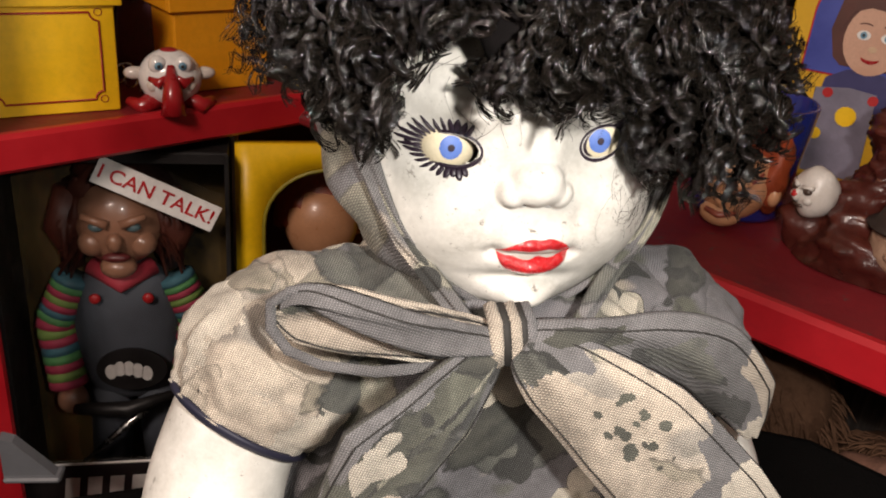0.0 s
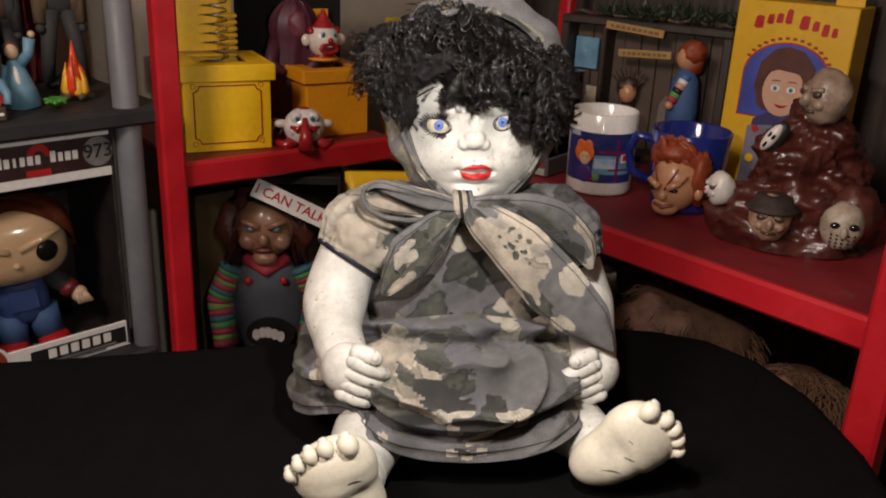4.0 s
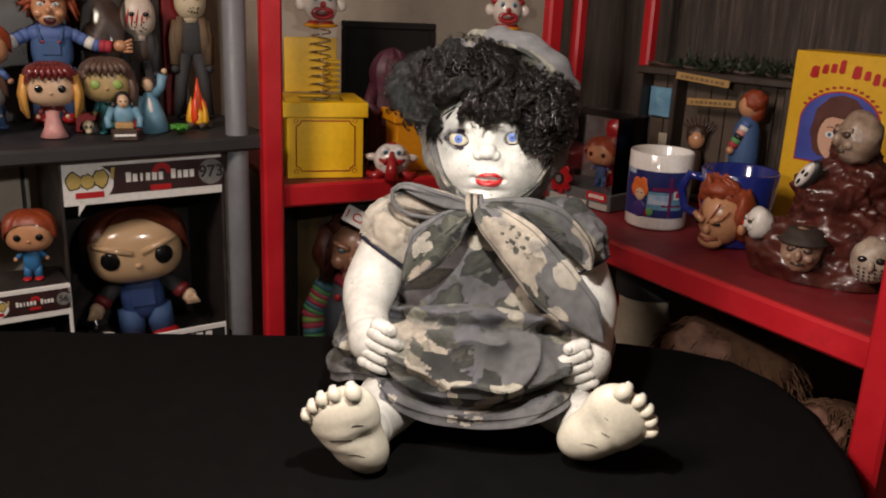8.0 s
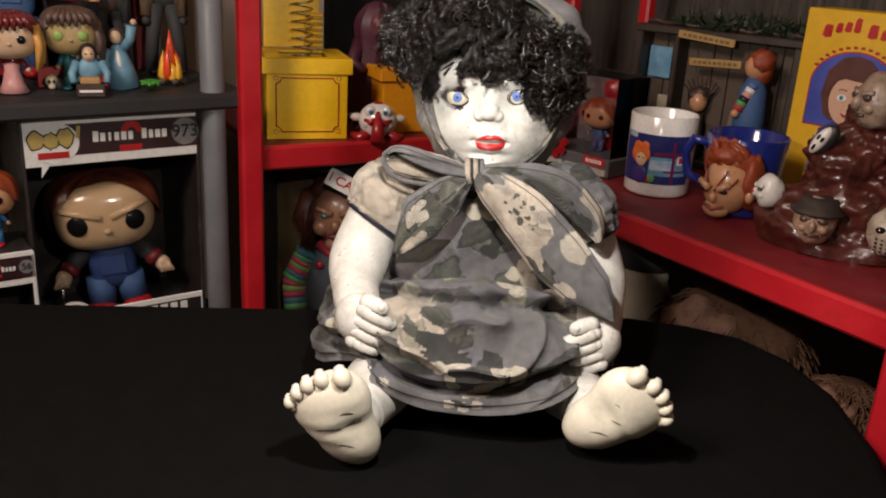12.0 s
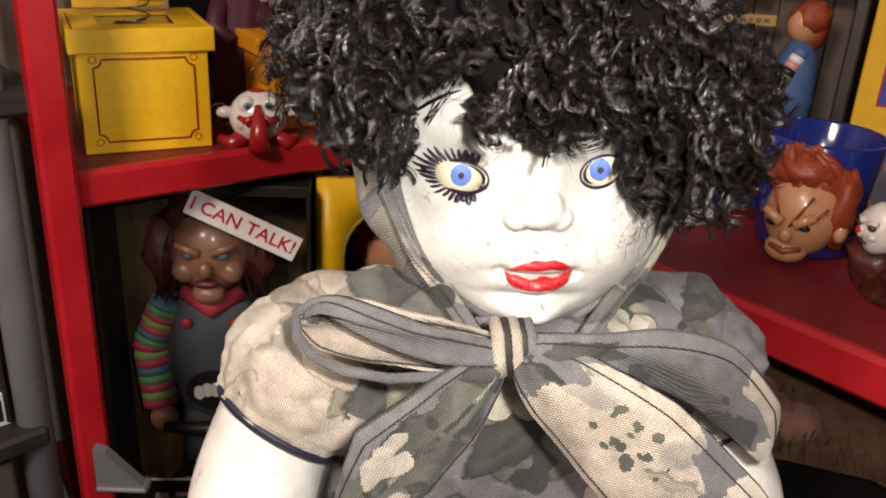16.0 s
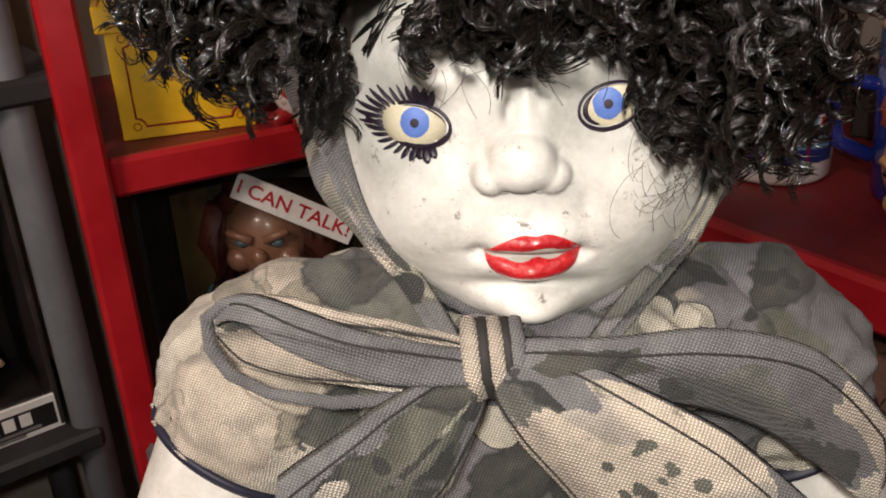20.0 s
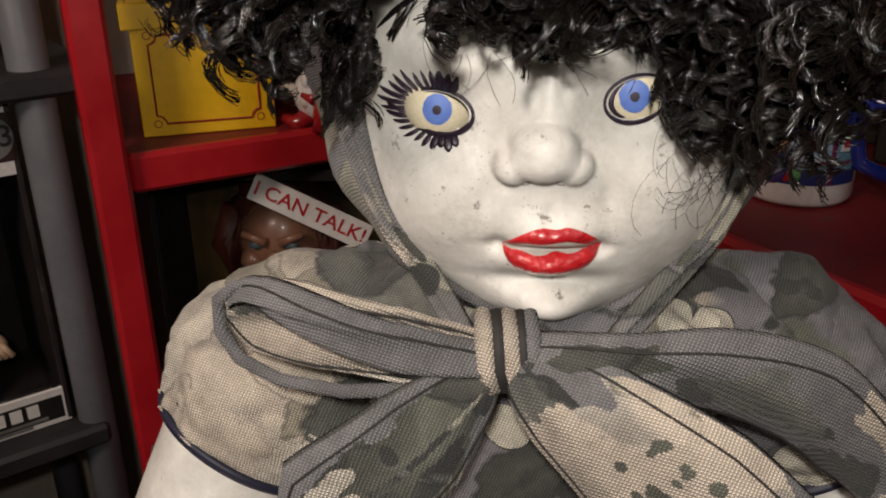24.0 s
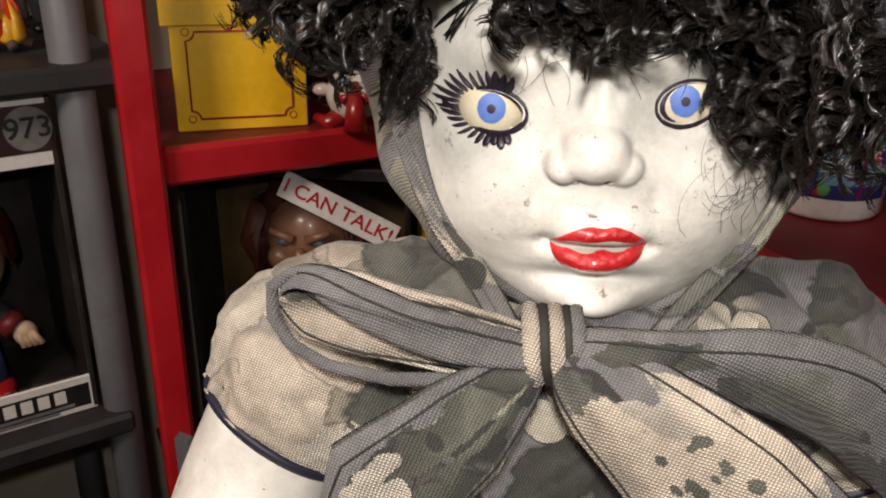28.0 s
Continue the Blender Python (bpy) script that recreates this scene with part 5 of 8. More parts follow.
# loose curls that stand off the wig's outline
for k in range(60):
    x = rnd.uniform(-0.100, 0.030)
    curl((x, rnd.uniform(-0.03, 0.01), over(x, HAIR_TOP) - 0.008), (rnd.uniform(-0.7, 0.5), rnd.uniform(-0.4, 0.4), 0.7), rnd.uniform(0.006, 0.013), rnd.uniform(0.0025, 0.0045), rnd.uniform(1.0, 2.0), 0.00015, 5, True)
for k in range(50):
    curl((rnd.uniform(-0.101, -0.092), rnd.uniform(-0.04, 0.01), rnd.uniform(0.300, 0.345)), (-1, rnd.uniform(-0.5, 0.5), rnd.uniform(-0.5, 0.5)), rnd.uniform(0.006, 0.012), rnd.uniform(0.0025, 0.004), 1.6, 0.00015, 5, True)
for k in range(60):
    x, z = rnd.uniform(-0.066, -0.0555), rnd.uniform(0.284, 0.300)
    curl((x, 0.004 + (x + 0.056) * 0.9 - rnd.uniform(0.004, 0.014), z), (rnd.uniform(-0.3, 0.15), -0.2, -1), rnd.uniform(0.006, 0.013), rnd.uniform(0.0016, 0.0030), rnd.uniform(1.2, 2.4), 0.00020, 11, True)
# a thin lock down the bare temple, and wisps looped over the cheek
for k in range(7):
    dx = rnd.gauss(0, 0.0006)
    doll.tube([on_face(-0.0365 - 0.0042 * i * 0.8 + dx + 0.001 * math.sin(i + k), 0.316 - 0.0058 * i + rnd.gauss(0, 0.0004), 0.0025) for i in range(5)], 0.00022, HAIR, 4)
for k in range(30):
    cx, cz, rr = rnd.uniform(0.020, 0.044), rnd.uniform(0.252, 0.272), rnd.uniform(0.003, 0.0095)
    a0, span = rnd.uniform(0, 6.28), rnd.uniform(2.0, 4.6)
    doll.tube([on_face(min(cx + rr * math.cos(a0 + span * i / 12), 0.047), cz + rr * 1.2 * math.sin(a0 + span * i / 12), 0.0006 + 0.0016 * math.sin(i * 0.5)) for i in range(13)], 0.000042, HAIR, 4)
# thin stray hairs across the brow and cheek
for k in range(44):
    x = rnd.uniform(-0.040, 0.018)
    z = rnd.uniform(0.292, 0.306)
    if k > 19:
        x, z = rnd.uniform(0.030, 0.044), rnd.uniform(0.256, 0.272)
    pts = []
    a = rnd.uniform(0, 6.28)
    for i in range(12):
        xx, zz = x + 0.004 * math.sin(a + i * 0.22) + 0.0008 * i * math.cos(a), z - 0.0012 * i * abs(math.sin(a + 0.5))
        pts.append(on_face(min(max(xx, -0.056), 0.044), zz, 0.001 + 0.002 * abs(math.sin(i * 0.4 + a))))
    doll.tube(pts, 0.00006, HAIR, 4)
d = doll.make("doll", at=pose(0.0348, 0.2713, 0.0015, 0, 0, 14.6))
tagged(d, "seated white-painted doll with black curls and grey printed dress", "doll")
# ---- black rack with grey poles ----
RT = 53.4
RO = Vector((-0.458, 0.634, 0))
rack = thing("storage_rack", RO.x, RO.y, 0, RT, "black boarded storage rack on thick grey tube poles", "rack")
for z in (0.185, -0.157, -0.50):
    s = Shape()
    x1 = 0.034 if z > 0 else -0.012
    s.box(((x1 - 0.732) / 2, 0.132, z - 0.011), (x1 + 0.732, 0.306, 0.022), BLACK_BOARD, 0.004)
    s.make("board", rack)
for x, y in ((-0.018, 0.004), (-0.018, 0.27), (-0.71, 0.004), (-0.71, 0.27)):
    s = Shape()
    s.lathe([(0.001, -0.75), (0.0168, -0.75), (0.0168, 0.80), (0.001, 0.80)], GREY_TUBE, (x, y, 0), 32)
    s.make("pole", rack)

PINK = surf("toy_pink", (0.62, 0.30, 0.28), None, 60, 0.45)
BLOND = surf("toy_blond", (0.62, 0.32, 0.07), (0.5, 0.24, 0.05), 60, 0.4)
AUBURN = surf("toy_auburn", (0.14, 0.016, 0.016), None, 60, 0.25, coat=0.3)
BROWN_HAIR = surf("toy_brown_hair", (0.10, 0.055, 0.040), (0.07, 0.038, 0.028), 70, 0.5, bump=0.4, bscale=200)
TEAL = surf("toy_teal", (0.02, 0.14, 0.15), None, 60, 0.5)
SKYBLUE = surf("toy_skyblue", (0.15, 0.30, 0.40), (0.10, 0.22, 0.32), 70, 0.5)
LIME = surf("toy_lime", (0.28, 0.42, 0.10), None, 80, 0.5)
LEAF_GREEN = surf("toy_green", (0.06, 0.26, 0.03), None, 80, 0.45)
BONE = surf("mask_bone", (0.56, 0.48, 0.33), (0.46, 0.38, 0.25), 50, 0.4, spot=((0.15, 0.09, 0.05), 120, 0.68))
PALE_MASK = surf("mask_pale", (0.58, 0.50, 0.42), (0.48, 0.40, 0.33), 50, 0.4, spot=((0.20, 0.03, 0.02), 90, 0.68))
KHAKI = surf("coat_khaki", (0.125, 0.080, 0.042), (0.075, 0.048, 0.027), 40, 0.7, bump=0.3)
CHARCOAL = surf("dark_cloth", (0.030, 0.030, 0.032), (0.02, 0.02, 0.022), 50, 0.75, bump=0.3)
DARK_BROWN = surf("dark_brown_leather", (0.050, 0.026, 0.018), (0.035, 0.018, 0.013), 50, 0.5, bump=0.3)
WOOD = surf("old_wood", (0.085, 0.056, 0.038), (0.050, 0.033, 0.023), 30, 0.7, bump=0.5, bscale=80)
STRIPE_A = surf("sleeve_red", (0.40, 0.03, 0.05), None, 60, 0.7)
STRIPE_B = surf("sleeve_green", (0.10, 0.30, 0.10), None, 60, 0.7)
STRIPE_C = surf("sleeve_blue", (0.08, 0.14, 0.36), None, 60, 0.7)
FLAME_R = surf("flame_red", (0.72, 0.07, 0.012), (0.60, 0.04, 0.010), 60, 0.35)
FLAME_Y = surf("flame_yellow", (0.80, 0.42, 0.03), None, 60, 0.35)
PURPLE = surf("dark_purple_print", (0.080, 0.014, 0.032), (0.036, 0.008, 0.016), 25, 0.5)
GREY_PRINT = surf("grey_print", (0.20, 0.19, 0.18), (0.10, 0.10, 0.10), 40, 0.45)
BLUE_PRINT = surf("blue_print", (0.020, 0.030, 0.16), (0.012, 0.016, 0.09), 40, 0.4)
SKY_PRINT = surf("sky_print", (0.16, 0.34, 0.46), (0.08, 0.18, 0.30), 60, 0.4, spot=((0.5, 0.5, 0.5), 90, 0.62))
SIGN_YELLOW = surf("sign_ochre", (0.36, 0.22, 0.07), (0.28, 0.16, 0.05), 40, 0.6)
CREAM = surf("cream_card", (0.46, 0.40, 0.30), None, 30, 0.6)


def rig(s, hc, r, skin, hair, eye=GLOSS_BLACK, er=0.2, squash=(1.05, 0.92, 0.92), crop=0.15, apart=0.46):
    """A round toy head: rounded block, hair shell, two disc eyes, small nose."""
    hx, hy, hz = hc
    s.ball(hc, (r * squash[0], r * squash[1], r * squash[2]), skin, 28, 20, e=0.72)
    for sx in (-1, 1):
        m = Matrix.Translation((hx + sx * r * apart, hy - r * squash[1] * (0.965 if apart < 0.5 else 0.925), hz - r * 0.08)) @ pose(0, 0, 0, 90, 0, sx * (8 if apart < 0.5 else 22))
        s.lathe([(0.0001, r * 0.05), (er * r * 0.8, r * 0.045), (er * r, 0.0), (er * r, -r * 0.06)], eye, n=20, at=m)
    s.ball((hx, hy - r * squash[1] * 0.98, hz - r * 0.26), (r * 0.09, r * 0.09, r * 0.07), skin, 10, 8)
    rows = []
    for i in range(13):
        p = radians(104) * i / 12
        row = []
        for j in range(72):
            q = 2 * math.pi * j / 72
            front = max(0, -math.sin(q))
            pp = p * (1 - crop * 2.6 * front ** 2)
            k = 1.11 + 0.035 * math.sin(9 * q + 1.5 * math.sin(3 * q)) * (0.3 + i / 12)
            pw = lambda v: math.copysign(abs(v) ** 0.75, v)
            row.append((hx + r * squash[0] * k * pw(math.sin(pp)) * pw(math.cos(q)), hy + r * squash[1] * k * pw(math.sin(pp)) * pw(math.sin(q)), hz + r * squash[2] * k * pw(math.cos(pp))))
        rows.append(row)
    s.grid(rows, hair, close_u=True)


def chibi(name, x, y, z, turn, h, skin, hair, top, legs, label, eye=GLOSS_BLACK, arms=0.3, locks=None, dress=False, stripes=False, er=0.2, shoes=None, crop=0.15, big=0.30):
    """A big-headed toy figure as one mesh, standing on its base."""
    s = Shape()
    r = h * big
    hz = h - r * 1.0
    rig(s, (0, 0, hz), r, skin, hair, eye, er, crop=crop)
    if locks:
        for sx in (-1, 1):
            for e in range(4):
                s.tube([(sx * r * (0.98 + 0.02 * e), -r * (0.55 - 0.2 * e), hz + r * 0.45), (sx * r * (1.10 + 0.03 * e), -r * (0.62 - 0.2 * e), hz - r * 0.35), (sx * r * (0.96 + 0.08 * e), -r * (0.60 - 0.14 * e), hz - r * (1.35 - 0.08 * e))], [r * 0.12, r * 0.17, r * 0.07], locks, 10)
        for e in range(7):
            u = -0.75 + 0.25 * e
            s.tube([(u * r * 0.55, -r * 0.72, hz + r * 0.88), (u * r, -r * 1.0, hz + r * 0.62), (u * r * 1.05, -r * 0.99, hz + r * (0.24 + 0.14 * abs(u) + 0.06 * (e % 2)))], [r * 0.14, r * 0.15, r * 0.05], hair, 8)
    bt, bw = hz - r * 0.78, h * 0.115
    if dress:
        s.lathe([(bw * 0.55, bt), (bw * 0.8, bt * 0.75), (bw * 0.75, bt * 0.62), (bw * 1.05, bt * 0.3), (bw * 1.55, 0.002), (0.001, 0.0)], legs, n=24)
        s.ball((0, 0, bt * 0.85), (bw * 0.85, bw * 0.75, bt * 0.2), top, 16, 12)
    else:
        s.ball((0, 0, bt * 0.66), (bw, bw * 0.8, bt * 0.42), top, 20, 14, e=0.8)
        for sx in (-1, 1):
            s.tube([(sx * bw * 0.5, 0, bt * 0.45), (sx * bw * 0.62, 0, h * 0.02)], [bw * 0.52, bw * 0.5], legs, 12)
            s.ball((sx * bw * 0.66, -bw * 0.35, h * 0.022), (bw * 0.55, bw * 0.95, h * 0.024), shoes or legs, 14, 8)
    for sx in (-1, 1):
        a = Vector((sx * bw * 0.9, 0, bt * 0.88))
        b = a + Vector((sx * h * 0.11 * (0.5 + arms), -h * 0.03, h * (-0.11 + 0.10 * arms)))
        if stripes:
            for k in range(5):
                s.tube([a.lerp(b, k / 5), a.lerp(b, (k + 1) / 5)], h * 0.036, (STRIPE_A, STRIPE_C, STRIPE_B, WHITE, STRIPE_A)[k], 10)
        else:
            s.tube([a, b], [h * 0.036, h * 0.032], top, 10)
        s.ball(b + (b - a).normalized() * h * 0.022, h * 0.032, skin, 10, 8)
    ob = s.make(name, at=pose(x, y, z, 0, 0, turn))
    return tagged(ob, label, "figurine")


RS = 0.1855
chibi("toy_figurine", -0.664, 0.455, RS, 42, 0.106, SKIN_PALE, AUBURN, AUBURN, PINK, "big-headed girl figurine in a pale pink gown", locks=BLOND, dress=True, er=0.17, arms=0.1)
chibi("toy_figurine", -0.628, 0.526, RS, 40, 0.110, surf("toy_sallow", (0.42, 0.30, 0.13), None, 60, 0.45), BROWN_HAIR, TEAL, TEAL, "big-headed figurine with brown hair and green eyes", eye=LIME, locks=BROWN_HAIR, er=0.2, arms=0.0)
chibi("toy_figurine", -0.742, 0.412, RS, 48, 0.090, GREY_PRINT, BROWN_HAIR, STRIPE_C, DENIM, "small grey-faced figurine at the rack's edge", arms=0.4, er=0.16)
chibi("toy_figurine", -0.790, 0.470, RS, 48, 0.150, SKIN, GINGER, STRIPE_C, DENIM, "ginger-haired toy figurine standing in a row", arms=0.2, er=0.1, big=0.2)
# overalls figurine with spread arms
s = Shape()
s.ball((0, 0, 0.174), (0.025, 0.024, 0.029), SKIN, 26, 20)
s.ball((0, -0.010, 0.157), (0.016, 0.014, 0.012), SKIN, 16, 12)
s.ball((0, -0.025, 0.171), (0.005, 0.006, 0.006), SKIN, 12, 8)
s.ball((0.001, -0.0235, 0.156), (0.0085, 0.003, 0.0065), surf("open_mouth", (0.06, 0.008, 0.008), None, 60, 0.4), 14, 10)
s.tube([(-0.007, -0.0255, 0.160), (0.001, -0.0270, 0.1615), (0.008, -0.0255, 0.160)], 0.0012, WHITE, 6)
for sx in (-1, 1):
    s.ball((sx * 0.0100, -0.0205, 0.179), (0.0055, 0.003, 0.0035), WHITE, 12, 8)
    s.ball((sx * 0.0100, -0.0232, 0.179), (0.0022, 0.001, 0.0024), SKYBLUE, 8, 6)
    s.tube([(sx * 0.020, -0.016, 0.189), (sx * 0.004, -0.0245, 0.183)], [0.0020, 0.0026], GINGER, 8)
    s.ball((sx * 0.0140, -0.016, 0.166), (0.008, 0.007, 0.007), SKIN, 12, 8)
s.ball((0, 0.008, 0.188), (0.029, 0.023, 0.022), GINGER, 24, 16, lump=0.25, lumps=110)
for k in range(60):
    a = rnd.uniform(-0.5, 3.64)
    up = rnd.uniform(0.168, 0.206)
    s.tube([(0.022 * math.cos(a), 0.006 + 0.016 * math.sin(a), up), (0.031 * math.cos(a), 0.004 + 0.022 * math.sin(a), up + 0.006), (0.038 * math.cos(a) + rnd.uniform(-0.006, 0.006), 0.004 + 0.026 * math.sin(a), up + rnd.uniform(-0.024, 0.014))], [0.004, 0.0045, 0.0012], GINGER, 6)
for k in range(9):
    x0 = -0.018 + 0.0045 * k
    s.tube([(x0 * 0.7, -0.012, 0.206), (x0, -0.022, 0.202), (x0 * 1.1 + rnd.uniform(-0.003, 0.003), -0.0245, 0.192 - 0.003 * (k % 3))], [0.004, 0.004, 0.001], GINGER, 6)
s.ball((0, 0, 0.110), (0.030, 0.020, 0.036), DENIM, 24, 16, e=0.8)
s.box((0, -0.0205, 0.116), (0.026, 0.003, 0.022), DENIM, 0.001)
for sx in (-1, 1):
    s.tube([(sx * 0.013, -0.0215, 0.124), (sx * 0.017, -0.015, 0.142), (sx * 0.018, 0.004, 0.148)], 0.0030, DENIM, 8)
    s.ball((sx * 0.0115, -0.0230, 0.1245), 0.0022, CARD_RED, 8, 6)
s.ball((0, 0.002, 0.135), (0.037, 0.022, 0.016), STRIPE_C, 20, 12)
for sx in (-1, 1):
    pts = [Vector((sx * 0.030, 0, 0.135)), Vector((sx * 0.060, -0.012, 0.120)), Vector((sx * 0.085, -0.018, 0.132 if sx < 0 else 0.118))]
    for k in range(6):
        a, b = (pts[0].lerp(pts[1], k / 3), pts[0].lerp(pts[1], (k + 1) / 3)) if k < 3 else (pts[1].lerp(pts[2], (k - 3) / 3), pts[1].lerp(pts[2], (k - 2) / 3))
        s.tube([a, b], 0.0095, (STRIPE_C, STRIPE_C, WHITE, STRIPE_C, STRIPE_A, STRIPE_A)[k], 12)
    s.ball(pts[2] + Vector((sx * 0.012, -0.002, 0.002)), (0.010, 0.007, 0.009), SKIN, 12, 8)
    for k in range(4):
        s.tube([pts[2] + Vector((sx * 0.016, -0.002, 0.006 - 0.004 * k)), pts[2] + Vector((sx * 0.030, -0.004, 0.012 - 0.006 * k))], 0.0024, SKIN, 6)
    s.tube([(sx * 0.015, 0, 0.085), (sx * 0.018, 0, 0.006)], [0.018, 0.016], DENIM, 14)
    s.ball((sx * 0.020, -0.010, 0.008), (0.014, 0.022, 0.009), CARD_RED, 12, 8)
tagged(s.make("toy_figurine", at=pose(-0.752, 0.560, RS, 0, 0, 40) @ Matrix.Scale(1.0, 4)), "ginger-haired figurine in blue overalls with arms spread", "figurine")


def masked(x, y, h, turn, mask, coat, body, label, stripes=False):
    s = Shape()
    r = h * (0.150 if stripes else 0.125)
    s.ball((0, 0, h - r * 1.15), (r * 0.9, r * 0.85, r * 1.15), mask, 24, 18, e=0.9)
    for sx in (-1, 1):
        s.ball((sx * r * 0.36, -r * 0.80, h - r * 1.0), (r * 0.17, r * 0.1, r * 0.13), GLOSS_BLACK, 10, 8)
    for k in range(12):
        s.ball((rnd.uniform(-0.45, 0.45) * r, -r * 0.80, h - r * rnd.uniform(1.4, 1.9)), (r * 0.045, r * 0.06, r * 0.045), INK, 8, 6)
    if stripes:
        for k in range(5):
            x0 = (-0.5 + 0.25 * k) * r
            s.tube([(x0, -r * 0.80 * (1 - (x0 / r) ** 2) ** 0.5, h - r * (0.75 + 0.1 * (k % 2))), (x0 - r * 0.10, -r * 0.86 * (1 - (x0 / r) ** 2) ** 0.5, h - r * 1.2), (x0 - r * 0.16, -r * 0.80 * (1 - (x0 / r) ** 2) ** 0.5, h - r * 1.65)], [r * 0.02, r * 0.06, r * 0.02], CARD_RED, 6)
    s.tube([(0, 0, h - r * 2.4), (0, 0, h - r * 1.8)], r * 0.5, mask, 12)
    s.ball((0, 0, h * 0.60), (h * 0.105, h * 0.065, h * 0.15), body, 20, 14, e=0.8)
    for sx in (-1, 1):
        s.tube([(sx * h * 0.09, 0.002, h * 0.71), (sx * h * 0.115, -h * 0.01, h * 0.58), (sx * h * 0.12, -h * 0.035, h * 0.40)], [h * 0.042, h * 0.045, h * 0.036], coat, 12)
        s.tube([(sx * h * 0.075, -h * 0.035, h * 0.74), (sx * h * 0.090, -h * 0.050, h * 0.60), (sx * h * 0.110, -h * 0.02, h * 0.40)], [h * 0.026, h * 0.034, h * 0.040], coat, 12, flat=0.6)
        s.ball((sx * h * 0.122, -h * 0.045, h * 0.37), h * 0.03, CHARCOAL, 10, 8)
        s.tube([(sx * h * 0.05, 0, h * 0.48), (sx * h * 0.085, 0, h * 0.24), (sx * h * 0.105, 0, h * 0.02)], [h * 0.055, h * 0.046, h * 0.040], CHARCOAL, 12)
        s.ball((sx * h * 0.088, -h * 0.025, h * 0.02), (h * 0.04, h * 0.07, h * 0.024), GLOSS_BLACK, 12, 8)
    tagged(s.make("toy_figurine", at=pose(x, y, RS, 0, 0, turn)), label, "figurine")


masked(-0.612, 0.716, 0.222, 38, BONE, KHAKI, CHARCOAL, "tall masked figurine in a khaki coat and dark trousers")
masked(-0.676, 0.668, 0.196, 40, PALE_MASK, CHARCOAL, DARK_BROWN, "figurine with a pale streaked mask and dark leather", True)
# seated figurine on a block, and robed figurine
s = Shape()
s.box((0, -0.010, 0.010), (0.042, 0.030, 0.020), DARK_BROWN, 0.002)
s.box((0, -0.012, 0.025), (0.030, 0.022, 0.010), surf("tan_block", (0.42, 0.25, 0.10), None, 60, 0.6), 0.002)
s.box((0, -0.0255, 0.010), (0.034, 0.003, 0.004), WHITE, 0.0005)
s.ball((0, 0.008, 0.040), (0.020, 0.014, 0.020), SKYBLUE, 18, 12)
s.ball((0, 0.001, 0.063), (0.0095, 0.0095, 0.012), SKIN_PALE, 16, 12)
for sx in (-1, 1):
    s.ball((sx * 0.0038, -0.0078, 0.0650), (0.0018, 0.0012, 0.0012), INK, 8, 6)
s.tube([(-0.003, -0.0078, 0.0580), (0.003, -0.0078, 0.0580)], 0.0006, CARD_RED, 5)
s.ball((0, 0.010, 0.067), (0.013, 0.011, 0.013), INK, 16, 12)
for sx in (-1, 1):
    s.tube([(sx * 0.014, 0.004, 0.062), (sx * 0.018, 0.004, 0.048)], [0.005, 0.003], INK, 8)
    s.tube([(sx * 0.018, 0.006, 0.050), (sx * 0.026, -0.006, 0.034), (sx * 0.024, -0.016, 0.022)], [0.007, 0.006, 0.005], SKYBLUE, 10)
tagged(s.make("toy_figurine", at=pose(-0.580, 0.500, RS, 0, 0, 40) @ Matrix.Scale(0.84, 4)), "small dark-haired figurine in pale blue seated behind a block", "figurine")
s = Shape()
s.lathe([(0.001, 0), (0.024, 0.0), (0.020, 0.028), (0.014, 0.052), (0.006, 0.066)], SKYBLUE, n=24)
s.ball((0.0, -0.006, 0.040), (0.006, 0.013, 0.020), WHITE, 14, 10)
s.ball((0.002, 0, 0.077), (0.009, 0.009, 0.011), SKIN_PALE, 16, 12)
s.ball((0.002, 0.004, 0.080), (0.0105, 0.009, 0.011), BROWN_HAIR, 16, 12)
s.tube([(0.010, 0, 0.060), (0.022, -0.004, 0.072), (0.028, -0.006, 0.092)], [0.008, 0.007, 0.008], SKYBLUE, 10)
s.ball((0.032, -0.006, 0.097), 0.005, SKIN_PALE, 10, 8)
s.tube([(-0.010, 0, 0.058), (-0.020, -0.006, 0.046), (-0.018, -0.012, 0.034)], [0.007, 0.006, 0.005], SKYBLUE, 10)
tagged(s.make("toy_figurine", at=pose(-0.584, 0.575, RS, 0, -8, 38) @ Matrix.Scale(0.90, 4)), "robed pale blue figurine with one arm raised", "figurine")
# camp fire ornament
fire = thing("campfire_ornament", -0.548, 0.634, RS, 38, "toy campfire with red and yellow plastic flames on logs", "ornament")
for k in range(5):
    a = k * 1.256
    s = Shape()
    s.tube([(0.020 * math.cos(a), 0.016 * math.sin(a), 0.005), (-0.006 * math.cos(a), -0.005 * math.sin(a), 0.016)], [0.005, 0.004], WOOD, 8)
    s.make("log", fire)
for k in range(9):
    a = k * 0.7
    h = (0.078, 0.056, 0.062, 0.042, 0.050, 0.046, 0.060, 0.036, 0.044)[k]
    x, y = 0.011 * math.cos(a) * (k > 0), 0.008 * math.sin(a) * (k > 0)
    s = Shape()
    s.tube([(x, y, 0.008), (x * 1.3, y * 1.2, h * 0.30), (x * 0.9 + 0.003 * math.sin(k), y, h * 0.65), (x * 0.6 - 0.003 * math.sin(k * 2), y * 0.5, h)], [0.006, 0.0085, 0.0055, 0.0006], FLAME_R if k in (0, 1, 2, 6) else FLAME_Y, 10, flat=0.6)
    s.make("flame", fire)
s = Shape()
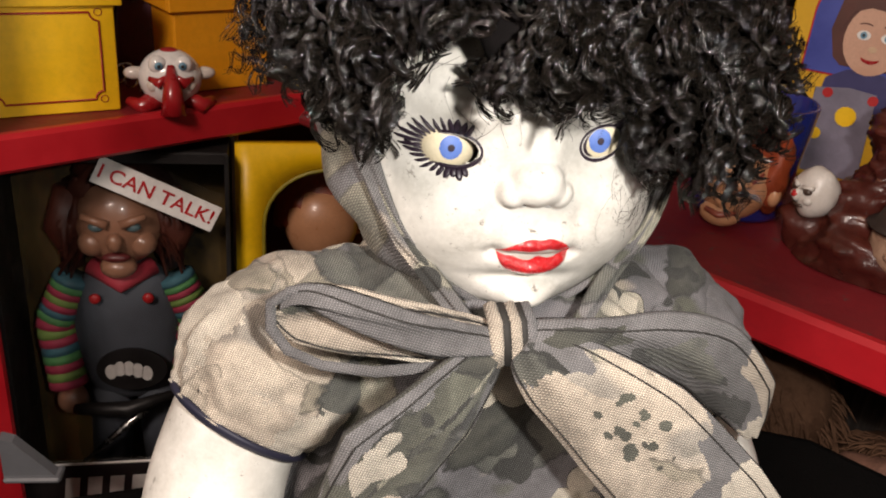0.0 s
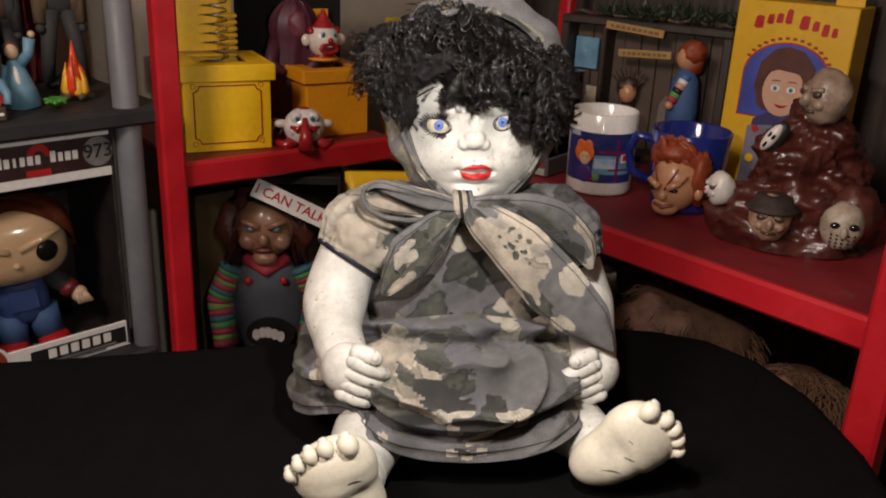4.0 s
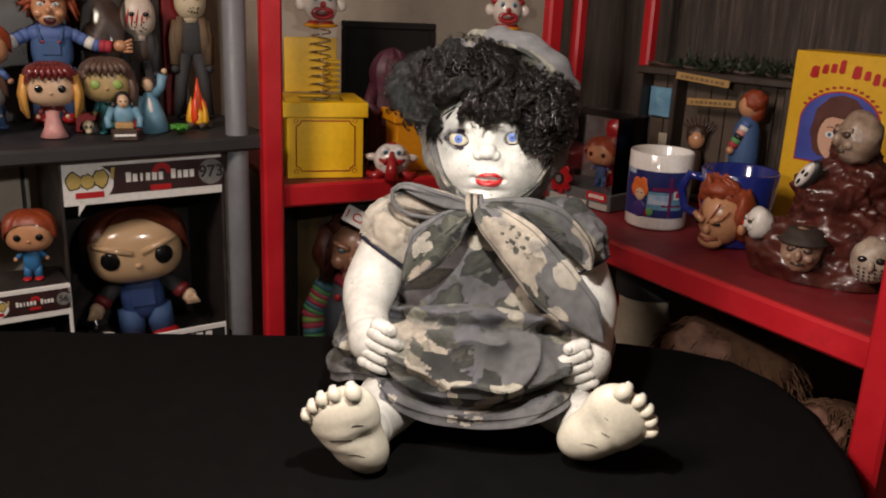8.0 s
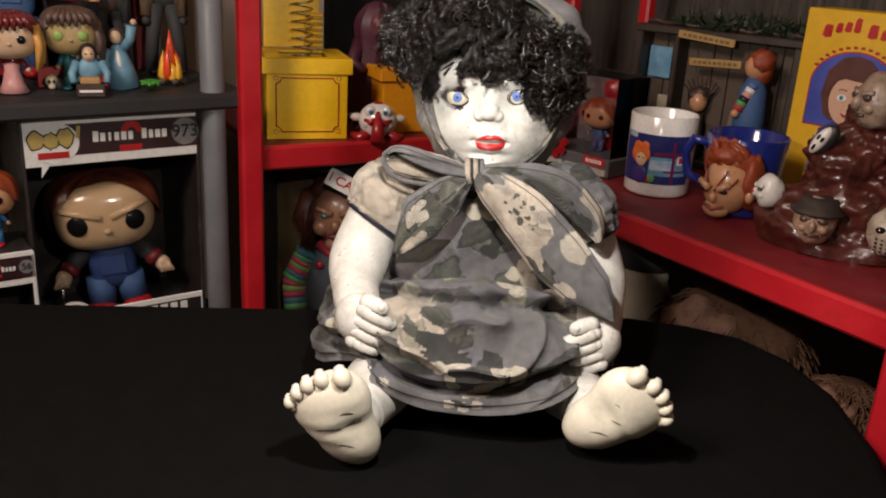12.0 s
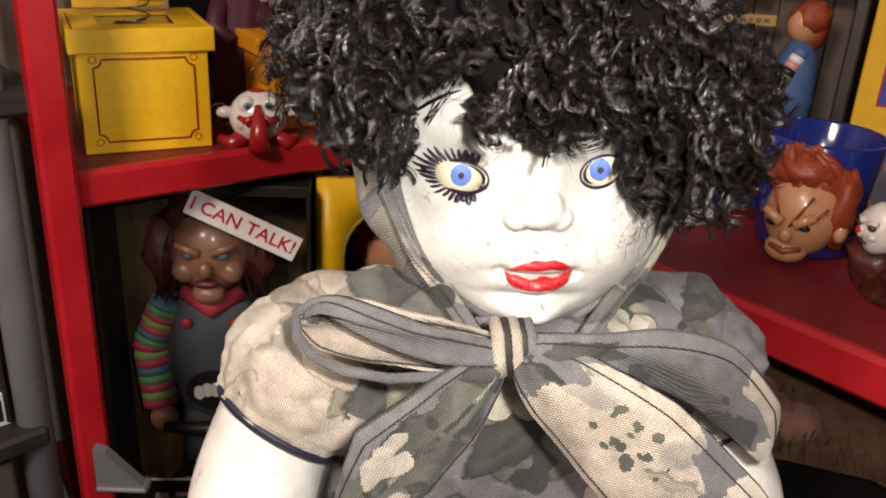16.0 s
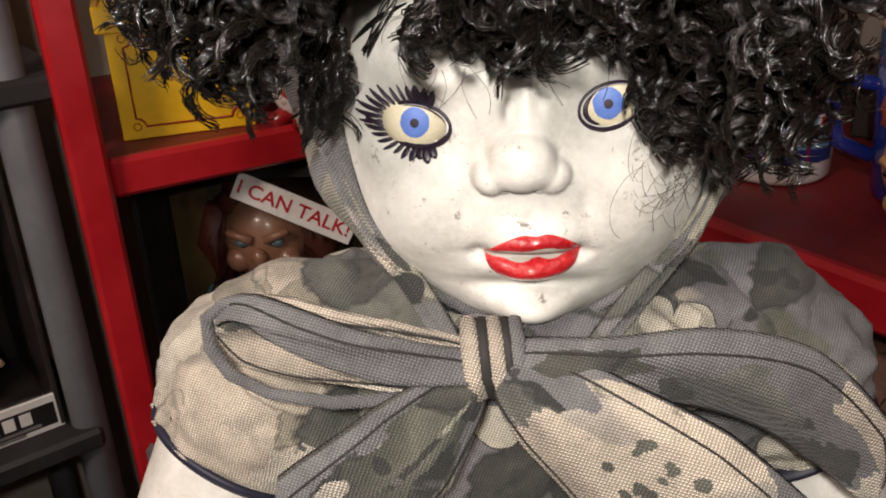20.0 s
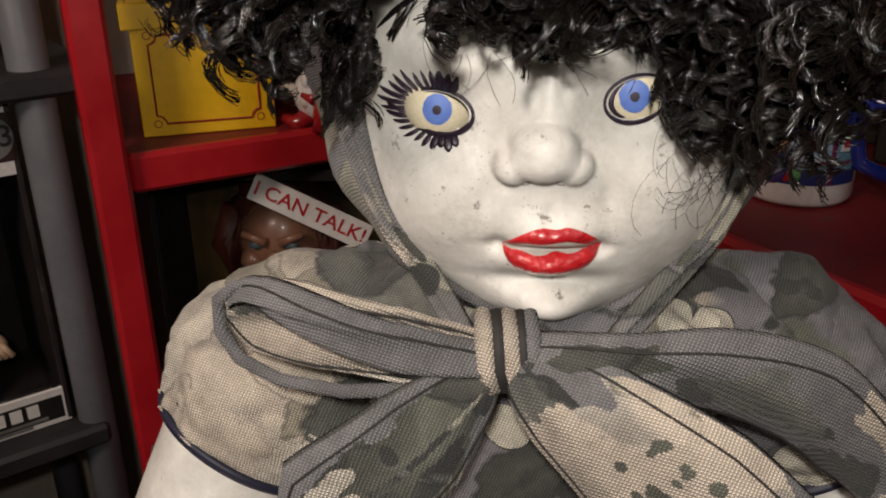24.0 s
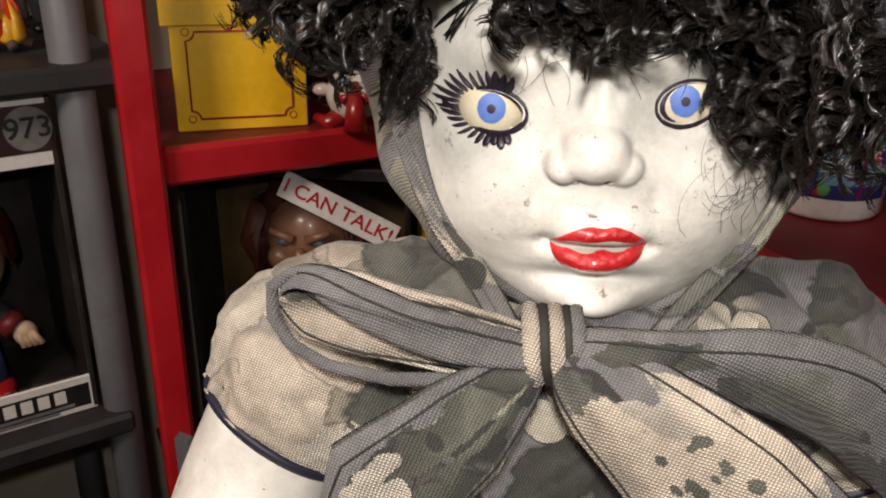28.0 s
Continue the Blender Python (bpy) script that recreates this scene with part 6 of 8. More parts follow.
for k in range(12):
    a = k * 0.52
    s.tube([(0, 0, 0.004), (0.008 * math.cos(a), 0.008 * math.sin(a), 0.012), (0.014 * math.cos(a), 0.014 * math.sin(a), 0.009 + 0.004 * (k % 2))], [0.004, 0.004, 0.0015], LEAF_GREEN, 8)
tagged(s.make("green_ornament", at=pose(-0.540, 0.574, RS)), "small bright green plastic ornament", "ornament")
s = Shape()
s.ball((0, 0, 0.012), (0.008, 0.008, 0.0085), BONE, 16, 12)
s.ball((0, -0.004, 0.005), (0.005, 0.005, 0.004), BONE, 12, 8)
for sx in (-1, 1):
    s.ball((sx * 0.003, -0.0072, 0.012), (0.0022, 0.0015, 0.0024), INK, 8, 6)
s.ball((0.008, 0.008, 0.008), (0.018, 0.014, 0.010), CHARCOAL, 16, 10, lump=0.3, lumps=80)
tagged(s.make("skull_ornament", at=pose(-0.648, 0.506, RS - 0.0005, 0, 0, 40)), "tiny bone-coloured skull on a dark rock", "ornament")
# brown wig head under a clear dome
dome = thing("display_dome", -0.735, 0.665, RS, 40, "clear plastic dome over a brown head shape", "display case")
s = Shape()
s.ball((0, 0, 0.12), (0.046, 0.048, 0.070), DARK_BROWN, 24, 18, lump=0.2, lumps=40)
s.tube([(0, 0, 0.0), (0, 0, 0.07)], [0.04, 0.03], DARK_BROWN, 16)
s.make("head_shape", dome)
s = Shape()
s.lathe([(0.068, 0.001), (0.068, 0.13), (0.060, 0.175), (0.040, 0.205), (0.001, 0.215)], CLEAR)
s.make("dome", dome)
s = Shape()
s.box((0, 0, 0.014), (0.10, 0.012, 0.028), CARD_RED, 0.001)
tagged(s.make("dark_red_plaque", at=pose(-0.640, 0.545, RS, 0, 0, 45)), "small dark red block lettered along its face", "plaque")


# dark cartons standing behind the figurines
def rack_place(u, v):
    """A spot on the rack: u along its front edge from the near pole, v back from it."""
    c, n = math.cos(radians(RT)), math.sin(radians(RT))
    return RO.x + c * u - n * v, RO.y + n * u + c * v


DARK_PRINT = surf("dark_brown_print", (0.030, 0.019, 0.015), (0.012, 0.009, 0.008), 14, 0.35, coat=0.3, spot=((0.10, 0.035, 0.022), 22, 0.62))
for u, w, h, mat, name, label in ((-0.385, 0.180, 0.300, DARK_PRINT, "dark_carton", "dark brown printed carton standing behind the figurines"), (-0.200, 0.140, 0.310, DARK_PRINT, "dark_carton", "dark brown printed carton standing behind the figurines"),
                                  (-0.056, 0.034, 0.290, surf("dull_red_print", (0.20, 0.012, 0.014), (0.10, 0.008, 0.010), 20, 0.45), "red_carton", "narrow dull red carton at the rack's pole")):
    x, y = rack_place(u, 0.222)
    s = Shape()
    s.box((w / 2, 0.016, h / 2), (w, 0.032, h), mat, 0.0015)
    tagged(s.make(name, at=pose(x, y, RS, 0, 0, RT)), label, "box")


# ---- window boxes ----
def window_box(name, x, y, z, turn, w, d, h, head, foot, shell, label, edge=WHITE, back=None):
    """A carton with a clear front window between a header and a footer."""
    b = thing(name, x, y, z, turn, label, "toy box")
    s = Shape()
    s.box((w / 2, d - 0.0015, h / 2), (w, 0.003, h), back or shell, 0.001)
    s.make("back_panel", b)
    for sx in (0.0015, w - 0.0015):
        s = Shape()
        s.box((sx, d / 2, h / 2), (0.003, d - 0.006, h - 0.004), shell, 0.001)
        side = s.make("side_panel", b)
        s = Shape()
        s.box((sx, 0.0005, h / 2), (0.005, 0.003, h - 0.004), edge, 0.0008)
        s.make("edge_strip", side)
    for zz in (0.0015, h - 0.0015):
        s = Shape()
        s.box((w / 2, d / 2, zz), (w, d - 0.004, 0.003), shell, 0.001)
        s.make("end_panel", b)
    hd = None
    if head:
        s = Shape()
        s.box((w / 2, 0.001, h - head / 2), (w, 0.003, head), shell if head < 0.02 else WHITE, 0.0008)
        hd = s.make("header", b)
    ft = None
    if foot:
        s = Shape()
        s.box((w / 2, 0.001, foot / 2), (w, 0.003, foot), WHITE, 0.0008)
        ft = s.make("footer", b)
    s = Shape()
    s.box((w / 2, 0.0035, (h - head + foot) / 2), (w - 0.006, 0.0006, h - head - foot), CLEAR, 0.0001)
    pane = s.make("window", b, "clear plastic window")
    pane.visible_shadow = False
    return b, hd, ft


def front_text(text, size, mat, parent, x, z, y=-0.0010, lean=0.0, name="lettering"):
    return lettering(text, size, mat, parent, pose(x, y, z, 90, 0, 0) @ pose(0, 0, 0, 0, 0, lean), name)


def bubble(s, x, z, k):
    """A jagged gold burst over a white speech bubble with a red pill: the maker's mark as plain shapes."""
    s.plate(arc(x, z, 0.031 * k, 0.026 * k, 0, 360, 28)[:-1], -0.0011, -0.0005, WHITE)
    s.plate([(x - 0.014 * k, z - 0.021 * k), (x - 0.004 * k, z - 0.025 * k), (x - 0.016 * k, z - 0.042 * k)], -0.0011, -0.0005, WHITE)
    gold = surf("gold_print", (0.50, 0.36, 0.10), None, 60, 0.5)
    for mat, g, y in ((INK, 1.0, -0.0014), (gold, 0.84, -0.0018)):
        for dx, dz, w, h, tip in ((-0.019, 0.004, 0.0105, 0.0125, 3), (-0.002, 0.003, 0.0100, 0.0105, 8), (0.015, 0.006, 0.0105, 0.0130, 5)):
            ring = [(x + (dx + w * g * (1 + 0.10 * math.sin(tip * a)) * math.cos(a)) * k, z + (dz + h * g * (1 + 0.14 * math.cos(tip * a + 1)) * math.sin(a)) * k) for a in [2 * math.pi * i / 26 for i in range(26)]]
            s.plate(ring, y - 0.0002 * (dx > 0) + 0.0001 * (dx < -0.01), y + 0.0006, mat)
    bar(x + 0.029 * k, z + 0.012 * k, 0.0045 * k, 0.015 * k, -0.0011, gold, s, 0.002 * k)
    bar(x, z - 0.015 * k, 0.036 * k, 0.008 * k, -0.0011, CARD_RED, s)


def title_band(b, hd, w, h, head, number, k):
    s = Shape()
    bar(w * 0.56, h - head * 0.47, w * 0.88, head * 0.66, -0.0005, surf("dark_band", (0.030, 0.008, 0.008), None, 40, 0.5), s, 0, 0.0005)
    s.make("title_band", hd)
    s = Shape()
    bubble(s, w * 0.165, h - head * 0.52, k)
    s.make("emblem", hd)
    s = Shape()
    cx, cz = w * 0.60, h - head * 0.46
    s.plate(arc(cx, cz + 0.006 * k, 0.013 * k, 0.012 * k, -20, 200, 14) + arc(cx, cz + 0.004 * k, 0.006 * k, 0.006 * k, 180, 0, 8), -0.0014, -0.0010, CARD_RED)
    bar(cx - 0.002 * k, cz - 0.016 * k, 0.028 * k, 0.008 * k, -0.0010, CARD_RED, s)
    s.make("red_mark", hd)
    s = Shape()
    for i in range(11):
        if i == 6:
            continue
        hh = 0.0105 * k * (1.25 if i in (0, 7) else 1.0)
        bar(w * 0.395 + i * 0.0086 * k, cz + (hh - 0.0105 * k) / 2, (0.0066, 0.0060, 0.0030, 0.0056, 0.0064, 0.0056, 0, 0.0062, 0.0052, 0.0066, 0.0062)[i] * k, hh, -0.0015, WHITE, s)
    s.make("title_print", hd)
    s = Shape()
    s.plate(arc(w * 0.915, cz, 0.018 * k, 0.018 * k, 0, 360, 28)[:-1], -0.0014, -0.0010, GREY_PRINT)
    s.make("number_disc", hd)
    front_text(number, 0.024 * k, INK, hd, w * 0.915, cz, -0.0016)


CLOWN_RED_DIM = surf("cuff_red", (0.16, 0.012, 0.014), None, 60, 0.5)
PRINT_DARK = surf("dark_box_print", (0.030, 0.022, 0.020), (0.012, 0.010, 0.010), 18, 0.45, spot=((0.09, 0.07, 0.055), 25, 0.62))
BO = RO + Vector((math.cos(radians(RT)), math.sin(radians(RT)), 0)) * -0.275 + Vector((-math.sin(radians(RT)), math.cos(radians(RT)), 0)) * 0.010
big, hd, ft = window_box("window_box", BO.x, BO.y, -0.1565, RT, 0.236, 0.17, 0.316, 0.064, 0.038, PRINT_DARK, "large dark window box with white header, holding a big-headed figure", PRINT_DARK)
title_band(big, hd, 0.236, 0.316, 0.064, "973", 1.08)
s = Shape()
bar(0.165, 0.018, 0.13, 0.024, -0.0005, INK, s, 0, 0.0005)
s.make("footer_band", ft)
s = Shape()
for k in range(6):
    bar(0.128 + k * 0.0150, 0.021, 0.0105, 0.013, -0.0010, WHITE, s)
bar(0.165, 0.0095, 0.10, 0.003, -0.0010, GREY_PRINT, s)
bar(0.170, 0.0045, 0.06, 0.0025, -0.0010, GREY_PRINT, s)
s.make("footer_print", ft)
s = Shape()
s.plate(arc(0.045, 0.026, 0.030, 0.030, 0, 360, 28)[:-1], -0.0012, -0.0005, WHITE)
s.plate(arc(0.045, 0.026, 0.026, 0.026, 0, 360, 28)[:-1], -0.0018, -0.0011, GINGER)
s.make("round_badge", ft)
for k in range(2):
    s = Shape()
    s.tube([(0.235, 0.02 + 0.01 * k, 0.05 + 0.1 * k), (0.2355, 0.06, 0.06 + 0.1 * k)], 0.0006, GREY_PRINT, 5)
    s.make("crease", big)
# figure in the box: flat-browed big head, overalls
s = Shape()
VINYL = surf("glossy_vinyl_skin", (0.56, 0.38, 0.22), (0.50, 0.32, 0.18), 30, 0.18, coat=0.7)
DENIM_TOY = surf("toy_denim", (0.030, 0.062, 0.19), (0.022, 0.045, 0.14), 60, 0.6)
rig(s, (0, 0, 0.176), 0.071, VINYL, surf("dark_ginger", (0.10, 0.022, 0.010), None, 60, 0.4), er=0.23, squash=(1.12, 0.9, 0.86), crop=0.26, apart=0.62)
for sx in (-1, 1):
    s.tube([(sx * 0.066, -0.050, 0.197), (sx * 0.040, -0.060, 0.191), (sx * 0.007, -0.064, 0.180)], [0.004, 0.0060, 0.0050], VINYL, 10)
s.ball((0, 0, 0.085), (0.038, 0.027, 0.045), DENIM_TOY, 22, 16, e=0.8)
s.box((0, -0.0265, 0.088), (0.040, 0.004, 0.034), DENIM_TOY, 0.001)
s.ball((0, 0, 0.118), (0.036, 0.026, 0.014), surf("jumper_dim", (0.03, 0.05, 0.045), (0.05, 0.02, 0.02), 30, 0.7), 20, 12)
for sx in (-1, 1):
    s.tube([(sx * 0.022, 0, 0.062), (sx * 0.026, 0, 0.012)], [0.024, 0.022], DENIM, 16)
    s.ball((sx * 0.030, -0.012, 0.010), (0.024, 0.032, 0.012), CARD_RED, 16, 8)
    s.ball((sx * 0.030, -0.028, 0.008), (0.020, 0.018, 0.009), WHITE, 14, 8)
    s.tube([(sx * 0.038, 0, 0.112), (sx * 0.058, -0.006, 0.094), (sx * 0.070, -0.014, 0.082)], [0.016, 0.015, 0.013], CHARCOAL, 12)
    s.tube([(sx * 0.062, -0.009, 0.090), (sx * 0.071, -0.015, 0.081)], 0.0155, CLOWN_RED_DIM, 12)
    s.ball((sx * 0.078, -0.018, 0.074), (0.013, 0.011, 0.014), SKIN_PALE, 14, 10)
    for k in range(4):
        s.tube([(sx * 0.078 + sx * (k - 1.5) * 0.004, -0.024, 0.078), (sx * 0.084 + sx * (k - 1.5) * 0.006, -0.028, 0.062)], 0.0038, SKIN_PALE, 8)
s.tube([(-0.082, -0.024, 0.066), (-0.088, -0.026, 0.020)], [0.005, 0.001], CHROME, 8)
fx = BO + Vector((math.cos(radians(RT)), math.sin(radians(RT)), 0)) * 0.130 + Vector((-math.sin(radians(RT)), math.cos(radians(RT)), 0)) * 0.075
tagged(s.make("boxed_figure", at=pose(fx.x, fx.y, -0.1535, 0, -5, RT - 12) @ Matrix.Scale(0.90, 4)), "big-headed figure in blue overalls inside the window box", "figurine")
SO = BO + Vector((math.cos(radians(RT)), math.sin(radians(RT)), 0)) * -0.118 + Vector((-math.sin(radians(RT)), math.cos(radians(RT)), 0)) * -0.028
small, hd, ft = window_box("window_box", SO.x, SO.y, -0.1565, RT, 0.115, 0.09, 0.150, 0.046, 0.02, PRINT_DARK, "small window box with white header and a figure on top")
title_band(small, hd, 0.115, 0.150, 0.046, "56", 0.52)
fx = SO + Vector((math.cos(radians(RT)), math.sin(radians(RT)), 0)) * 0.066 + Vector((-math.sin(radians(RT)), math.cos(radians(RT)), 0)) * 0.040
chibi("toy_figurine", fx.x + 0.006, fx.y + 0.008, -0.0063, RT - 14, 0.100, SKIN, GINGER, surf("toy_blue", (0.03, 0.16, 0.36), None, 60, 0.5), surf("toy_blue", (0.03, 0.16, 0.36), None, 60, 0.5), "small ginger-haired figurine in overalls standing on a box", er=0.17, arms=0.25, stripes=False, shoes=CARD_RED)
# added beige panel that stands in for the pale surface behind the boxes
s = Shape()
s.box((0, 0, 0.10), (0.09, 0.004, 0.30), BEIGE, 0.002)
s.box((0.0, -0.005, 0.10), (0.005, 0.006, 0.30), CHARCOAL, 0.001)
bk = BO + Vector((-math.sin(radians(RT)), math.cos(radians(RT)), 0)) * 0.18 + Vector((math.cos(radians(RT)), math.sin(radians(RT)), 0)) * -0.02
tagged(s.make("beige_panel", at=pose(bk.x, bk.y, -0.106, 0, 0, RT)), "upright beige panel added behind the boxes", "folder")

# ginger hair darkened in its colour, for the shade inside the black box
SHADED_GINGER = surf("ginger_hair_in_shade", (0.085, 0.020, 0.010), (0.05, 0.012, 0.008), 60, 0.5, bump=0.5, bscale=240)
SLEEVE_TEAL = surf("sleeve_teal", (0.050, 0.150, 0.190), None, 60, 0.7)
SLEEVE_PINK = surf("sleeve_pink", (0.42, 0.040, 0.085), None, 60, 0.7)
SLEEVE_LIME = surf("sleeve_lime", (0.22, 0.34, 0.08), None, 60, 0.7)
# toy skin with the same box shade put into its colour
SHADED_SKIN = surf("toy_skin_in_shade", (0.31, 0.152, 0.092), (0.23, 0.11, 0.066), 40, 0.35, coat=0.3)
# black window box with a toy that talks, under the red shelf
talk, hd, ft = window_box("window_box", -0.468, 0.748, -0.4195, 14, 0.240, 0.10, 0.478, 0.012, 0.09, INK, "tall black window box with a striped-sleeved toy inside", INK, surf("talk_backing", (0.100, 0.062, 0.016), (0.018, 0.014, 0.010), 14, 0.5))
s = Shape()
HX, HZ = 0.125, 0.400
GROW = Matrix.Translation((-0.016, 0.0, -0.056)) @ Matrix.Scale(1.09, 4)
s.ball((HX, 0.055, HZ), (0.044, 0.040, 0.050), SHADED_SKIN, 26, 18)
s.ball((HX, 0.068, HZ + 0.012), (0.056, 0.036, 0.054), SHADED_GINGER, 26, 18, lump=0.25, lumps=60)
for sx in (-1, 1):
    s.tube([(HX + sx * 0.045, 0.060, HZ + 0.03), (HX + sx * 0.056, 0.054, HZ - 0.01), (HX + sx * 0.046, 0.058, HZ - 0.055)], [0.016, 0.018, 0.008], SHADED_GINGER, 10)
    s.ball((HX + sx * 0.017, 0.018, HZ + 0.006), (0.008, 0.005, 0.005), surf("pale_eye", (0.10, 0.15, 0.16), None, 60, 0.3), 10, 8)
    s.tube([(HX + sx * 0.030, 0.017, HZ + 0.018), (HX + sx * 0.006, 0.013, HZ + 0.010)], [0.004, 0.005], SHADED_SKIN, 8)
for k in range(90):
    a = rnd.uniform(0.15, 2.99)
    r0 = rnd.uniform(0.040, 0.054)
    s.tube([(HX + r0 * math.cos(a), 0.050 + rnd.uniform(-0.012, 0.02), HZ + 0.006 + r0 * 1.02 * math.sin(a)), (HX + 1.12 * r0 * math.cos(a), 0.044 + rnd.uniform(-0.01, 0.02), HZ - 0.008 + r0 * 0.6 * math.sin(a)), (HX + math.copysign(0.052 + rnd.uniform(-0.008, 0.010), math.cos(a)), 0.050 + rnd.uniform(-0.012, 0.016), HZ - rnd.uniform(0.02, 0.062))], [0.0045, 0.0050, 0.0014], SHADED_GINGER, 6)
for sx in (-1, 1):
    s.ball((HX + sx * 0.024, 0.030, HZ - 0.016), (0.014, 0.014, 0.014), SHADED_SKIN, 14, 10)
s.ball((HX, 0.024, HZ - 0.040), (0.018, 0.014, 0.012), SHADED_SKIN, 14, 10)
s.ball((HX, 0.012, HZ - 0.008), (0.008, 0.008, 0.010), SHADED_SKIN, 12, 8)
s.ball((HX, 0.016, HZ - 0.026), (0.014, 0.006, 0.005), surf("dark_mouth", (0.12, 0.02, 0.02), None, 60, 0.4), 12, 8)
s.ball((HX, 0.058, 0.268), (0.056, 0.032, 0.085), surf("grey_denim", (0.075, 0.085, 0.105), None, 60, 0.75, bump=0.3), 24, 16, e=0.8)
s.tube([(HX - 0.03, 0.05, 0.348), (HX, 0.028, 0.338), (HX + 0.03, 0.05, 0.348)], 0.010, STRIPE_A, 10)
for sx in (-1, 1):
    pts = [Vector((HX + sx * 0.050, 0.055, 0.335)), Vector((HX + sx * 0.072, 0.048, 0.285)), Vector((HX + sx * 0.062, 0.034, 0.215))]
    for k in range(15):
        f, g = k / 15 * 2, (k + 1) / 15 * 2
        at = lambda v: pts[0].lerp(pts[1], v) if v <= 1 else pts[1].lerp(pts[2], v - 1)
        s.tube([at(f), at(g)], [0.0185, 0.0205], (SLEEVE_TEAL, STRIPE_B, SLEEVE_PINK, SLEEVE_LIME, SLEEVE_PINK)[k % 5], 14)
    s.ball((HX + sx * 0.058, 0.028, 0.200), 0.016, SHADED_SKIN, 12, 8)
    s.ball((HX + sx * 0.026, 0.026, 0.322), (0.006, 0.004, 0.006), CARD_RED, 10, 8)
    s.tube([(HX + sx * 0.024, 0.058, 0.20), (HX + sx * 0.028, 0.058, 0.10)], 0.022, surf("grey_denim", (0, 0, 0)), 12)
s.tube([(HX + 0.03, 0.016, 0.205), (HX - 0.075, 0.014, 0.100)], [0.006, 0.0015], CHROME, 8)
s.tube([(HX - 0.055, 0.014, 0.196), (HX, 0.012, 0.194), (HX + 0.05, 0.014, 0.212)], [0.006, 0.009, 0.004], INK, 8)
tagged(s.make("boxed_figure", at=pose(-0.468, 0.748, -0.4195, 0, 0, 14) @ GROW), "ginger toy with striped sleeves inside the black box", "figurine")
s = Shape()
s.plate(arc(HX + 0.005, 0.238, 0.036, 0.026, 0, 360, 24)[:-1], 0.0220, 0.0245, INK, at=None)
for k in range(5):
    s.plate(arc(HX - 0.016 + k * 0.009, 0.236 + 0.004 * math.sin(k), 0.006, 0.009, 0, 360, 12)[:-1], 0.0210, 0.0222, WHITE)
tagged(s.make("badge", talk, at=GROW), "black and white badge on the bib")
strip = Shape()
strip.box((0, 0, 0), (0.128, 0.0016, 0.030), WHITE, 0.0005)
st = strip.make("sign_strip", at=pose(-0.300, 0.776, 0.018, 0, 26, 14))
tagged(st, "white card strip with red words on the black box", "sign")
front_text("I CAN TALK!", 0.0215, CARD_RED, st, 0, 0, -0.0012)
s = Shape()
for k in range(6):
    bar(0.05 + k * 0.025, 0.055, 0.016, 0.030, -0.0008, WHITE, s, 0.004)
s.make("title_print", ft)
s = Shape()
bar(0.12, 0.045, 0.236, 0.086, -0.0004, INK, s, 0, 0.0003)
s.make("dark_band", ft)

# yellow carton with an arched opening
arch = thing("arched_carton", -0.236, 0.835, -0.4195, 16, "bright yellow carton with an arched window, a toy inside", "toy box")
s = Shape()
W, H = 0.20, 0.478
hole = [(0.030, 0.10), (0.030, 0.36)] + [(0.100 + 0.070 * math.cos(radians(a)), 0.385 + 0.065 * math.sin(radians(a))) for a in range(180, -1, -12)] + [(0.170, 0.36), (0.170, 0.10)]
outer = [(0, 0), (0, H * 0.8)] + [(W * k / 15, H) for k in range(16)] + [(W, H * 0.8), (W, 0)]
n = len(hole)
rows = []
for yy, pts in ((0.0, outer), (0.0, hole), (0.016, hole), (0.016, outer)):
    rows.append([(x, yy, z) for x, z in (pts if len(pts) == n else [pts[round(k * (len(pts) - 1) / (n - 1))] for k in range(n)])])
s.grid(rows, YELLOW, close_v=True)
s.make("front", arch)
s = Shape()
s.tube([(x, -0.001, z) for x, z in hole], 0.0022, surf("olive_line", (0.30, 0.24, 0.02), None, 40, 0.5), 8)
s.make("window_rim", arch)
for x in (0.002, W - 0.002):
    s = Shape()
    s.box((x, 0.06, H / 2), (0.004, 0.086, H), YELLOW, 0.001)
    s.make("side", arch)
s = Shape()
s.box((W / 2, 0.104, H / 2), (W, 0.004, H), surf("maroon_backing", (0.10, 0.018, 0.016), None, 20, 0.6), 0.001)
s.make("back", arch)
s = Shape()
s.ball((0.10, 0.06, 0.36), (0.044, 0.036, 0.050), SKIN, 22, 16)
s.ball((0.10, 0.072, 0.375), (0.056, 0.034, 0.052), GINGER, 22, 16, lump=0.2, lumps=50)
s.ball((0.10, 0.06, 0.23), (0.055, 0.03, 0.09), DENIM, 20, 14)
s.tube([(0.10, 0.06, 0.002), (0.10, 0.06, 0.16)], 0.03, DENIM, 14)
tagged(s.make("boxed_figure", at=pose(-0.236, 0.835, -0.4195, 0, 0, 16)), "ginger toy inside the yellow carton", "figurine")
# grey cast foot against the red post
s = Shape()
s.plate([(0.0, 0.0), (0.052, 0.0), (0.040, 0.014), (0.012, 0.046), (0.0, 0.050)], -0.006, 0.006, GREY_TUBE)
s.box((0.026, 0, 0.003), (0.052, 0.022, 0.006), GREY_TUBE, 0.002)
tagged(s.make("post_bracket", at=pose(-0.402, 0.612, -0.222, 0, 0, 10)), "grey triangular bracket at the foot of the post", "bracket")


# ---- jack-in-the-box toys on the red shelf ----
CLOWN_WHITE = surf("clown_white", (0.66, 0.60, 0.54), (0.60, 0.53, 0.47), 40, 0.28, coat=0.3)
CLOWN_RED = surf("clown_red", (0.36, 0.012, 0.016), None, 50, 0.3, coat=0.3)


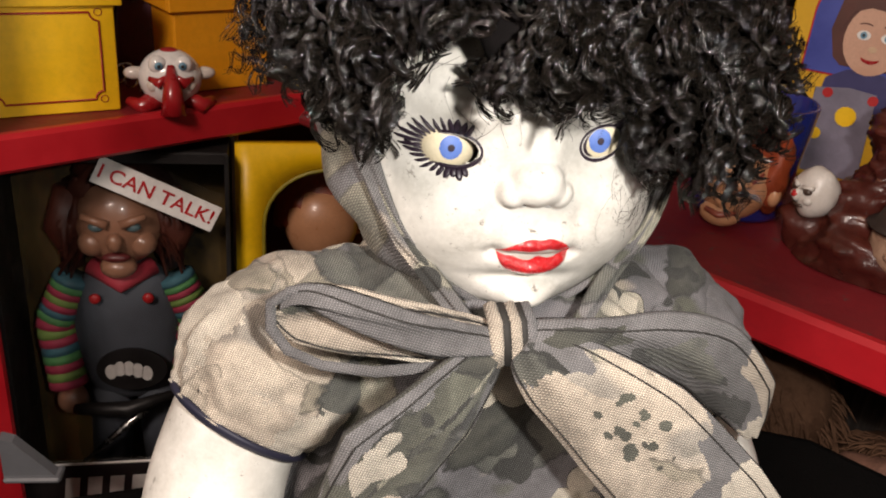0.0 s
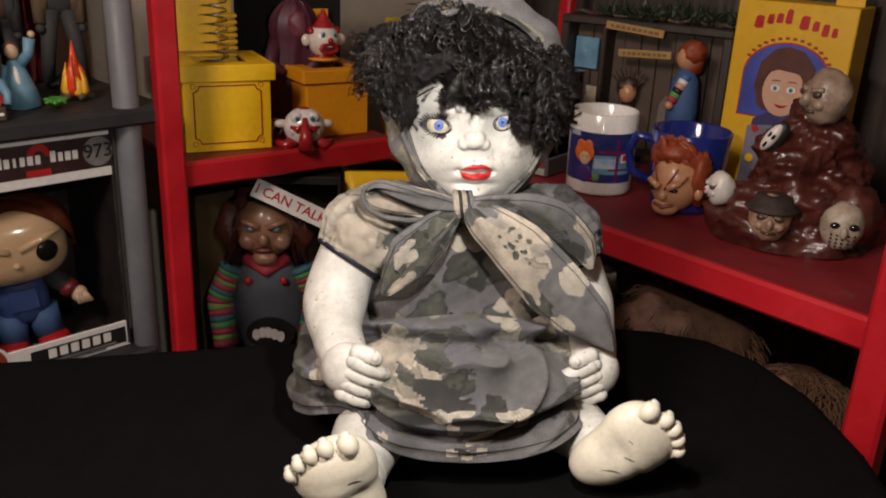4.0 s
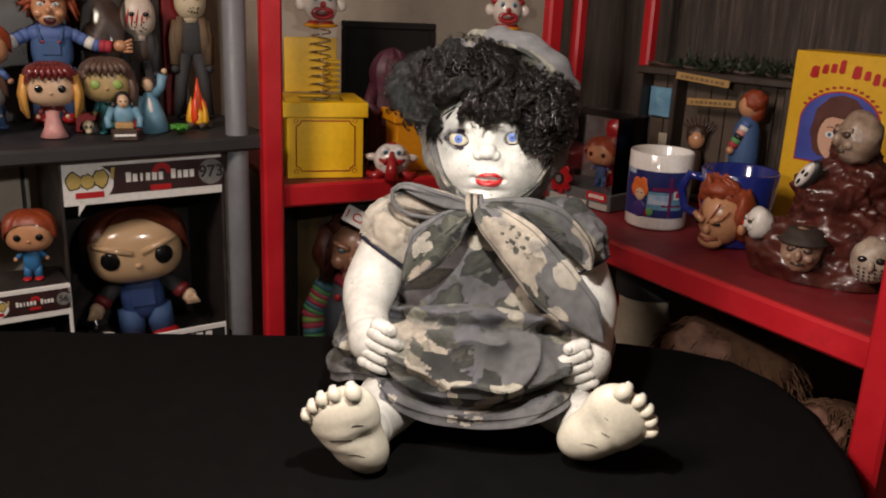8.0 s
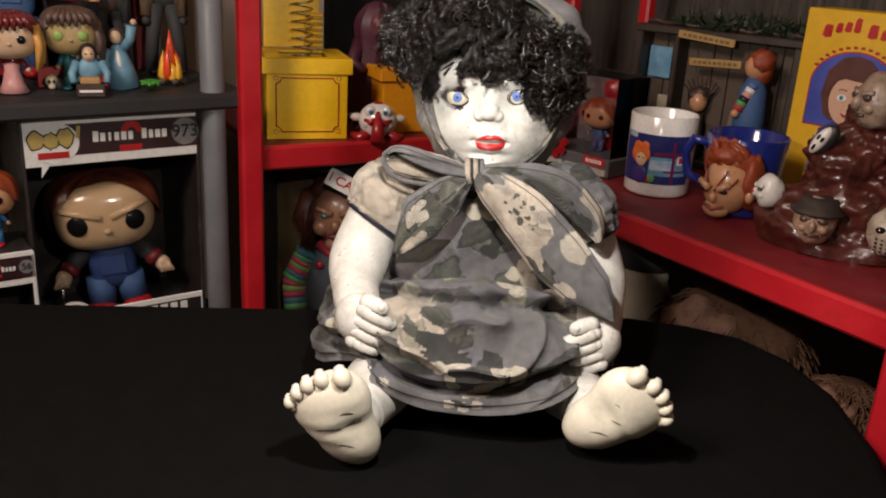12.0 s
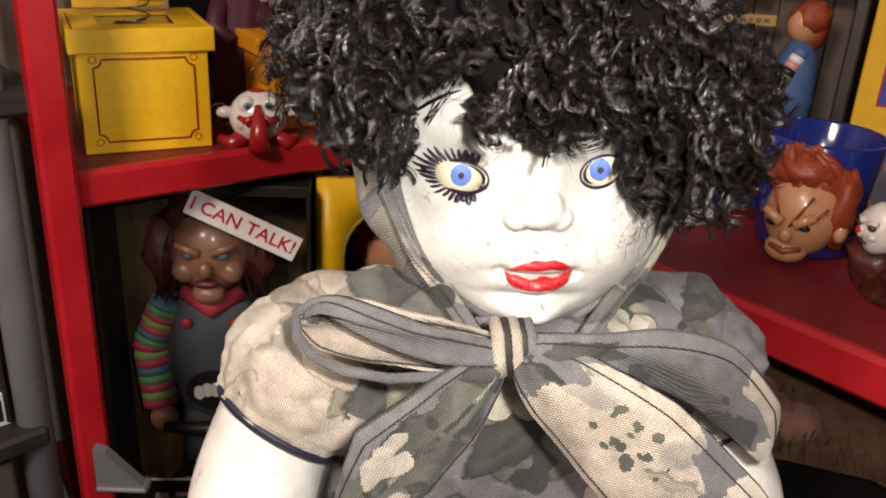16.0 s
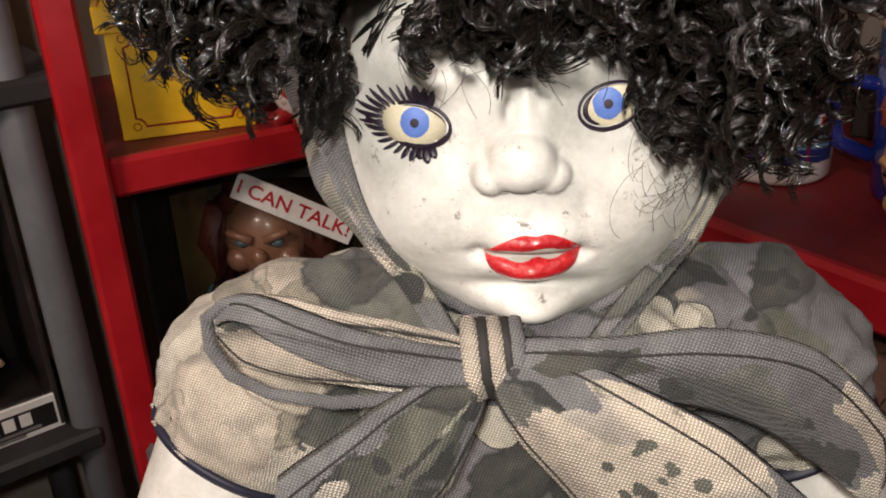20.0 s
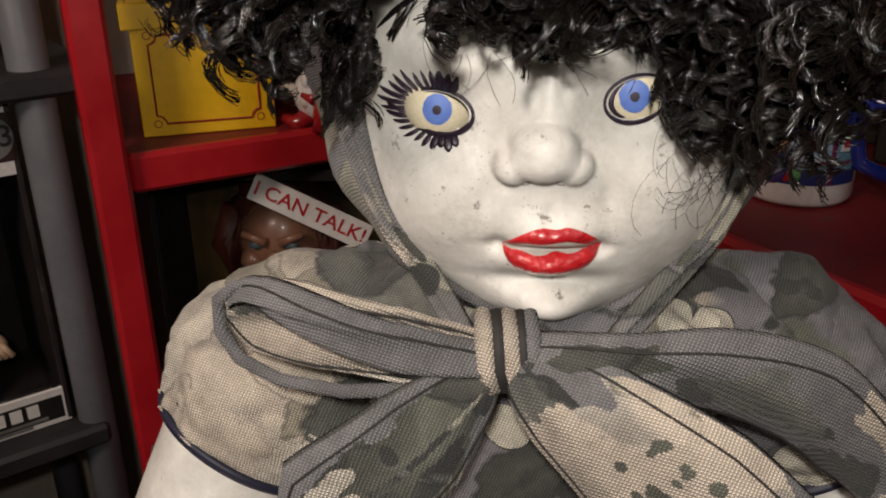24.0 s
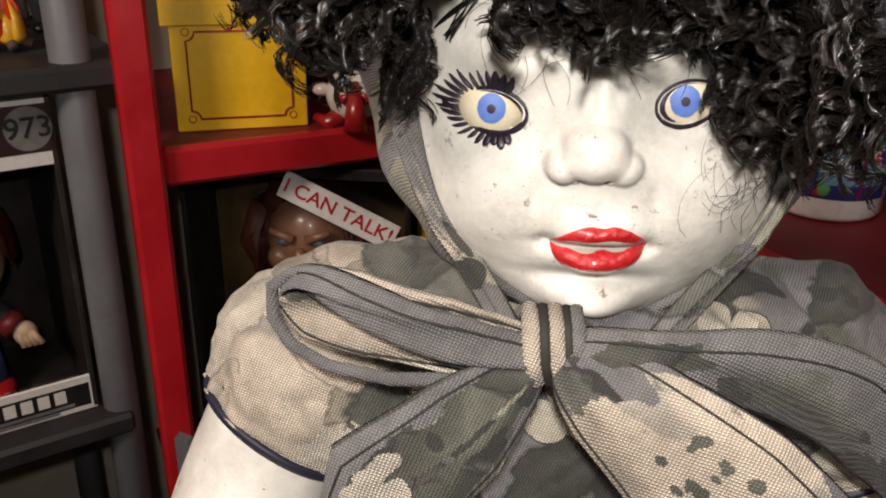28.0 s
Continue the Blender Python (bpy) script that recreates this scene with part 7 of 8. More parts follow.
def clown(s, c, r):
    x, y, z = c
    s.ball(c, (r * 0.88, r * 0.88, r), CLOWN_WHITE, 24, 18)
    s.lathe([(r * 0.5, -r * 1.12), (r * 0.86, -r * 1.06), (r * 0.90, -r * 0.96), (r * 0.62, -r * 0.88)], ORANGE, c, 28)
    s.lathe([(r * 0.6, -r * 0.95), (r * 0.74, -r * 0.86), (r * 0.6, -r * 0.74)], CLOWN_RED, c, 28)
    s.tube([(x + r * 0.50 * math.cos(k * 0.5236), y - r * 0.78, z - r * 0.36 + r * 0.24 * math.sin(k * 0.5236)) for k in range(13)], r * 0.12, CLOWN_RED, 8)
    s.ball((x, y - r * 0.74, z - r * 0.36), (r * 0.44, r * 0.12, r * 0.18), surf("dark_mouth", (0, 0, 0)), 16, 10)
    s.ball((x, y - r * 0.95, z + r * 0.08), r * 0.16, CLOWN_RED, 12, 8)
    for sx in (-1, 1):
        s.ball((x + sx * r * 0.34, y - r * 0.72, z + r * 0.36), (r * 0.15, r * 0.08, r * 0.19), SKYBLUE, 12, 8)
        s.ball((x + sx * r * 0.34, y - r * 0.80, z + r * 0.36), (r * 0.07, r * 0.05, r * 0.09), INK, 10, 8)
        s.ball((x + sx * r * 1.05, y, z + r * 0.05), (r * 0.30, r * 0.20, r * 0.34), CLOWN_WHITE, 14, 10, lump=0.2, lumps=80)
        s.ball((x + sx * r * 0.78, y, z + r * 0.55), (r * 0.24, r * 0.3, r * 0.2), CLOWN_RED, 12, 8, lump=0.3, lumps=120)
    s.lathe([(r * 0.66, r * 0.74), (r * 0.50, r * 0.92), (r * 0.22, r * 1.35), (0.001, r * 1.75)], CLOWN_RED, c, 20)


def jack(x, y, z0, turn, w, paint, line, spring, head, label, open_lid=True):
    j = thing("jack_in_the_box", x, y, z0 + 0.0005, turn, label, "toy", "jack-in-the-box toys")
    h = w * 0.84
    for k, (cx, cy, sx, sy) in enumerate(((w / 2, 0.002, w, 0.004), (w / 2, w - 0.002, w, 0.004), (0.002, w / 2, 0.004, w - 0.008), (w - 0.002, w / 2, 0.004, w - 0.008))):
        s = Shape()
        s.box((cx, cy, h / 2), (sx, sy, h), paint, 0.001)
        s.make("side_panel", j)
    s = Shape()
    s.box((w / 2, w / 2, 0.002), (w - 0.008, w - 0.008, 0.004), paint, 0.0005)
    s.make("bottom_panel", j)
    s = Shape()
    lip = w * 0.19
    for cx, cy, sx, sy in ((w / 2, -0.002, w + 0.014, 0.006), (w / 2, w + 0.002, w + 0.014, 0.006), (-0.004, w / 2, 0.006, w - 0.002), (w + 0.004, w / 2, 0.006, w - 0.002)):
        s.box((cx, cy, h + lip / 2 - 0.004), (sx, sy, lip), paint, 0.0012)
    for cx, cy, sx, sy in ((w / 2, w * 0.10, w, w * 0.2), (w / 2, w * 0.90, w, w * 0.2), (w * 0.1, w / 2, w * 0.2, w * 0.6), (w * 0.9, w / 2, w * 0.2, w * 0.6)):
        s.box((cx, cy, h + lip - 0.006), (sx, sy, 0.004), paint, 0.0008)
    rim = s.make("top_rim", j)
    if open_lid:
        s = Shape()
        s.box((w * 0.42, w * 0.93, h + lip + w * 0.36), (w * 0.72, 0.004, w * 0.74), paint, 0.001, at=None)
        lid = s.make("lid", j)
        s = Shape()
        for k in range(6):
            s.box((w * 0.70, w * 0.86, h + lip + 0.004 + k * 0.0095), (w * 0.24, 0.014, 0.006), paint, 0.0015)
        s.make("ribs", lid)
    if line:
        s = Shape()
        a, b, c, d, q = w * 0.115, w * 0.885, h * 0.115, h * 0.905, 0.008
        order = arc(a, c, q, q, 90, 0, 6) + arc(b, c, q, q, 180, 90, 6) + arc(b, d, q, q, 270, 180, 6) + arc(a, d, q, q, 360, 270, 6)
        s.tube([(px, -0.0003, pz) for px, pz in order + order[:1]], 0.0017, line, 6, flat=0.6)
        for cx, cz in ((a, c), (b, c), (b, d), (a, d)):
            s.tube([(cx + 0.0035 * math.cos(k * 0.7), -0.0002, cz + 0.0035 * math.sin(k * 0.7)) for k in range(10)], 0.0005, line, 5)
        s.make("painted_line", j)
    s = Shape()
    n = max(24, int(spring * 1900))
    top = h + lip + spring
    s.tube([(w * 0.5 + 0.0165 * math.cos(k * 0.5236), w * 0.5 + 0.0165 * math.sin(k * 0.5236), 0.01 + (top - 0.01) * k / n) for k in range(n + 1)], 0.0011, CHROME, 6)
    s.make("spring", j, "bright steel spring")
    s = Shape()
    clown(s, (w * 0.5, w * 0.5, top + head * 1.05), head)
    ob = s.make("clown_head", j, "painted clown head with red mouth")
    return j


jack(-0.434, 0.709, SHELF_L, 34.6, 0.124, YELLOW, MAROON, 0.112, 0.031, "yellow jack-in-the-box with tall spring and clown head")
jack(-0.300, 0.850, SHELF_L, 42, 0.105, ORANGE, None, 0.004, 0.028, "orange jack-in-the-box with low clown head")
jack(-0.205, 0.985, SHELF - 0.0025, 20, 0.105, surf("ochre_paint", (0.55, 0.36, 0.02), None, 14, 0.45), None, 0.152, 0.030, "ochre jack-in-the-box with clown head on a spring")
# fallen clown toy
s = Shape()
s.ball((0, 0, 0.032), (0.033, 0.028, 0.031), WHITE_GLAZE, 26, 18)
s.tube([(-0.022, -0.019, 0.036), (-0.012, -0.026, 0.032), (-0.006, -0.028, 0.040)], [0.003, 0.006, 0.002], CLOWN_RED, 10)
s.tube([(0.022, -0.019, 0.036), (0.012, -0.026, 0.032), (0.006, -0.028, 0.040)], [0.003, 0.006, 0.002], CLOWN_RED, 10)
s.tube([(0, -0.022, 0.050), (0, -0.036, 0.026), (0, -0.040, 0.002)], [0.004, 0.010, 0.013], CLOWN_RED, 14)
for sx in (-1, 1):
    s.ball((sx * 0.013, -0.018, 0.050), (0.0095, 0.007, 0.0100), WHITE_GLAZE, 14, 10)
    s.ball((sx * 0.012, -0.0245, 0.050), (0.0045, 0.002, 0.0045), SKYBLUE, 10, 6)
    s.ball((sx * 0.012, -0.0262, 0.050), (0.0020, 0.001, 0.0020), INK, 8, 6)
    s.ball((sx * 0.018, -0.019, 0.028), (0.007, 0.005, 0.007), CLOWN_WHITE, 12, 8)
    s.ball((sx * 0.036, 0.004, 0.036), (0.012, 0.007, 0.007), CLOWN_WHITE, 12, 8)
    s.tube([(sx * 0.012, -0.004, 0.012), (sx * 0.032, -0.014, 0.004), (sx * 0.044, -0.004, 0.008)], [0.012, 0.009, 0.005], CLOWN_RED, 10)
s.ball((0, 0.000, 0.0605), (0.010, 0.009, 0.004), CLOWN_RED, 14, 8)
tagged(s.make("clown_toy", at=pose(-0.291, 0.806, SHELF_L + 0.0005, 0, 0, 22) @ Matrix.Scale(0.92, 4)), "white clown head toy with red beak and scarf", "toy")
s = Shape()
s.tube([(0.012 * math.cos(k * 0.5), 0.0016 * k, 0.014 + 0.012 * math.sin(k * 0.5)) for k in range(40)], 0.0012, CHROME, 6)
tagged(s.make("loose_spring", at=pose(-0.318, 0.834, SHELF_L, 0, 0, 60)), "loose steel spring lying on the shelf", "spring")
# framed dark picture
pic = thing("framed_picture", -0.445, 0.930, SHELF_L + 0.0005, 26, "plain black framed picture standing before the beige wall", "picture")
s = Shape()
PIC_BLACK = surf("picture_black", (0.010, 0.009, 0.009), None, 20, 0.8, spec=0.15)
s.box((0.085, 0.0, 0.122), (0.150, 0.006, 0.224), PIC_BLACK, 0.001)
s.make("picture_sheet", pic)
for cx, cz, sx, sz in ((0.085, 0.006, 0.17, 0.012), (0.085, 0.239, 0.17, 0.012), (0.006, 0.1225, 0.012, 0.221), (0.164, 0.1225, 0.012, 0.221)):
    s = Shape()
    s.box((cx, -0.003, cz), (sx, 0.010, sz), PIC_BLACK, 0.002)
    s.make("frame_bar", pic)
# hooded purple figurine before the picture
s = Shape()
rows = []
for i in range(30):
    f = i / 29
    r = 0.040 - 0.016 * f + 0.010 * math.exp(-((f - 0.80) / 0.12) ** 2)
    if f > 0.86:
        r *= math.sqrt(max(0.0, 1 - ((f - 0.86) / 0.14) ** 2))
    rows.append([((r + 0.0022 * math.sin(9 * q + 4 * f)) * math.cos(q) + 0.012 * f, (r * 0.7 + 0.0015 * math.sin(7 * q)) * math.sin(q), 0.205 * f) for q in [2 * math.pi * k / 60 for k in range(60)]])
s.grid(rows, PURPLE, close_u=True)
s.ball((0.014, -0.020, 0.166), (0.016, 0.012, 0.020), surf("dull_rose_skin", (0.15, 0.035, 0.05), (0.09, 0.022, 0.033), 50, 0.5), 18, 14, lump=0.15, lumps=90)
for sx in (-1, 1):
    s.tube([(0.008 + sx * 0.026, -0.004, 0.140), (0.006 + sx * 0.036, -0.020, 0.105), (0.004 + sx * 0.016, -0.034, 0.092)], [0.011, 0.012, 0.009], PURPLE, 12)
tagged(s.make("hooded_figurine", at=pose(-0.352, 0.915, SHELF_L + 0.0005, 0, 0, 26)), "dark purple hooded figurine standing before the black picture", "figurine")

# ---- on the long red shelf ----
RZ = SHELF - 0.0025


def mug(x, y, r0, r1, h, mat, turn, label):
    m = thing("mug", x, y, RZ, turn, label, "mug", "mugs on the red shelf")
    s = Shape()
    w = 0.0035
    s.lathe([(0.001, 0.002), (r0 * 0.8, 0.002), (r0 * 0.84, 0.0), (r0 * 0.95, 0.001), (r0, 0.005), (r0 + (r1 - r0) * 0.5, h * 0.5), (r1, h - 0.002), (r1 - w * 0.5, h), (r1 - w, h - 0.002), (r0 + (r1 - r0) * 0.5 - w, h * 0.5), (r0 - w, 0.008), (0.001, 0.007)], mat, n=64)
    s.make("cup", m)
    return m


m1 = mug(0.148, 0.786, 0.0455, 0.0465, 0.113, WHITE_GLAZE, 0, "white mug printed with a dark blue scene")


def wrap(name, mat, a0, a1, z0, z1, parent, out=0.0004, r=0.0462, label=""):
    s = Shape()
    rows = [[((r + out) * math.cos(radians(a0 + (a1 - a0) * j / 24)), (r + out) * math.sin(radians(a0 + (a1 - a0) * j / 24)), z0 + (z1 - z0) * i) for j in range(25)] for i in (0, 1)]
    s.grid(rows, mat)
    return s.make(name, parent, label)


PLUM = surf("print_plum", (0.16, 0.012, 0.075), None, 90, 0.4)
pr = wrap("print", BLUE_PRINT, 198, 330, 0.020, 0.088, m1, label="dark blue printed scene")
wrap("band", SKY_PRINT, 256, 322, 0.032, 0.058, pr, 0.0006)
wrap("band", surf("print_pale", (0.46, 0.52, 0.60), (0.16, 0.30, 0.50), 80, 0.4), 258, 296, 0.040, 0.054, pr, 0.0008)
wrap("band", PLUM, 294, 299, 0.021, 0.080, pr, 0.0012)
wrap("band", PLUM, 264, 322, 0.060, 0.065, pr, 0.0011)
wrap("band", PLUM, 282, 318, 0.037, 0.040, pr, 0.0010)
wrap("band", WHITE, 303, 318, 0.048, 0.062, pr, 0.0010)
wrap("blot", CARD_RED, 306, 316, 0.051, 0.059, pr, 0.0014)
wrap("band", surf("print_pale", (0, 0, 0)), 205, 228, 0.081, 0.0875, pr, 0.0008)
s = Shape()
for da, dz, rx, rz, mat in ((0, 0.060, 0.0150, 0.0140, surf("print_orange", (0.66, 0.15, 0.02), (0.50, 0.08, 0.015), 200, 0.45)), (-8, 0.069, 0.007, 0.008, surf("print_orange", (0, 0, 0))), (6, 0.071, 0.007, 0.007, surf("print_orange", (0, 0, 0))),
                            (2, 0.053, 0.0085, 0.0100, SKIN_PALE), (2, 0.031, 0.0120, 0.0120, surf("print_violet", (0.05, 0.025, 0.16), None, 90, 0.4)), (22, 0.028, 0.006, 0.006, STRIPE_B), (16, 0.027, 0.004, 0.005, CARD_RED)):
    a = radians(240 + da)
    rr = 0.0466 if dz > 0.055 else 0.0473
    s.ball((0, 0, 0), (rx, 0.0014, rz), mat, 18, 10, at=pose(rr * math.cos(a), rr * math.sin(a), dz, 0, 0, 330 + da))
for da, dz in ((-2, 0.055), (6, 0.055)):
    a = radians(240 + da)
    s.ball((0, 0, 0), (0.0014, 0.0012, 0.0012), INK, 8, 6, at=pose(0.0484 * math.cos(a), 0.0484 * math.sin(a), dz, 0, 0, 330 + da))
s.make("printed_figure", pr)
m2 = mug(0.260, 0.735, 0.043, 0.0525, 0.105, BLUE_GLAZE, 0, "cobalt blue mug with a moulded ginger head on its side")
s = Shape()
s.tube([(-0.046, 0.012, 0.085), (-0.068, 0.018, 0.088), (-0.078, 0.021, 0.066), (-0.070, 0.019, 0.038), (-0.043, 0.012, 0.028)], [0.006, 0.0065, 0.007, 0.0065, 0.006], BLUE_GLAZE, 12)
s.make("handle", m2)
s = Shape()
FC = Vector((-0.017, -0.046, 0.044))
tn = pose(0, 0, 0, 8, 0, -22)
face = Matrix.Translation(FC) @ tn
s.ball((0, 0, 0), (0.031, 0.030, 0.038), SKIN, 30, 22, at=face)
s.ball((0, 0.012, 0.030), (0.037, 0.026, 0.022), GINGER, 26, 16, lump=0.25, lumps=90, at=face)
for k in range(26):
    a = -0.4 + 0.17 * k
    u = rnd.uniform(0.7, 1.0)
    s.tube([(0.022 * math.cos(a) * u, 0.004 + 0.016 * math.sin(a), 0.034), (0.021 * math.cos(a) * u - 0.002, 0.002 + 0.016 * math.sin(a), 0.048), (0.014 * math.cos(a) * u - 0.008, -0.006 + 0.010 * math.sin(a), 0.058 + rnd.uniform(-0.004, 0.004))], [0.0060, 0.0050, 0.0018], GINGER, 8, at=face)
s.ball((-0.004, 0.000, 0.040), (0.024, 0.020, 0.016), GINGER, 24, 16, lump=0.35, lumps=130, at=face)
s.ball((0.030, 0.006, 0.008), (0.012, 0.022, 0.034), GINGER, 18, 14, lump=0.3, lumps=100, at=face)
s.ball((0.033, -0.008, -0.006), (0.006, 0.008, 0.010), SKIN, 12, 10, at=face)
s.ball((-0.006, -0.0305, -0.008), (0.0055, 0.006, 0.007), SKIN, 14, 10, at=face)
for sx in (-1, 1):
    s.tube([(-0.006 + sx * 0.020, -0.028, 0.012), (-0.006 + sx * 0.005, -0.033, 0.004)], [0.004, 0.005], SKIN, 8, at=face)
    s.ball((-0.006 + sx * 0.012, -0.0295, 0.001), (0.0065, 0.003, 0.003), GLOSS_BLACK, 12, 8, at=face)
s.tube([(-0.018, -0.0275, -0.021), (-0.006, -0.031, -0.0235), (0.008, -0.0275, -0.020)], [0.002, 0.0032, 0.002], surf("moulded_lip", (0.26, 0.06, 0.035), None, 60, 0.4), 8, at=face)
for a, b in (((-0.024, -0.022, 0.032), (-0.012, -0.033, 0.006)), ((0.010, -0.029, 0.030), (-0.004, -0.034, 0.002)), ((0.022, -0.024, 0.020), (0.012, -0.029, 0.006))):
    s.tube([a, tuple((p + q) / 2 - (0.001 if k == 1 else 0) for k, (p, q) in enumerate(zip(a, b))), b], 0.0012, surf("scar", (0.25, 0.03, 0.02), None, 60, 0.4), 6, at=face)
s.ball((-0.006, -0.016, -0.028), (0.018, 0.014, 0.012), SKIN, 18, 12, at=face)
s.make("moulded_head", m2, "moulded scowling ginger head")

# dark red resin sculpture with masks set in it: one mesh
RESIN = surf("dark_red_resin", (0.080, 0.015, 0.010), (0.030, 0.008, 0.006), 28, 0.34, bump=0.9, bscale=60, coat=0.25, spot=((0.16, 0.06, 0.03), 35, 0.64))
ASH = surf("resin_flesh", (0.30, 0.22, 0.16), (0.16, 0.10, 0.07), 60, 0.4, bump=0.3, bscale=160, spot=((0.09, 0.05, 0.04), 90, 0.62))
s = Shape()
rows = []
for i in range(70):
    f = i / 69
    row = []
    for j in range(140):
        q = 2 * math.pi * j / 140
        r = (1 - f) ** 0.75
        p = Vector((0.092 * r * math.cos(q) + 0.020 * f, 0.070 * r * math.sin(q) + 0.01 * f, 0.180 * f))
        p += Vector((math.cos(q), math.sin(q), 0.3)) * (0.026 * noise.noise(p * 22) + 0.016 * (0.5 - abs(noise.noise(Vector((p.x * 30, p.y * 30, p.z * 55 + 2 * math.sin(q)))))) + 0.008 * (0.5 - abs(noise.noise(p * 70))) + 0.003 * noise.noise(p * 160)) * min(1, f * 8 + 0.4)
        p.z = max(p.z, 0.0)
        row.append(p)
    rows.append(row)
s.grid(rows, RESIN, close_u=True)

def small_head(c, r, tilt, mat, hat=None, mask=False):
    m = Matrix.Translation(c) @ pose(0, 0, 0, 0, 0, tilt)
    s.ball((0, 0, 0), (r * 0.85, r * 0.8, r), mat, 26, 20, lump=0.12, lumps=80, at=m)
    s.ball((0, -r * 0.82, -r * 0.08), (r * 0.16, r * 0.2, r * 0.26), mat, 12, 10, at=m)
    for sx in (-1, 1):
        s.ball((sx * r * 0.34, -r * 0.70, r * 0.16), (r * 0.21, r * 0.15, r * 0.15), GLOSS_BLACK if mask else surf("socket", (0.06, 0.035, 0.025), None, 60, 0.4), 12, 8, at=m)
        if not mask:
            s.ball((sx * r * 0.36, -r * 0.60, -r * 0.20), (r * 0.24, r * 0.2, r * 0.2), mat, 12, 8, at=m)
            s.tube([(sx * r * 0.55, -r * 0.62, r * 0.34), (sx * r * 0.12, -r * 0.80, r * 0.26)], r * 0.09, mat, 8, at=m)
    if mask:
        for k in range(20):
            a, b = -0.44 + 0.22 * (k % 5), -0.72 + 0.17 * (k // 5)
            s.ball((a * r, -r * 0.80 * math.sqrt(max(0.1, 1 - a * a - b * b * 0.6)), b * r), r * 0.05, INK, 6, 5, at=m)
    else:
        s.tube([(-r * 0.28, -r * 0.68, -r * 0.46), (0, -r * 0.76, -r * 0.50), (r * 0.28, -r * 0.68, -r * 0.46)], r * 0.06, surf("socket", (0, 0, 0)), 8, at=m)
    if hat:
        s.lathe([(r * 0.80, r * 0.44), (r * 1.04, r * 0.38), (r * 1.08, r * 0.45), (r * 0.86, r * 0.56), (r * 0.72, r * 0.92), (r * 0.40, r * 1.0), (0.001, r * 0.94)], hat, n=24, at=m)


small_head((-0.028, -0.066, 0.042), 0.028, -4, surf("resin_scarred", (0.36, 0.23, 0.155), (0.15, 0.075, 0.050), 70, 0.45, bump=0.8, bscale=120, spot=((0.07, 0.03, 0.02), 110, 0.60)), surf("hat_brown", (0.032, 0.019, 0.013), (0.018, 0.010, 0.008), 60, 0.7, bump=0.6))
small_head((0.050, -0.062, 0.042), 0.028, -2, surf("resin_mask", (0.42, 0.35, 0.28), (0.24, 0.17, 0.125), 60, 0.45, bump=0.5, bscale=120, spot=((0.10, 0.045, 0.03), 90, 0.62)), None, True)
s.ball((0.060, -0.042, 0.050), (0.032, 0.026, 0.036), RESIN, 24, 18, lump=0.15, lumps=60)
small_head((0.012, -0.024, 0.178), 0.032, -58, ASH)
small_head((-0.086, -0.016, 0.056), 0.021, -64, surf("resin_white", (0.62, 0.58, 0.54), (0.50, 0.45, 0.40), 60, 0.35))
s.ball((-0.1030, -0.0235, 0.055), 0.0036, CARD_RED, 10, 8)
gm = Matrix.Translation((-0.040, -0.034, 0.128)) @ pose(0, 0, 0, 0, 30, -20) @ Matrix.Scale(0.62, 4)
s.ball((0, 0, 0), (0.012, 0.012, 0.030), surf("resin_white", (0, 0, 0)), 18, 14, at=gm)
for dx, dz, rx, rz in ((-0.004, 0.006, 0.003, 0.006), (0.004, 0.006, 0.003, 0.006), (0, -0.014, 0.003, 0.007)):
    s.ball((dx, -0.0105, dz), (rx, 0.003, rz), GLOSS_BLACK, 10, 8, at=gm)
s.ball((0.004, 0.010, 0.002), (0.018, 0.012, 0.034), INK, 16, 12, at=gm)
tagged(s.make("resin_sculpture", at=pose(0.378, 0.640, RZ, 0, 0, -8)), "glossy dark red resin sculpture with small heads set in it", "sculpture")

# yellow toy carton with a portrait panel
gg = thing("toy_carton", 0.314, 0.862, RZ, -30, "bright yellow toy carton with a blue arched portrait panel", "toy box")
W, H, D = 0.158, 0.264, 0.07
s = Shape()
CARTON_YELLOW = surf("carton_yellow_print", (0.66, 0.375, 0.008), (0.58, 0.32, 0.006), 8, 0.5)
s.box((W / 2, D / 2, H / 2), (W, D, H), CARTON_YELLOW, 0.0015)
carton = s.make("carton", gg)
s = Shape()
s.plate([(W - 0.040, H - 0.002), (W - 0.004, H - 0.002), (W - 0.004, H + 0.040), (W - 0.040, H + 0.040)], 0.030, 0.032, CARTON_YELLOW)
s.make("hang_tab", gg)
s = Shape()
s.tube([(W - 0.022 + 0.008 * math.cos(k * 0.5), 0.0292, H + 0.018 + 0.009 * math.sin(k * 0.5)) for k in range(-2, 8)], 0.0028, INK, 8)
s.make("hook_slot", gg)
s = Shape()
panel = [(0.022, 0.110)] + arc(0.079, 0.165, 0.057, 0.046, 180, 0, 20) + [(0.136, 0.110)]
s.plate([(x + (x - 0.079) * 0.03, z + (0.002 if z > 0.12 else -0.002)) for x, z in panel], -0.0008, 0.0, CARD_RED)
s.plate(panel, -0.0014, -0.0006, surf("panel_blue", (0.055, 0.075, 0.36), (0.03, 0.04, 0.22), 12, 0.45))
pnl = s.make("portrait_panel", gg, "blue arched panel")
s = Shape()
PORTRAIT_HAIR = surf("portrait_hair", (0.085, 0.022, 0.014), None, 50, 0.5)
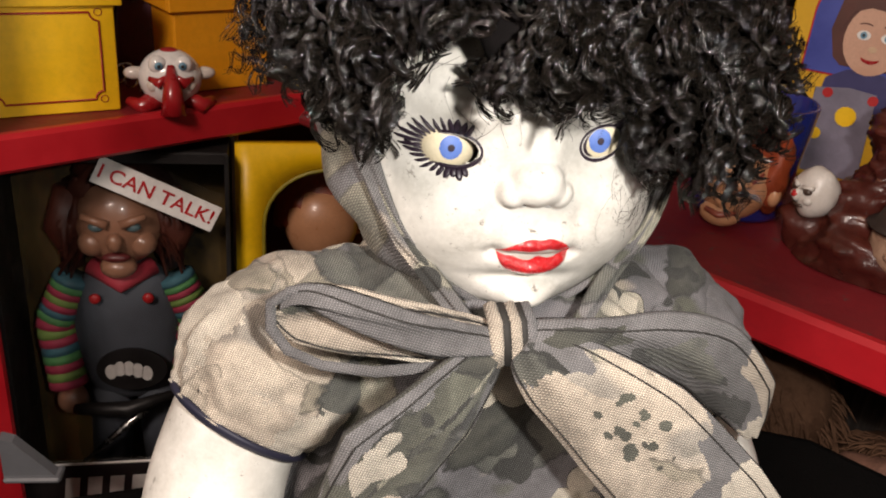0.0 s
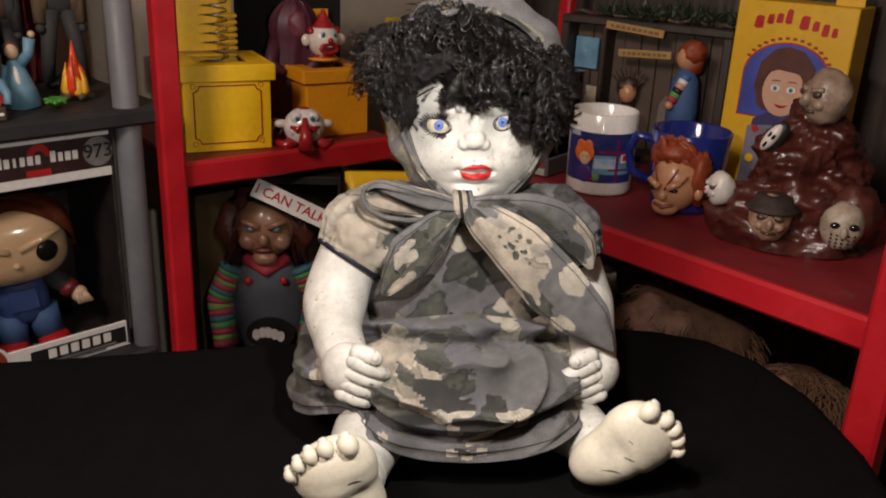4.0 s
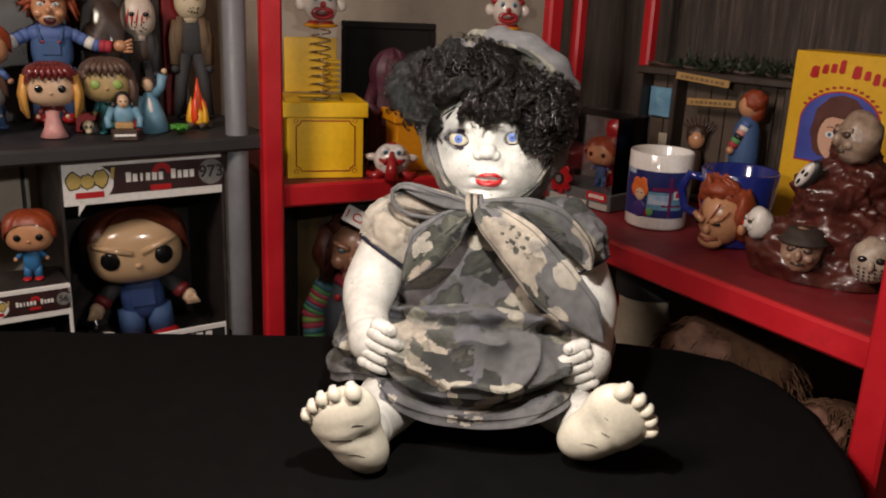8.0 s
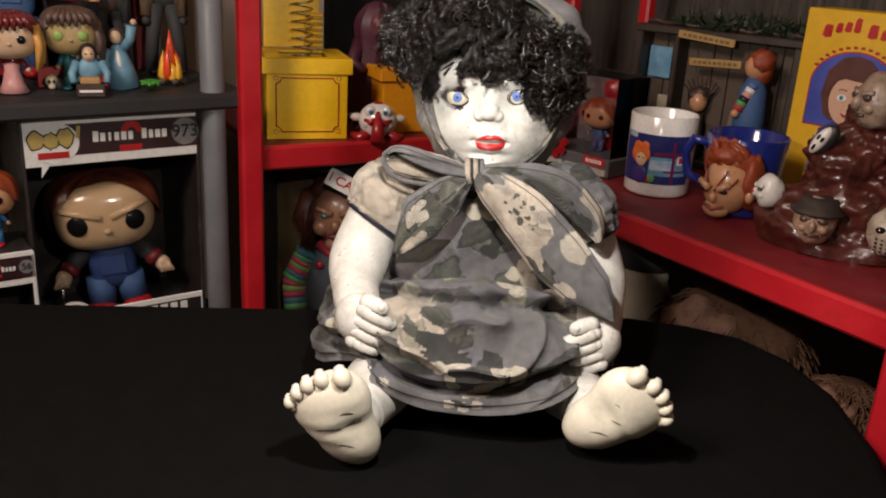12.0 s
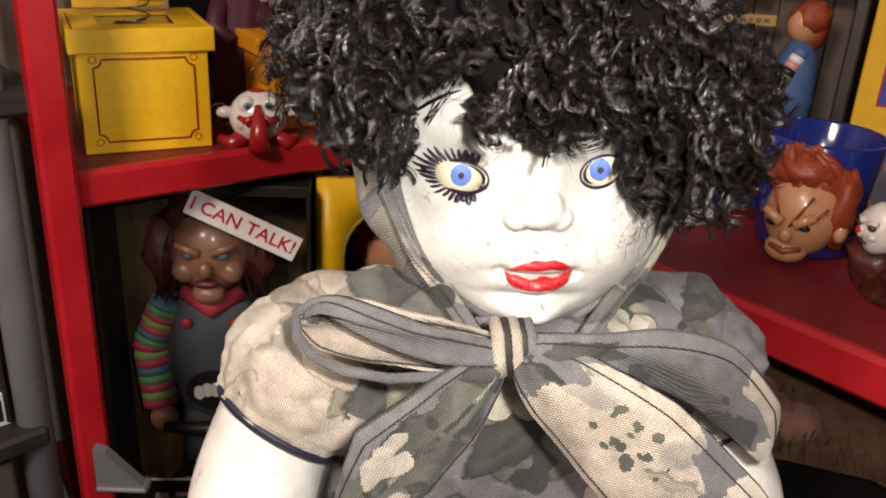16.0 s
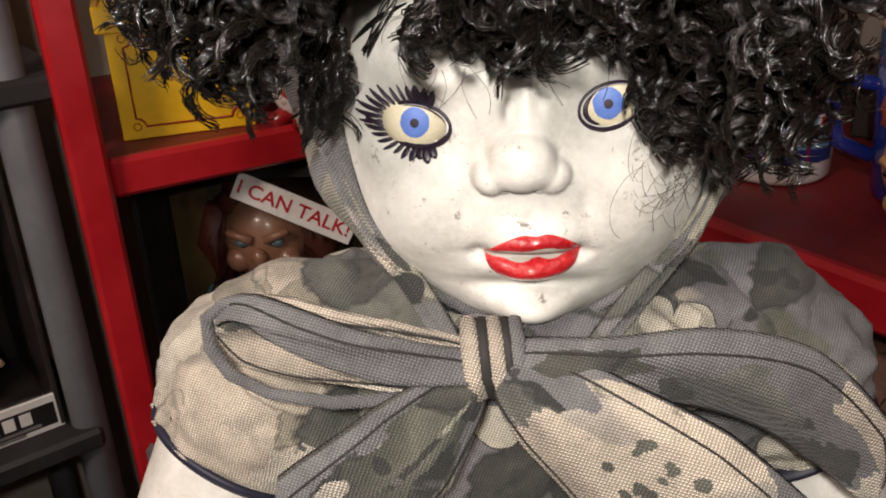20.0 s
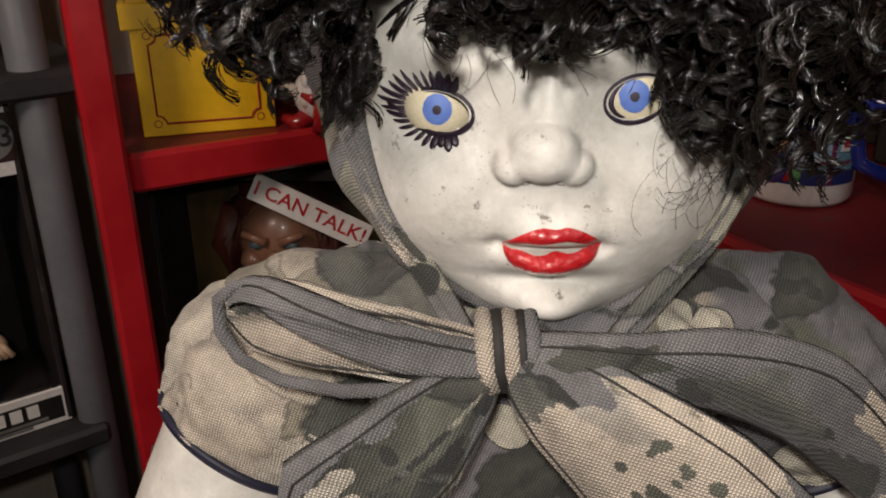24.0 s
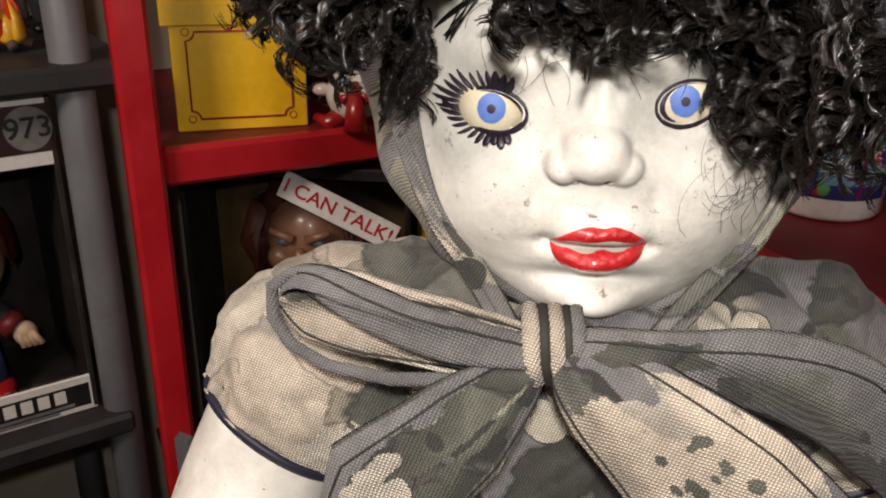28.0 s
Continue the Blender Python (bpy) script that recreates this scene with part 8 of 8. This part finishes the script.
s.plate([(0.0556, 0.1195), (0.0471, 0.1265), (0.0397, 0.1520), (0.0446, 0.1845), (0.0617, 0.2030), (0.0800, 0.2077), (0.0995, 0.2030), (0.1166, 0.1845), (0.1227, 0.1520), (0.1166, 0.1265), (0.1068, 0.1195)], -0.0022, -0.0013, PORTRAIT_HAIR)
s.plate([(0.0483, 0.1520), (0.0556, 0.1706), (0.0702, 0.1764), (0.0946, 0.1740), (0.1081, 0.1682), (0.1129, 0.1520), (0.1166, 0.1845), (0.0995, 0.2007), (0.0629, 0.2007), (0.0458, 0.1822)], -0.0036, -0.0029, PORTRAIT_HAIR)
s.plate(arc(0.080, 0.148, 0.0275, 0.034, 0, 360, 24)[:-1], -0.0030, -0.0021, surf("portrait_skin", (0.56, 0.33, 0.23), (0.50, 0.28, 0.19), 40, 0.5))
s.plate([(0.042, 0.078), (0.046, 0.106), (0.064, 0.117), (0.096, 0.117), (0.116, 0.106), (0.122, 0.080)], -0.0026, -0.0013, surf("portrait_navy", (0.04, 0.035, 0.13), None, 50, 0.5))
s.plate([(0.038, 0.010), (0.040, 0.095), (0.070, 0.100), (0.096, 0.098), (0.100, 0.010)], -0.0034, -0.0025, surf("portrait_grey", (0.20, 0.18, 0.24), None, 50, 0.5))
s.plate(arc(0.074, 0.072, 0.010, 0.010, 0, 360, 12)[:-1], -0.0042, -0.0033, YELLOW)
s.plate(arc(0.052, 0.092, 0.005, 0.005, 0, 360, 10)[:-1], -0.0042, -0.0033, CARD_RED)
s.plate(arc(0.094, 0.092, 0.005, 0.005, 0, 360, 10)[:-1], -0.0042, -0.0033, CARD_RED)
s.plate(arc(0.050, 0.050, 0.006, 0.006, 0, 360, 10)[:-1], -0.0042, -0.0033, YELLOW)
for dx in (-0.0105, 0.0110):
    s.plate(arc(0.080 + dx, 0.151, 0.0062, 0.0045, 0, 360, 14)[:-1], -0.0036, -0.0029, WHITE)
    s.plate(arc(0.080 + dx, 0.151, 0.0030, 0.0034, 0, 360, 12)[:-1], -0.0040, -0.0035, SKYBLUE)
    s.plate(arc(0.080 + dx, 0.1600, 0.0062, 0.0026, 20, 160, 8) + arc(0.080 + dx, 0.1592, 0.0062, 0.0022, 160, 20, 8), -0.0036, -0.0029, PORTRAIT_HAIR)
    s.plate(arc(0.080 + dx, 0.151, 0.0013, 0.0015, 0, 360, 10)[:-1], -0.0044, -0.0039, INK)
s.plate(arc(0.0805, 0.139, 0.0040, 0.0030, 0, 360, 12)[:-1], -0.0035, -0.0029, SKIN_PALE)
s.plate(arc(0.0805, 0.1325, 0.0090, 0.0072, 200, 340, 12) + arc(0.0805, 0.1318, 0.0085, 0.0030, 340, 200, 12), -0.0036, -0.0029, CLOWN_RED)
s.make("portrait_shape", pnl)
for k, (x, z, w, h) in enumerate(((0.032, 0.236, 0.014, 0.017), (0.047, 0.241, 0.010, 0.013), (0.059, 0.243, 0.010, 0.013), (0.071, 0.246, 0.010, 0.019), (0.092, 0.240, 0.014, 0.018), (0.107, 0.237, 0.010, 0.013), (0.120, 0.233, 0.010, 0.016), (0.132, 0.231, 0.008, 0.012))):
    s = Shape()
    lean = 0.15 * w
    s.plate([(x - w * 0.46, z - h * 0.40), (x - w * 0.10, z - h * 0.52), (x + w * 0.42, z - h * 0.44), (x + w * 0.46, z - h * 0.05), (x + w * 0.30 + lean, z + h * 0.10), (x + w * 0.46, z + h * 0.46), (x - w * 0.05, z + h * 0.52), (x - w * 0.46 + lean, z + h * 0.38)], -0.0010, -0.0001, CARD_RED)
    s.make("brand_blob", gg)
s = Shape()
for k in range(14):
    a = radians(150 - k * 9.2)
    bar(0.079 + 0.062 * math.cos(a), 0.163 + 0.055 * math.sin(a), 0.0055, 0.0035, 0.0, MAROON, s)
s.make("small_print", gg)

# clear display case with small figure
case = thing("display_case", -0.040, 0.880, RZ, -30, "clear display case with a grey printed base", "display case")
s = Shape()
s.box((0.066, 0.045, 0.014), (0.132, 0.09, 0.028), surf("case_base", (0.10, 0.10, 0.105), None, 30, 0.5), 0.002)
base = s.make("base", case)
for k in range(3):
    s = Shape()
    s.box((0.026 + k * 0.042, -0.0008, 0.007), (0.036, 0.002, 0.010), surf("pale_tile", (0.42, 0.40, 0.36), None, 40, 0.6), 0.0006)
    s.make("tile", base)
s = Shape()
bar(0.105, 0.022, 0.040, 0.013, -0.0005, CARD_RED, s)
for k in range(6):
    bar(0.092 + k * 0.0052, 0.022, 0.0034, 0.006, -0.0011, WHITE, s)
s.make("name_plate", base)
s = Shape()
g = []
for k in range(40):
    a = 2 * math.pi * k / 40
    rr = 0.025 if k % 5 < 3 else 0.020
    g.append((0.030 + rr * math.cos(a), 0.038 + rr * math.sin(a)))
s.plate(g, -0.006, -0.002, CLOWN_RED)
s.plate(arc(0.030, 0.038, 0.010, 0.010, 0, 360, 20)[:-1], -0.0075, -0.0055, INK)
s.plate(arc(0.030, 0.038, 0.006, 0.006, 0, 360, 16)[:-1], -0.0085, -0.0070, GREY_PRINT)
s.make("red_gear", base)
s = Shape()
s.box((0.066, 0.086, 0.088), (0.13, 0.002, 0.118), surf("case_backing", (0.16, 0.14, 0.14), (0.05, 0.03, 0.03), 45, 0.5, spot=((0.30, 0.27, 0.26), 60, 0.6)), 0.0005)
s.make("backing", case)
for c, d in (((0.066, 0.001, 0.088), (0.13, 0.0008, 0.118)), ((0.131, 0.044, 0.088), (0.0008, 0.082, 0.118)), ((0.001, 0.044, 0.088), (0.0008, 0.082, 0.118)), ((0.066, 0.044, 0.1475), (0.13, 0.084, 0.0008))):
    s = Shape()
    s.box(c, d, CLEAR, 0.0002)
    pane = s.make("pane", case, "clear plastic pane")
    pane.visible_shadow = False
cp = pose(-0.040, 0.880, RZ, 0, 0, -30) @ Vector((0.075, 0.045, 0.0285))
chibi("toy_figurine", cp.x, cp.y, cp.z, -20, 0.080, SKIN, GINGER, DENIM, DENIM, "small ginger figurine inside a clear case", er=0.16, arms=0.3)
s = Shape()
s.ball((0, 0, 0.092), (0.020, 0.016, 0.020), CLOWN_RED, 16, 12, lump=0.2, lumps=90)
s.tube([(0, 0, 0), (0, 0, 0.08)], [0.012, 0.008], CLOWN_RED, 10)
cp = pose(-0.040, 0.880, RZ, 0, 0, -30) @ Vector((0.080, 0.072, 0.0285))
tagged(s.make("red_ornament", at=pose(cp.x, cp.y, cp.z)), "dark red ornament at the back of the case", "ornament")

# planked shadow box with signs
sb = thing("shadow_box", 0.070, 1.020, RZ, -24, "dark brown planked shadow box with ochre signs", "shadow box")
W, H = 0.275, 0.215
for k in range(9):
    s = Shape()
    s.box((0.014 + (k + 0.5) * (W - 0.028) / 9, 0.040 + 0.0012 * (k % 3), H / 2), ((W - 0.028) / 9 - 0.0012, 0.006, H - 0.022), WOOD, 0.001)
    s.make("plank", sb)
FRAME = surf("frame_dark", (0.035, 0.022, 0.016), None, 30, 0.5, bump=0.3)
for cx, cz, sx, sz in ((W / 2, 0.006, W, 0.012), (W / 2, H - 0.006, W, 0.012), (0.007, H / 2, 0.014, H - 0.024), (W - 0.007, H / 2, 0.014, H - 0.024), (0.075, H / 2, 0.008, H - 0.024)):
    s = Shape()
    s.box((cx, 0.022, cz), (sx, 0.044, sz), FRAME, 0.002)
    s.make("frame_bar", sb)
for x, z, ln, tilt in ((0.126, 0.203, 0.094, 4), (0.146, 0.168, 0.085, -3)):
    s = Shape()
    m = pose(x, -0.004, z, 0, tilt, 0)
    s.box((0, 0, 0), (ln, 0.004, 0.012), SIGN_YELLOW, 0.001, at=m)
    sg = s.make("sign_board", sb)
    s = Shape()
    for k in range(9):
        s.box((-ln * 0.38 + k * ln * 0.095, -0.0024, 0), (ln * (0.07 if k % 3 else 0.05), 0.0008, 0.0042), surf("sign_ink", (0.16, 0.09, 0.035), None, 60, 0.6), 0.0002, at=m)
    s.make("sign_print", sg)
s = Shape()
s.box((0.036, 0.030, 0.155), (0.040, 0.004, 0.050), SKY_PRINT, 0.001)
s.make("small_picture", sb, "small pale blue picture")
s = Shape()
s.box((0.050, 0.030, 0.075), (0.020, 0.004, 0.055), CREAM, 0.001)
s.make("small_card", sb)
s = Shape()
s.plate([(0.165, 0.02), (0.195, 0.02), (0.190, 0.09), (0.178, 0.105), (0.168, 0.09)], 0.028, 0.036, surf("taupe_print", (0.16, 0.13, 0.11), None, 30, 0.7))
s.make("pale_shape", sb)
cp = pose(0.070, 1.020, RZ, 0, 0, -24) @ Vector((0.118, 0.018, 0.0))
s = Shape()
s.tube([(0, 0, 0.012), (0, 0, 0.085)], [0.016, 0.010], DARK_BROWN, 12)
s.ball((0, 0, 0.102), (0.014, 0.013, 0.016), SKIN, 18, 14)
s.ball((0, 0.005, 0.108), (0.018, 0.014, 0.018), DARK_BROWN, 18, 14, lump=0.3, lumps=100)
for k in range(9):
    a = -1.0 + k * 0.25
    s.tube([(0.014 * math.sin(a), 0.004, 0.112), (0.034 * math.sin(a), 0.006, 0.112 + 0.030 * math.cos(a))], [0.003, 0.0006], DARK_BROWN, 6)
tagged(s.make("toy_figurine", at=pose(cp.x, cp.y, RZ, 0, 0, -10)), "small spiky-haired figurine in the shadow box", "figurine")
# side-on toy in denim
s = Shape()
s.ball((0, 0, 0.178), (0.025, 0.028, 0.030), SKIN, 22, 16)
s.ball((0.004, 0.008, 0.188), (0.030, 0.032, 0.030), GINGER, 24, 18, lump=0.15, lumps=60)
s.ball((0.002, 0.014, 0.165), (0.027, 0.022, 0.028), GINGER, 20, 14, lump=0.2, lumps=60)
s.lathe([(0.001, 0), (0.034, 0), (0.036, 0.06), (0.030, 0.125), (0.016, 0.152), (0.001, 0.156)], DENIM, n=26)
for k in range(6):
    a, b = Vector((0.018, -0.010, 0.140)).lerp(Vector((0.012, -0.040, 0.080)), k / 6), Vector((0.018, -0.010, 0.140)).lerp(Vector((0.012, -0.040, 0.080)), (k + 1) / 6)
    s.tube([a, b], 0.012, (STRIPE_C, WHITE, PINK, INK, STRIPE_B, STRIPE_A)[k], 12)
s.ball((0.012, -0.044, 0.072), 0.010, SKIN, 12, 8)
tagged(s.make("toy_figurine", at=pose(0.262, 0.905, RZ + 0.060, 0, 0, -62) @ Matrix.Scale(0.64, 4)), "ginger toy in pale denim with a striped sleeve", "figurine")
s = Shape()
s.box((0, 0, 0.0298), (0.06, 0.06, 0.0596), FRAME, 0.002)
tagged(s.make("dark_block", at=pose(0.262, 0.905, RZ, 0, 0, -24)), "dark wooden block under the denim toy", "block")
# dark garland along the top of the shadow box
s = Shape()
GARLAND = surf("dark_garland", (0.022, 0.034, 0.016), (0.012, 0.018, 0.010), 60, 0.55)
gm = pose(0.070, 1.020, RZ, 0, 0, -24)
for k in range(300):
    x = rnd.uniform(0.06, 0.30)
    base = gm @ Vector((x, 0.02 + rnd.uniform(-0.014, 0.02), 0.214 + rnd.uniform(0, 0.012)))
    d = Vector((rnd.gauss(0, 0.7), rnd.gauss(-0.2, 0.7), abs(rnd.gauss(0.8, 0.5)))).normalized() * rnd.uniform(0.014, 0.038)
    side = d.cross(Vector((rnd.uniform(-1, 1), rnd.uniform(-1, 1), 0.2))).normalized() * rnd.uniform(0.0015, 0.0035)
    s.add([base, base + d * 0.45 + side, base + d, base + d * 0.45 - side], [(0, 1, 2, 3)], GARLAND)
s.tube([gm @ Vector((0.01 + 0.29 * k / 20, 0.022 + 0.004 * math.sin(k), 0.219 + 0.002 * math.sin(k * 2))) for k in range(21)], 0.004, DARK_BROWN, 6)
tagged(s.make("garland"), "dark green artificial garland lying on the shadow box", "garland")

# ---- under the long red shelf ----
FUR = surf("brown_fur", (0.130, 0.070, 0.042), (0.060, 0.030, 0.018), 40, 0.9, spec=0.1)
LOW = -0.403 + 0.0005


def fur_mask(x, y, z, r, turn, seed, label):
    s = Shape()
    rr = random.Random(seed)
    s.ball((0, 0, 0), r, FUR, 30, 20, lump=0.25, lumps=14, seed=seed)
    s.ball((-r[0] * 0.15, -r[1] * 0.50, r[2] * 0.42), (r[0] * 0.58, r[1] * 0.46, r[2] * 0.52), surf("mask_flesh", (0.28, 0.135, 0.090), (0.10, 0.048, 0.034), 45, 0.75, bump=0.6, bscale=60), 26, 18, lump=0.3, lumps=35, seed=seed)
    s.tube([(0, 0, -r[2] * 0.8), (0, 0, -(z - LOW))], [r[0] * 0.5, r[0] * 0.6], CHARCOAL, 20)
    for k in range(1500):
        d = Vector((rr.gauss(0, 1), rr.gauss(-0.2, 1), rr.gauss(0.3, 1))).normalized()
        p = Vector((d.x * r[0], d.y * r[1], d.z * r[2])) * 0.97
        w = (d * 0.55 + Vector((rr.uniform(-0.5, 0.5), -0.3, -0.7))).normalized() * rr.uniform(0.014, 0.036)
        if abs(d.x + 0.15) < 0.55 and d.y < -0.15 and d.z > -0.15 and rr.random() < 0.45:
            continue
        s.tube([p, p + w * 0.5 + d * 0.004, p + w], [0.0020, 0.0017, 0.0003], FUR, 3, ends=False)
    tagged(s.make("fur_mask", at=pose(x, y, z, 0, 0, turn)), label, "mask")


fur_mask(0.278, 0.690, -0.100, (0.105, 0.080, 0.085), -20, 3, "shaggy dark brown fur mask under the red shelf")
fur_mask(0.425, 0.605, -0.150, (0.080, 0.070, 0.070), -40, 5, "shaggy dark brown fur mask lying low under the shelf")
s = Shape()
s.lathe([(0.001, 0.455), (0.030, 0.452), (0.042, 0.440), (0.046, 0.415), (0.042, 0.392)], CHARCOAL, n=32)
s.lathe([(0.060, 0.0), (0.060, 0.28), (0.044, 0.34), (0.036, 0.37), (0.038, 0.392), (0.001, 0.400)], CREAM, n=32)
tagged(s.make("capped_bust", at=pose(0.150, 0.735, LOW)), "cream bust shape in a black cap under the shelf", "bust")
s = Shape()
s.box((0, 0, 0.12), (0.11, 0.08, 0.24), CREAM, 0.003)
tagged(s.make("cream_box", at=pose(0.150, 0.900, LOW, 0, 0, -30)), "plain cream carton under the red shelf", "box")
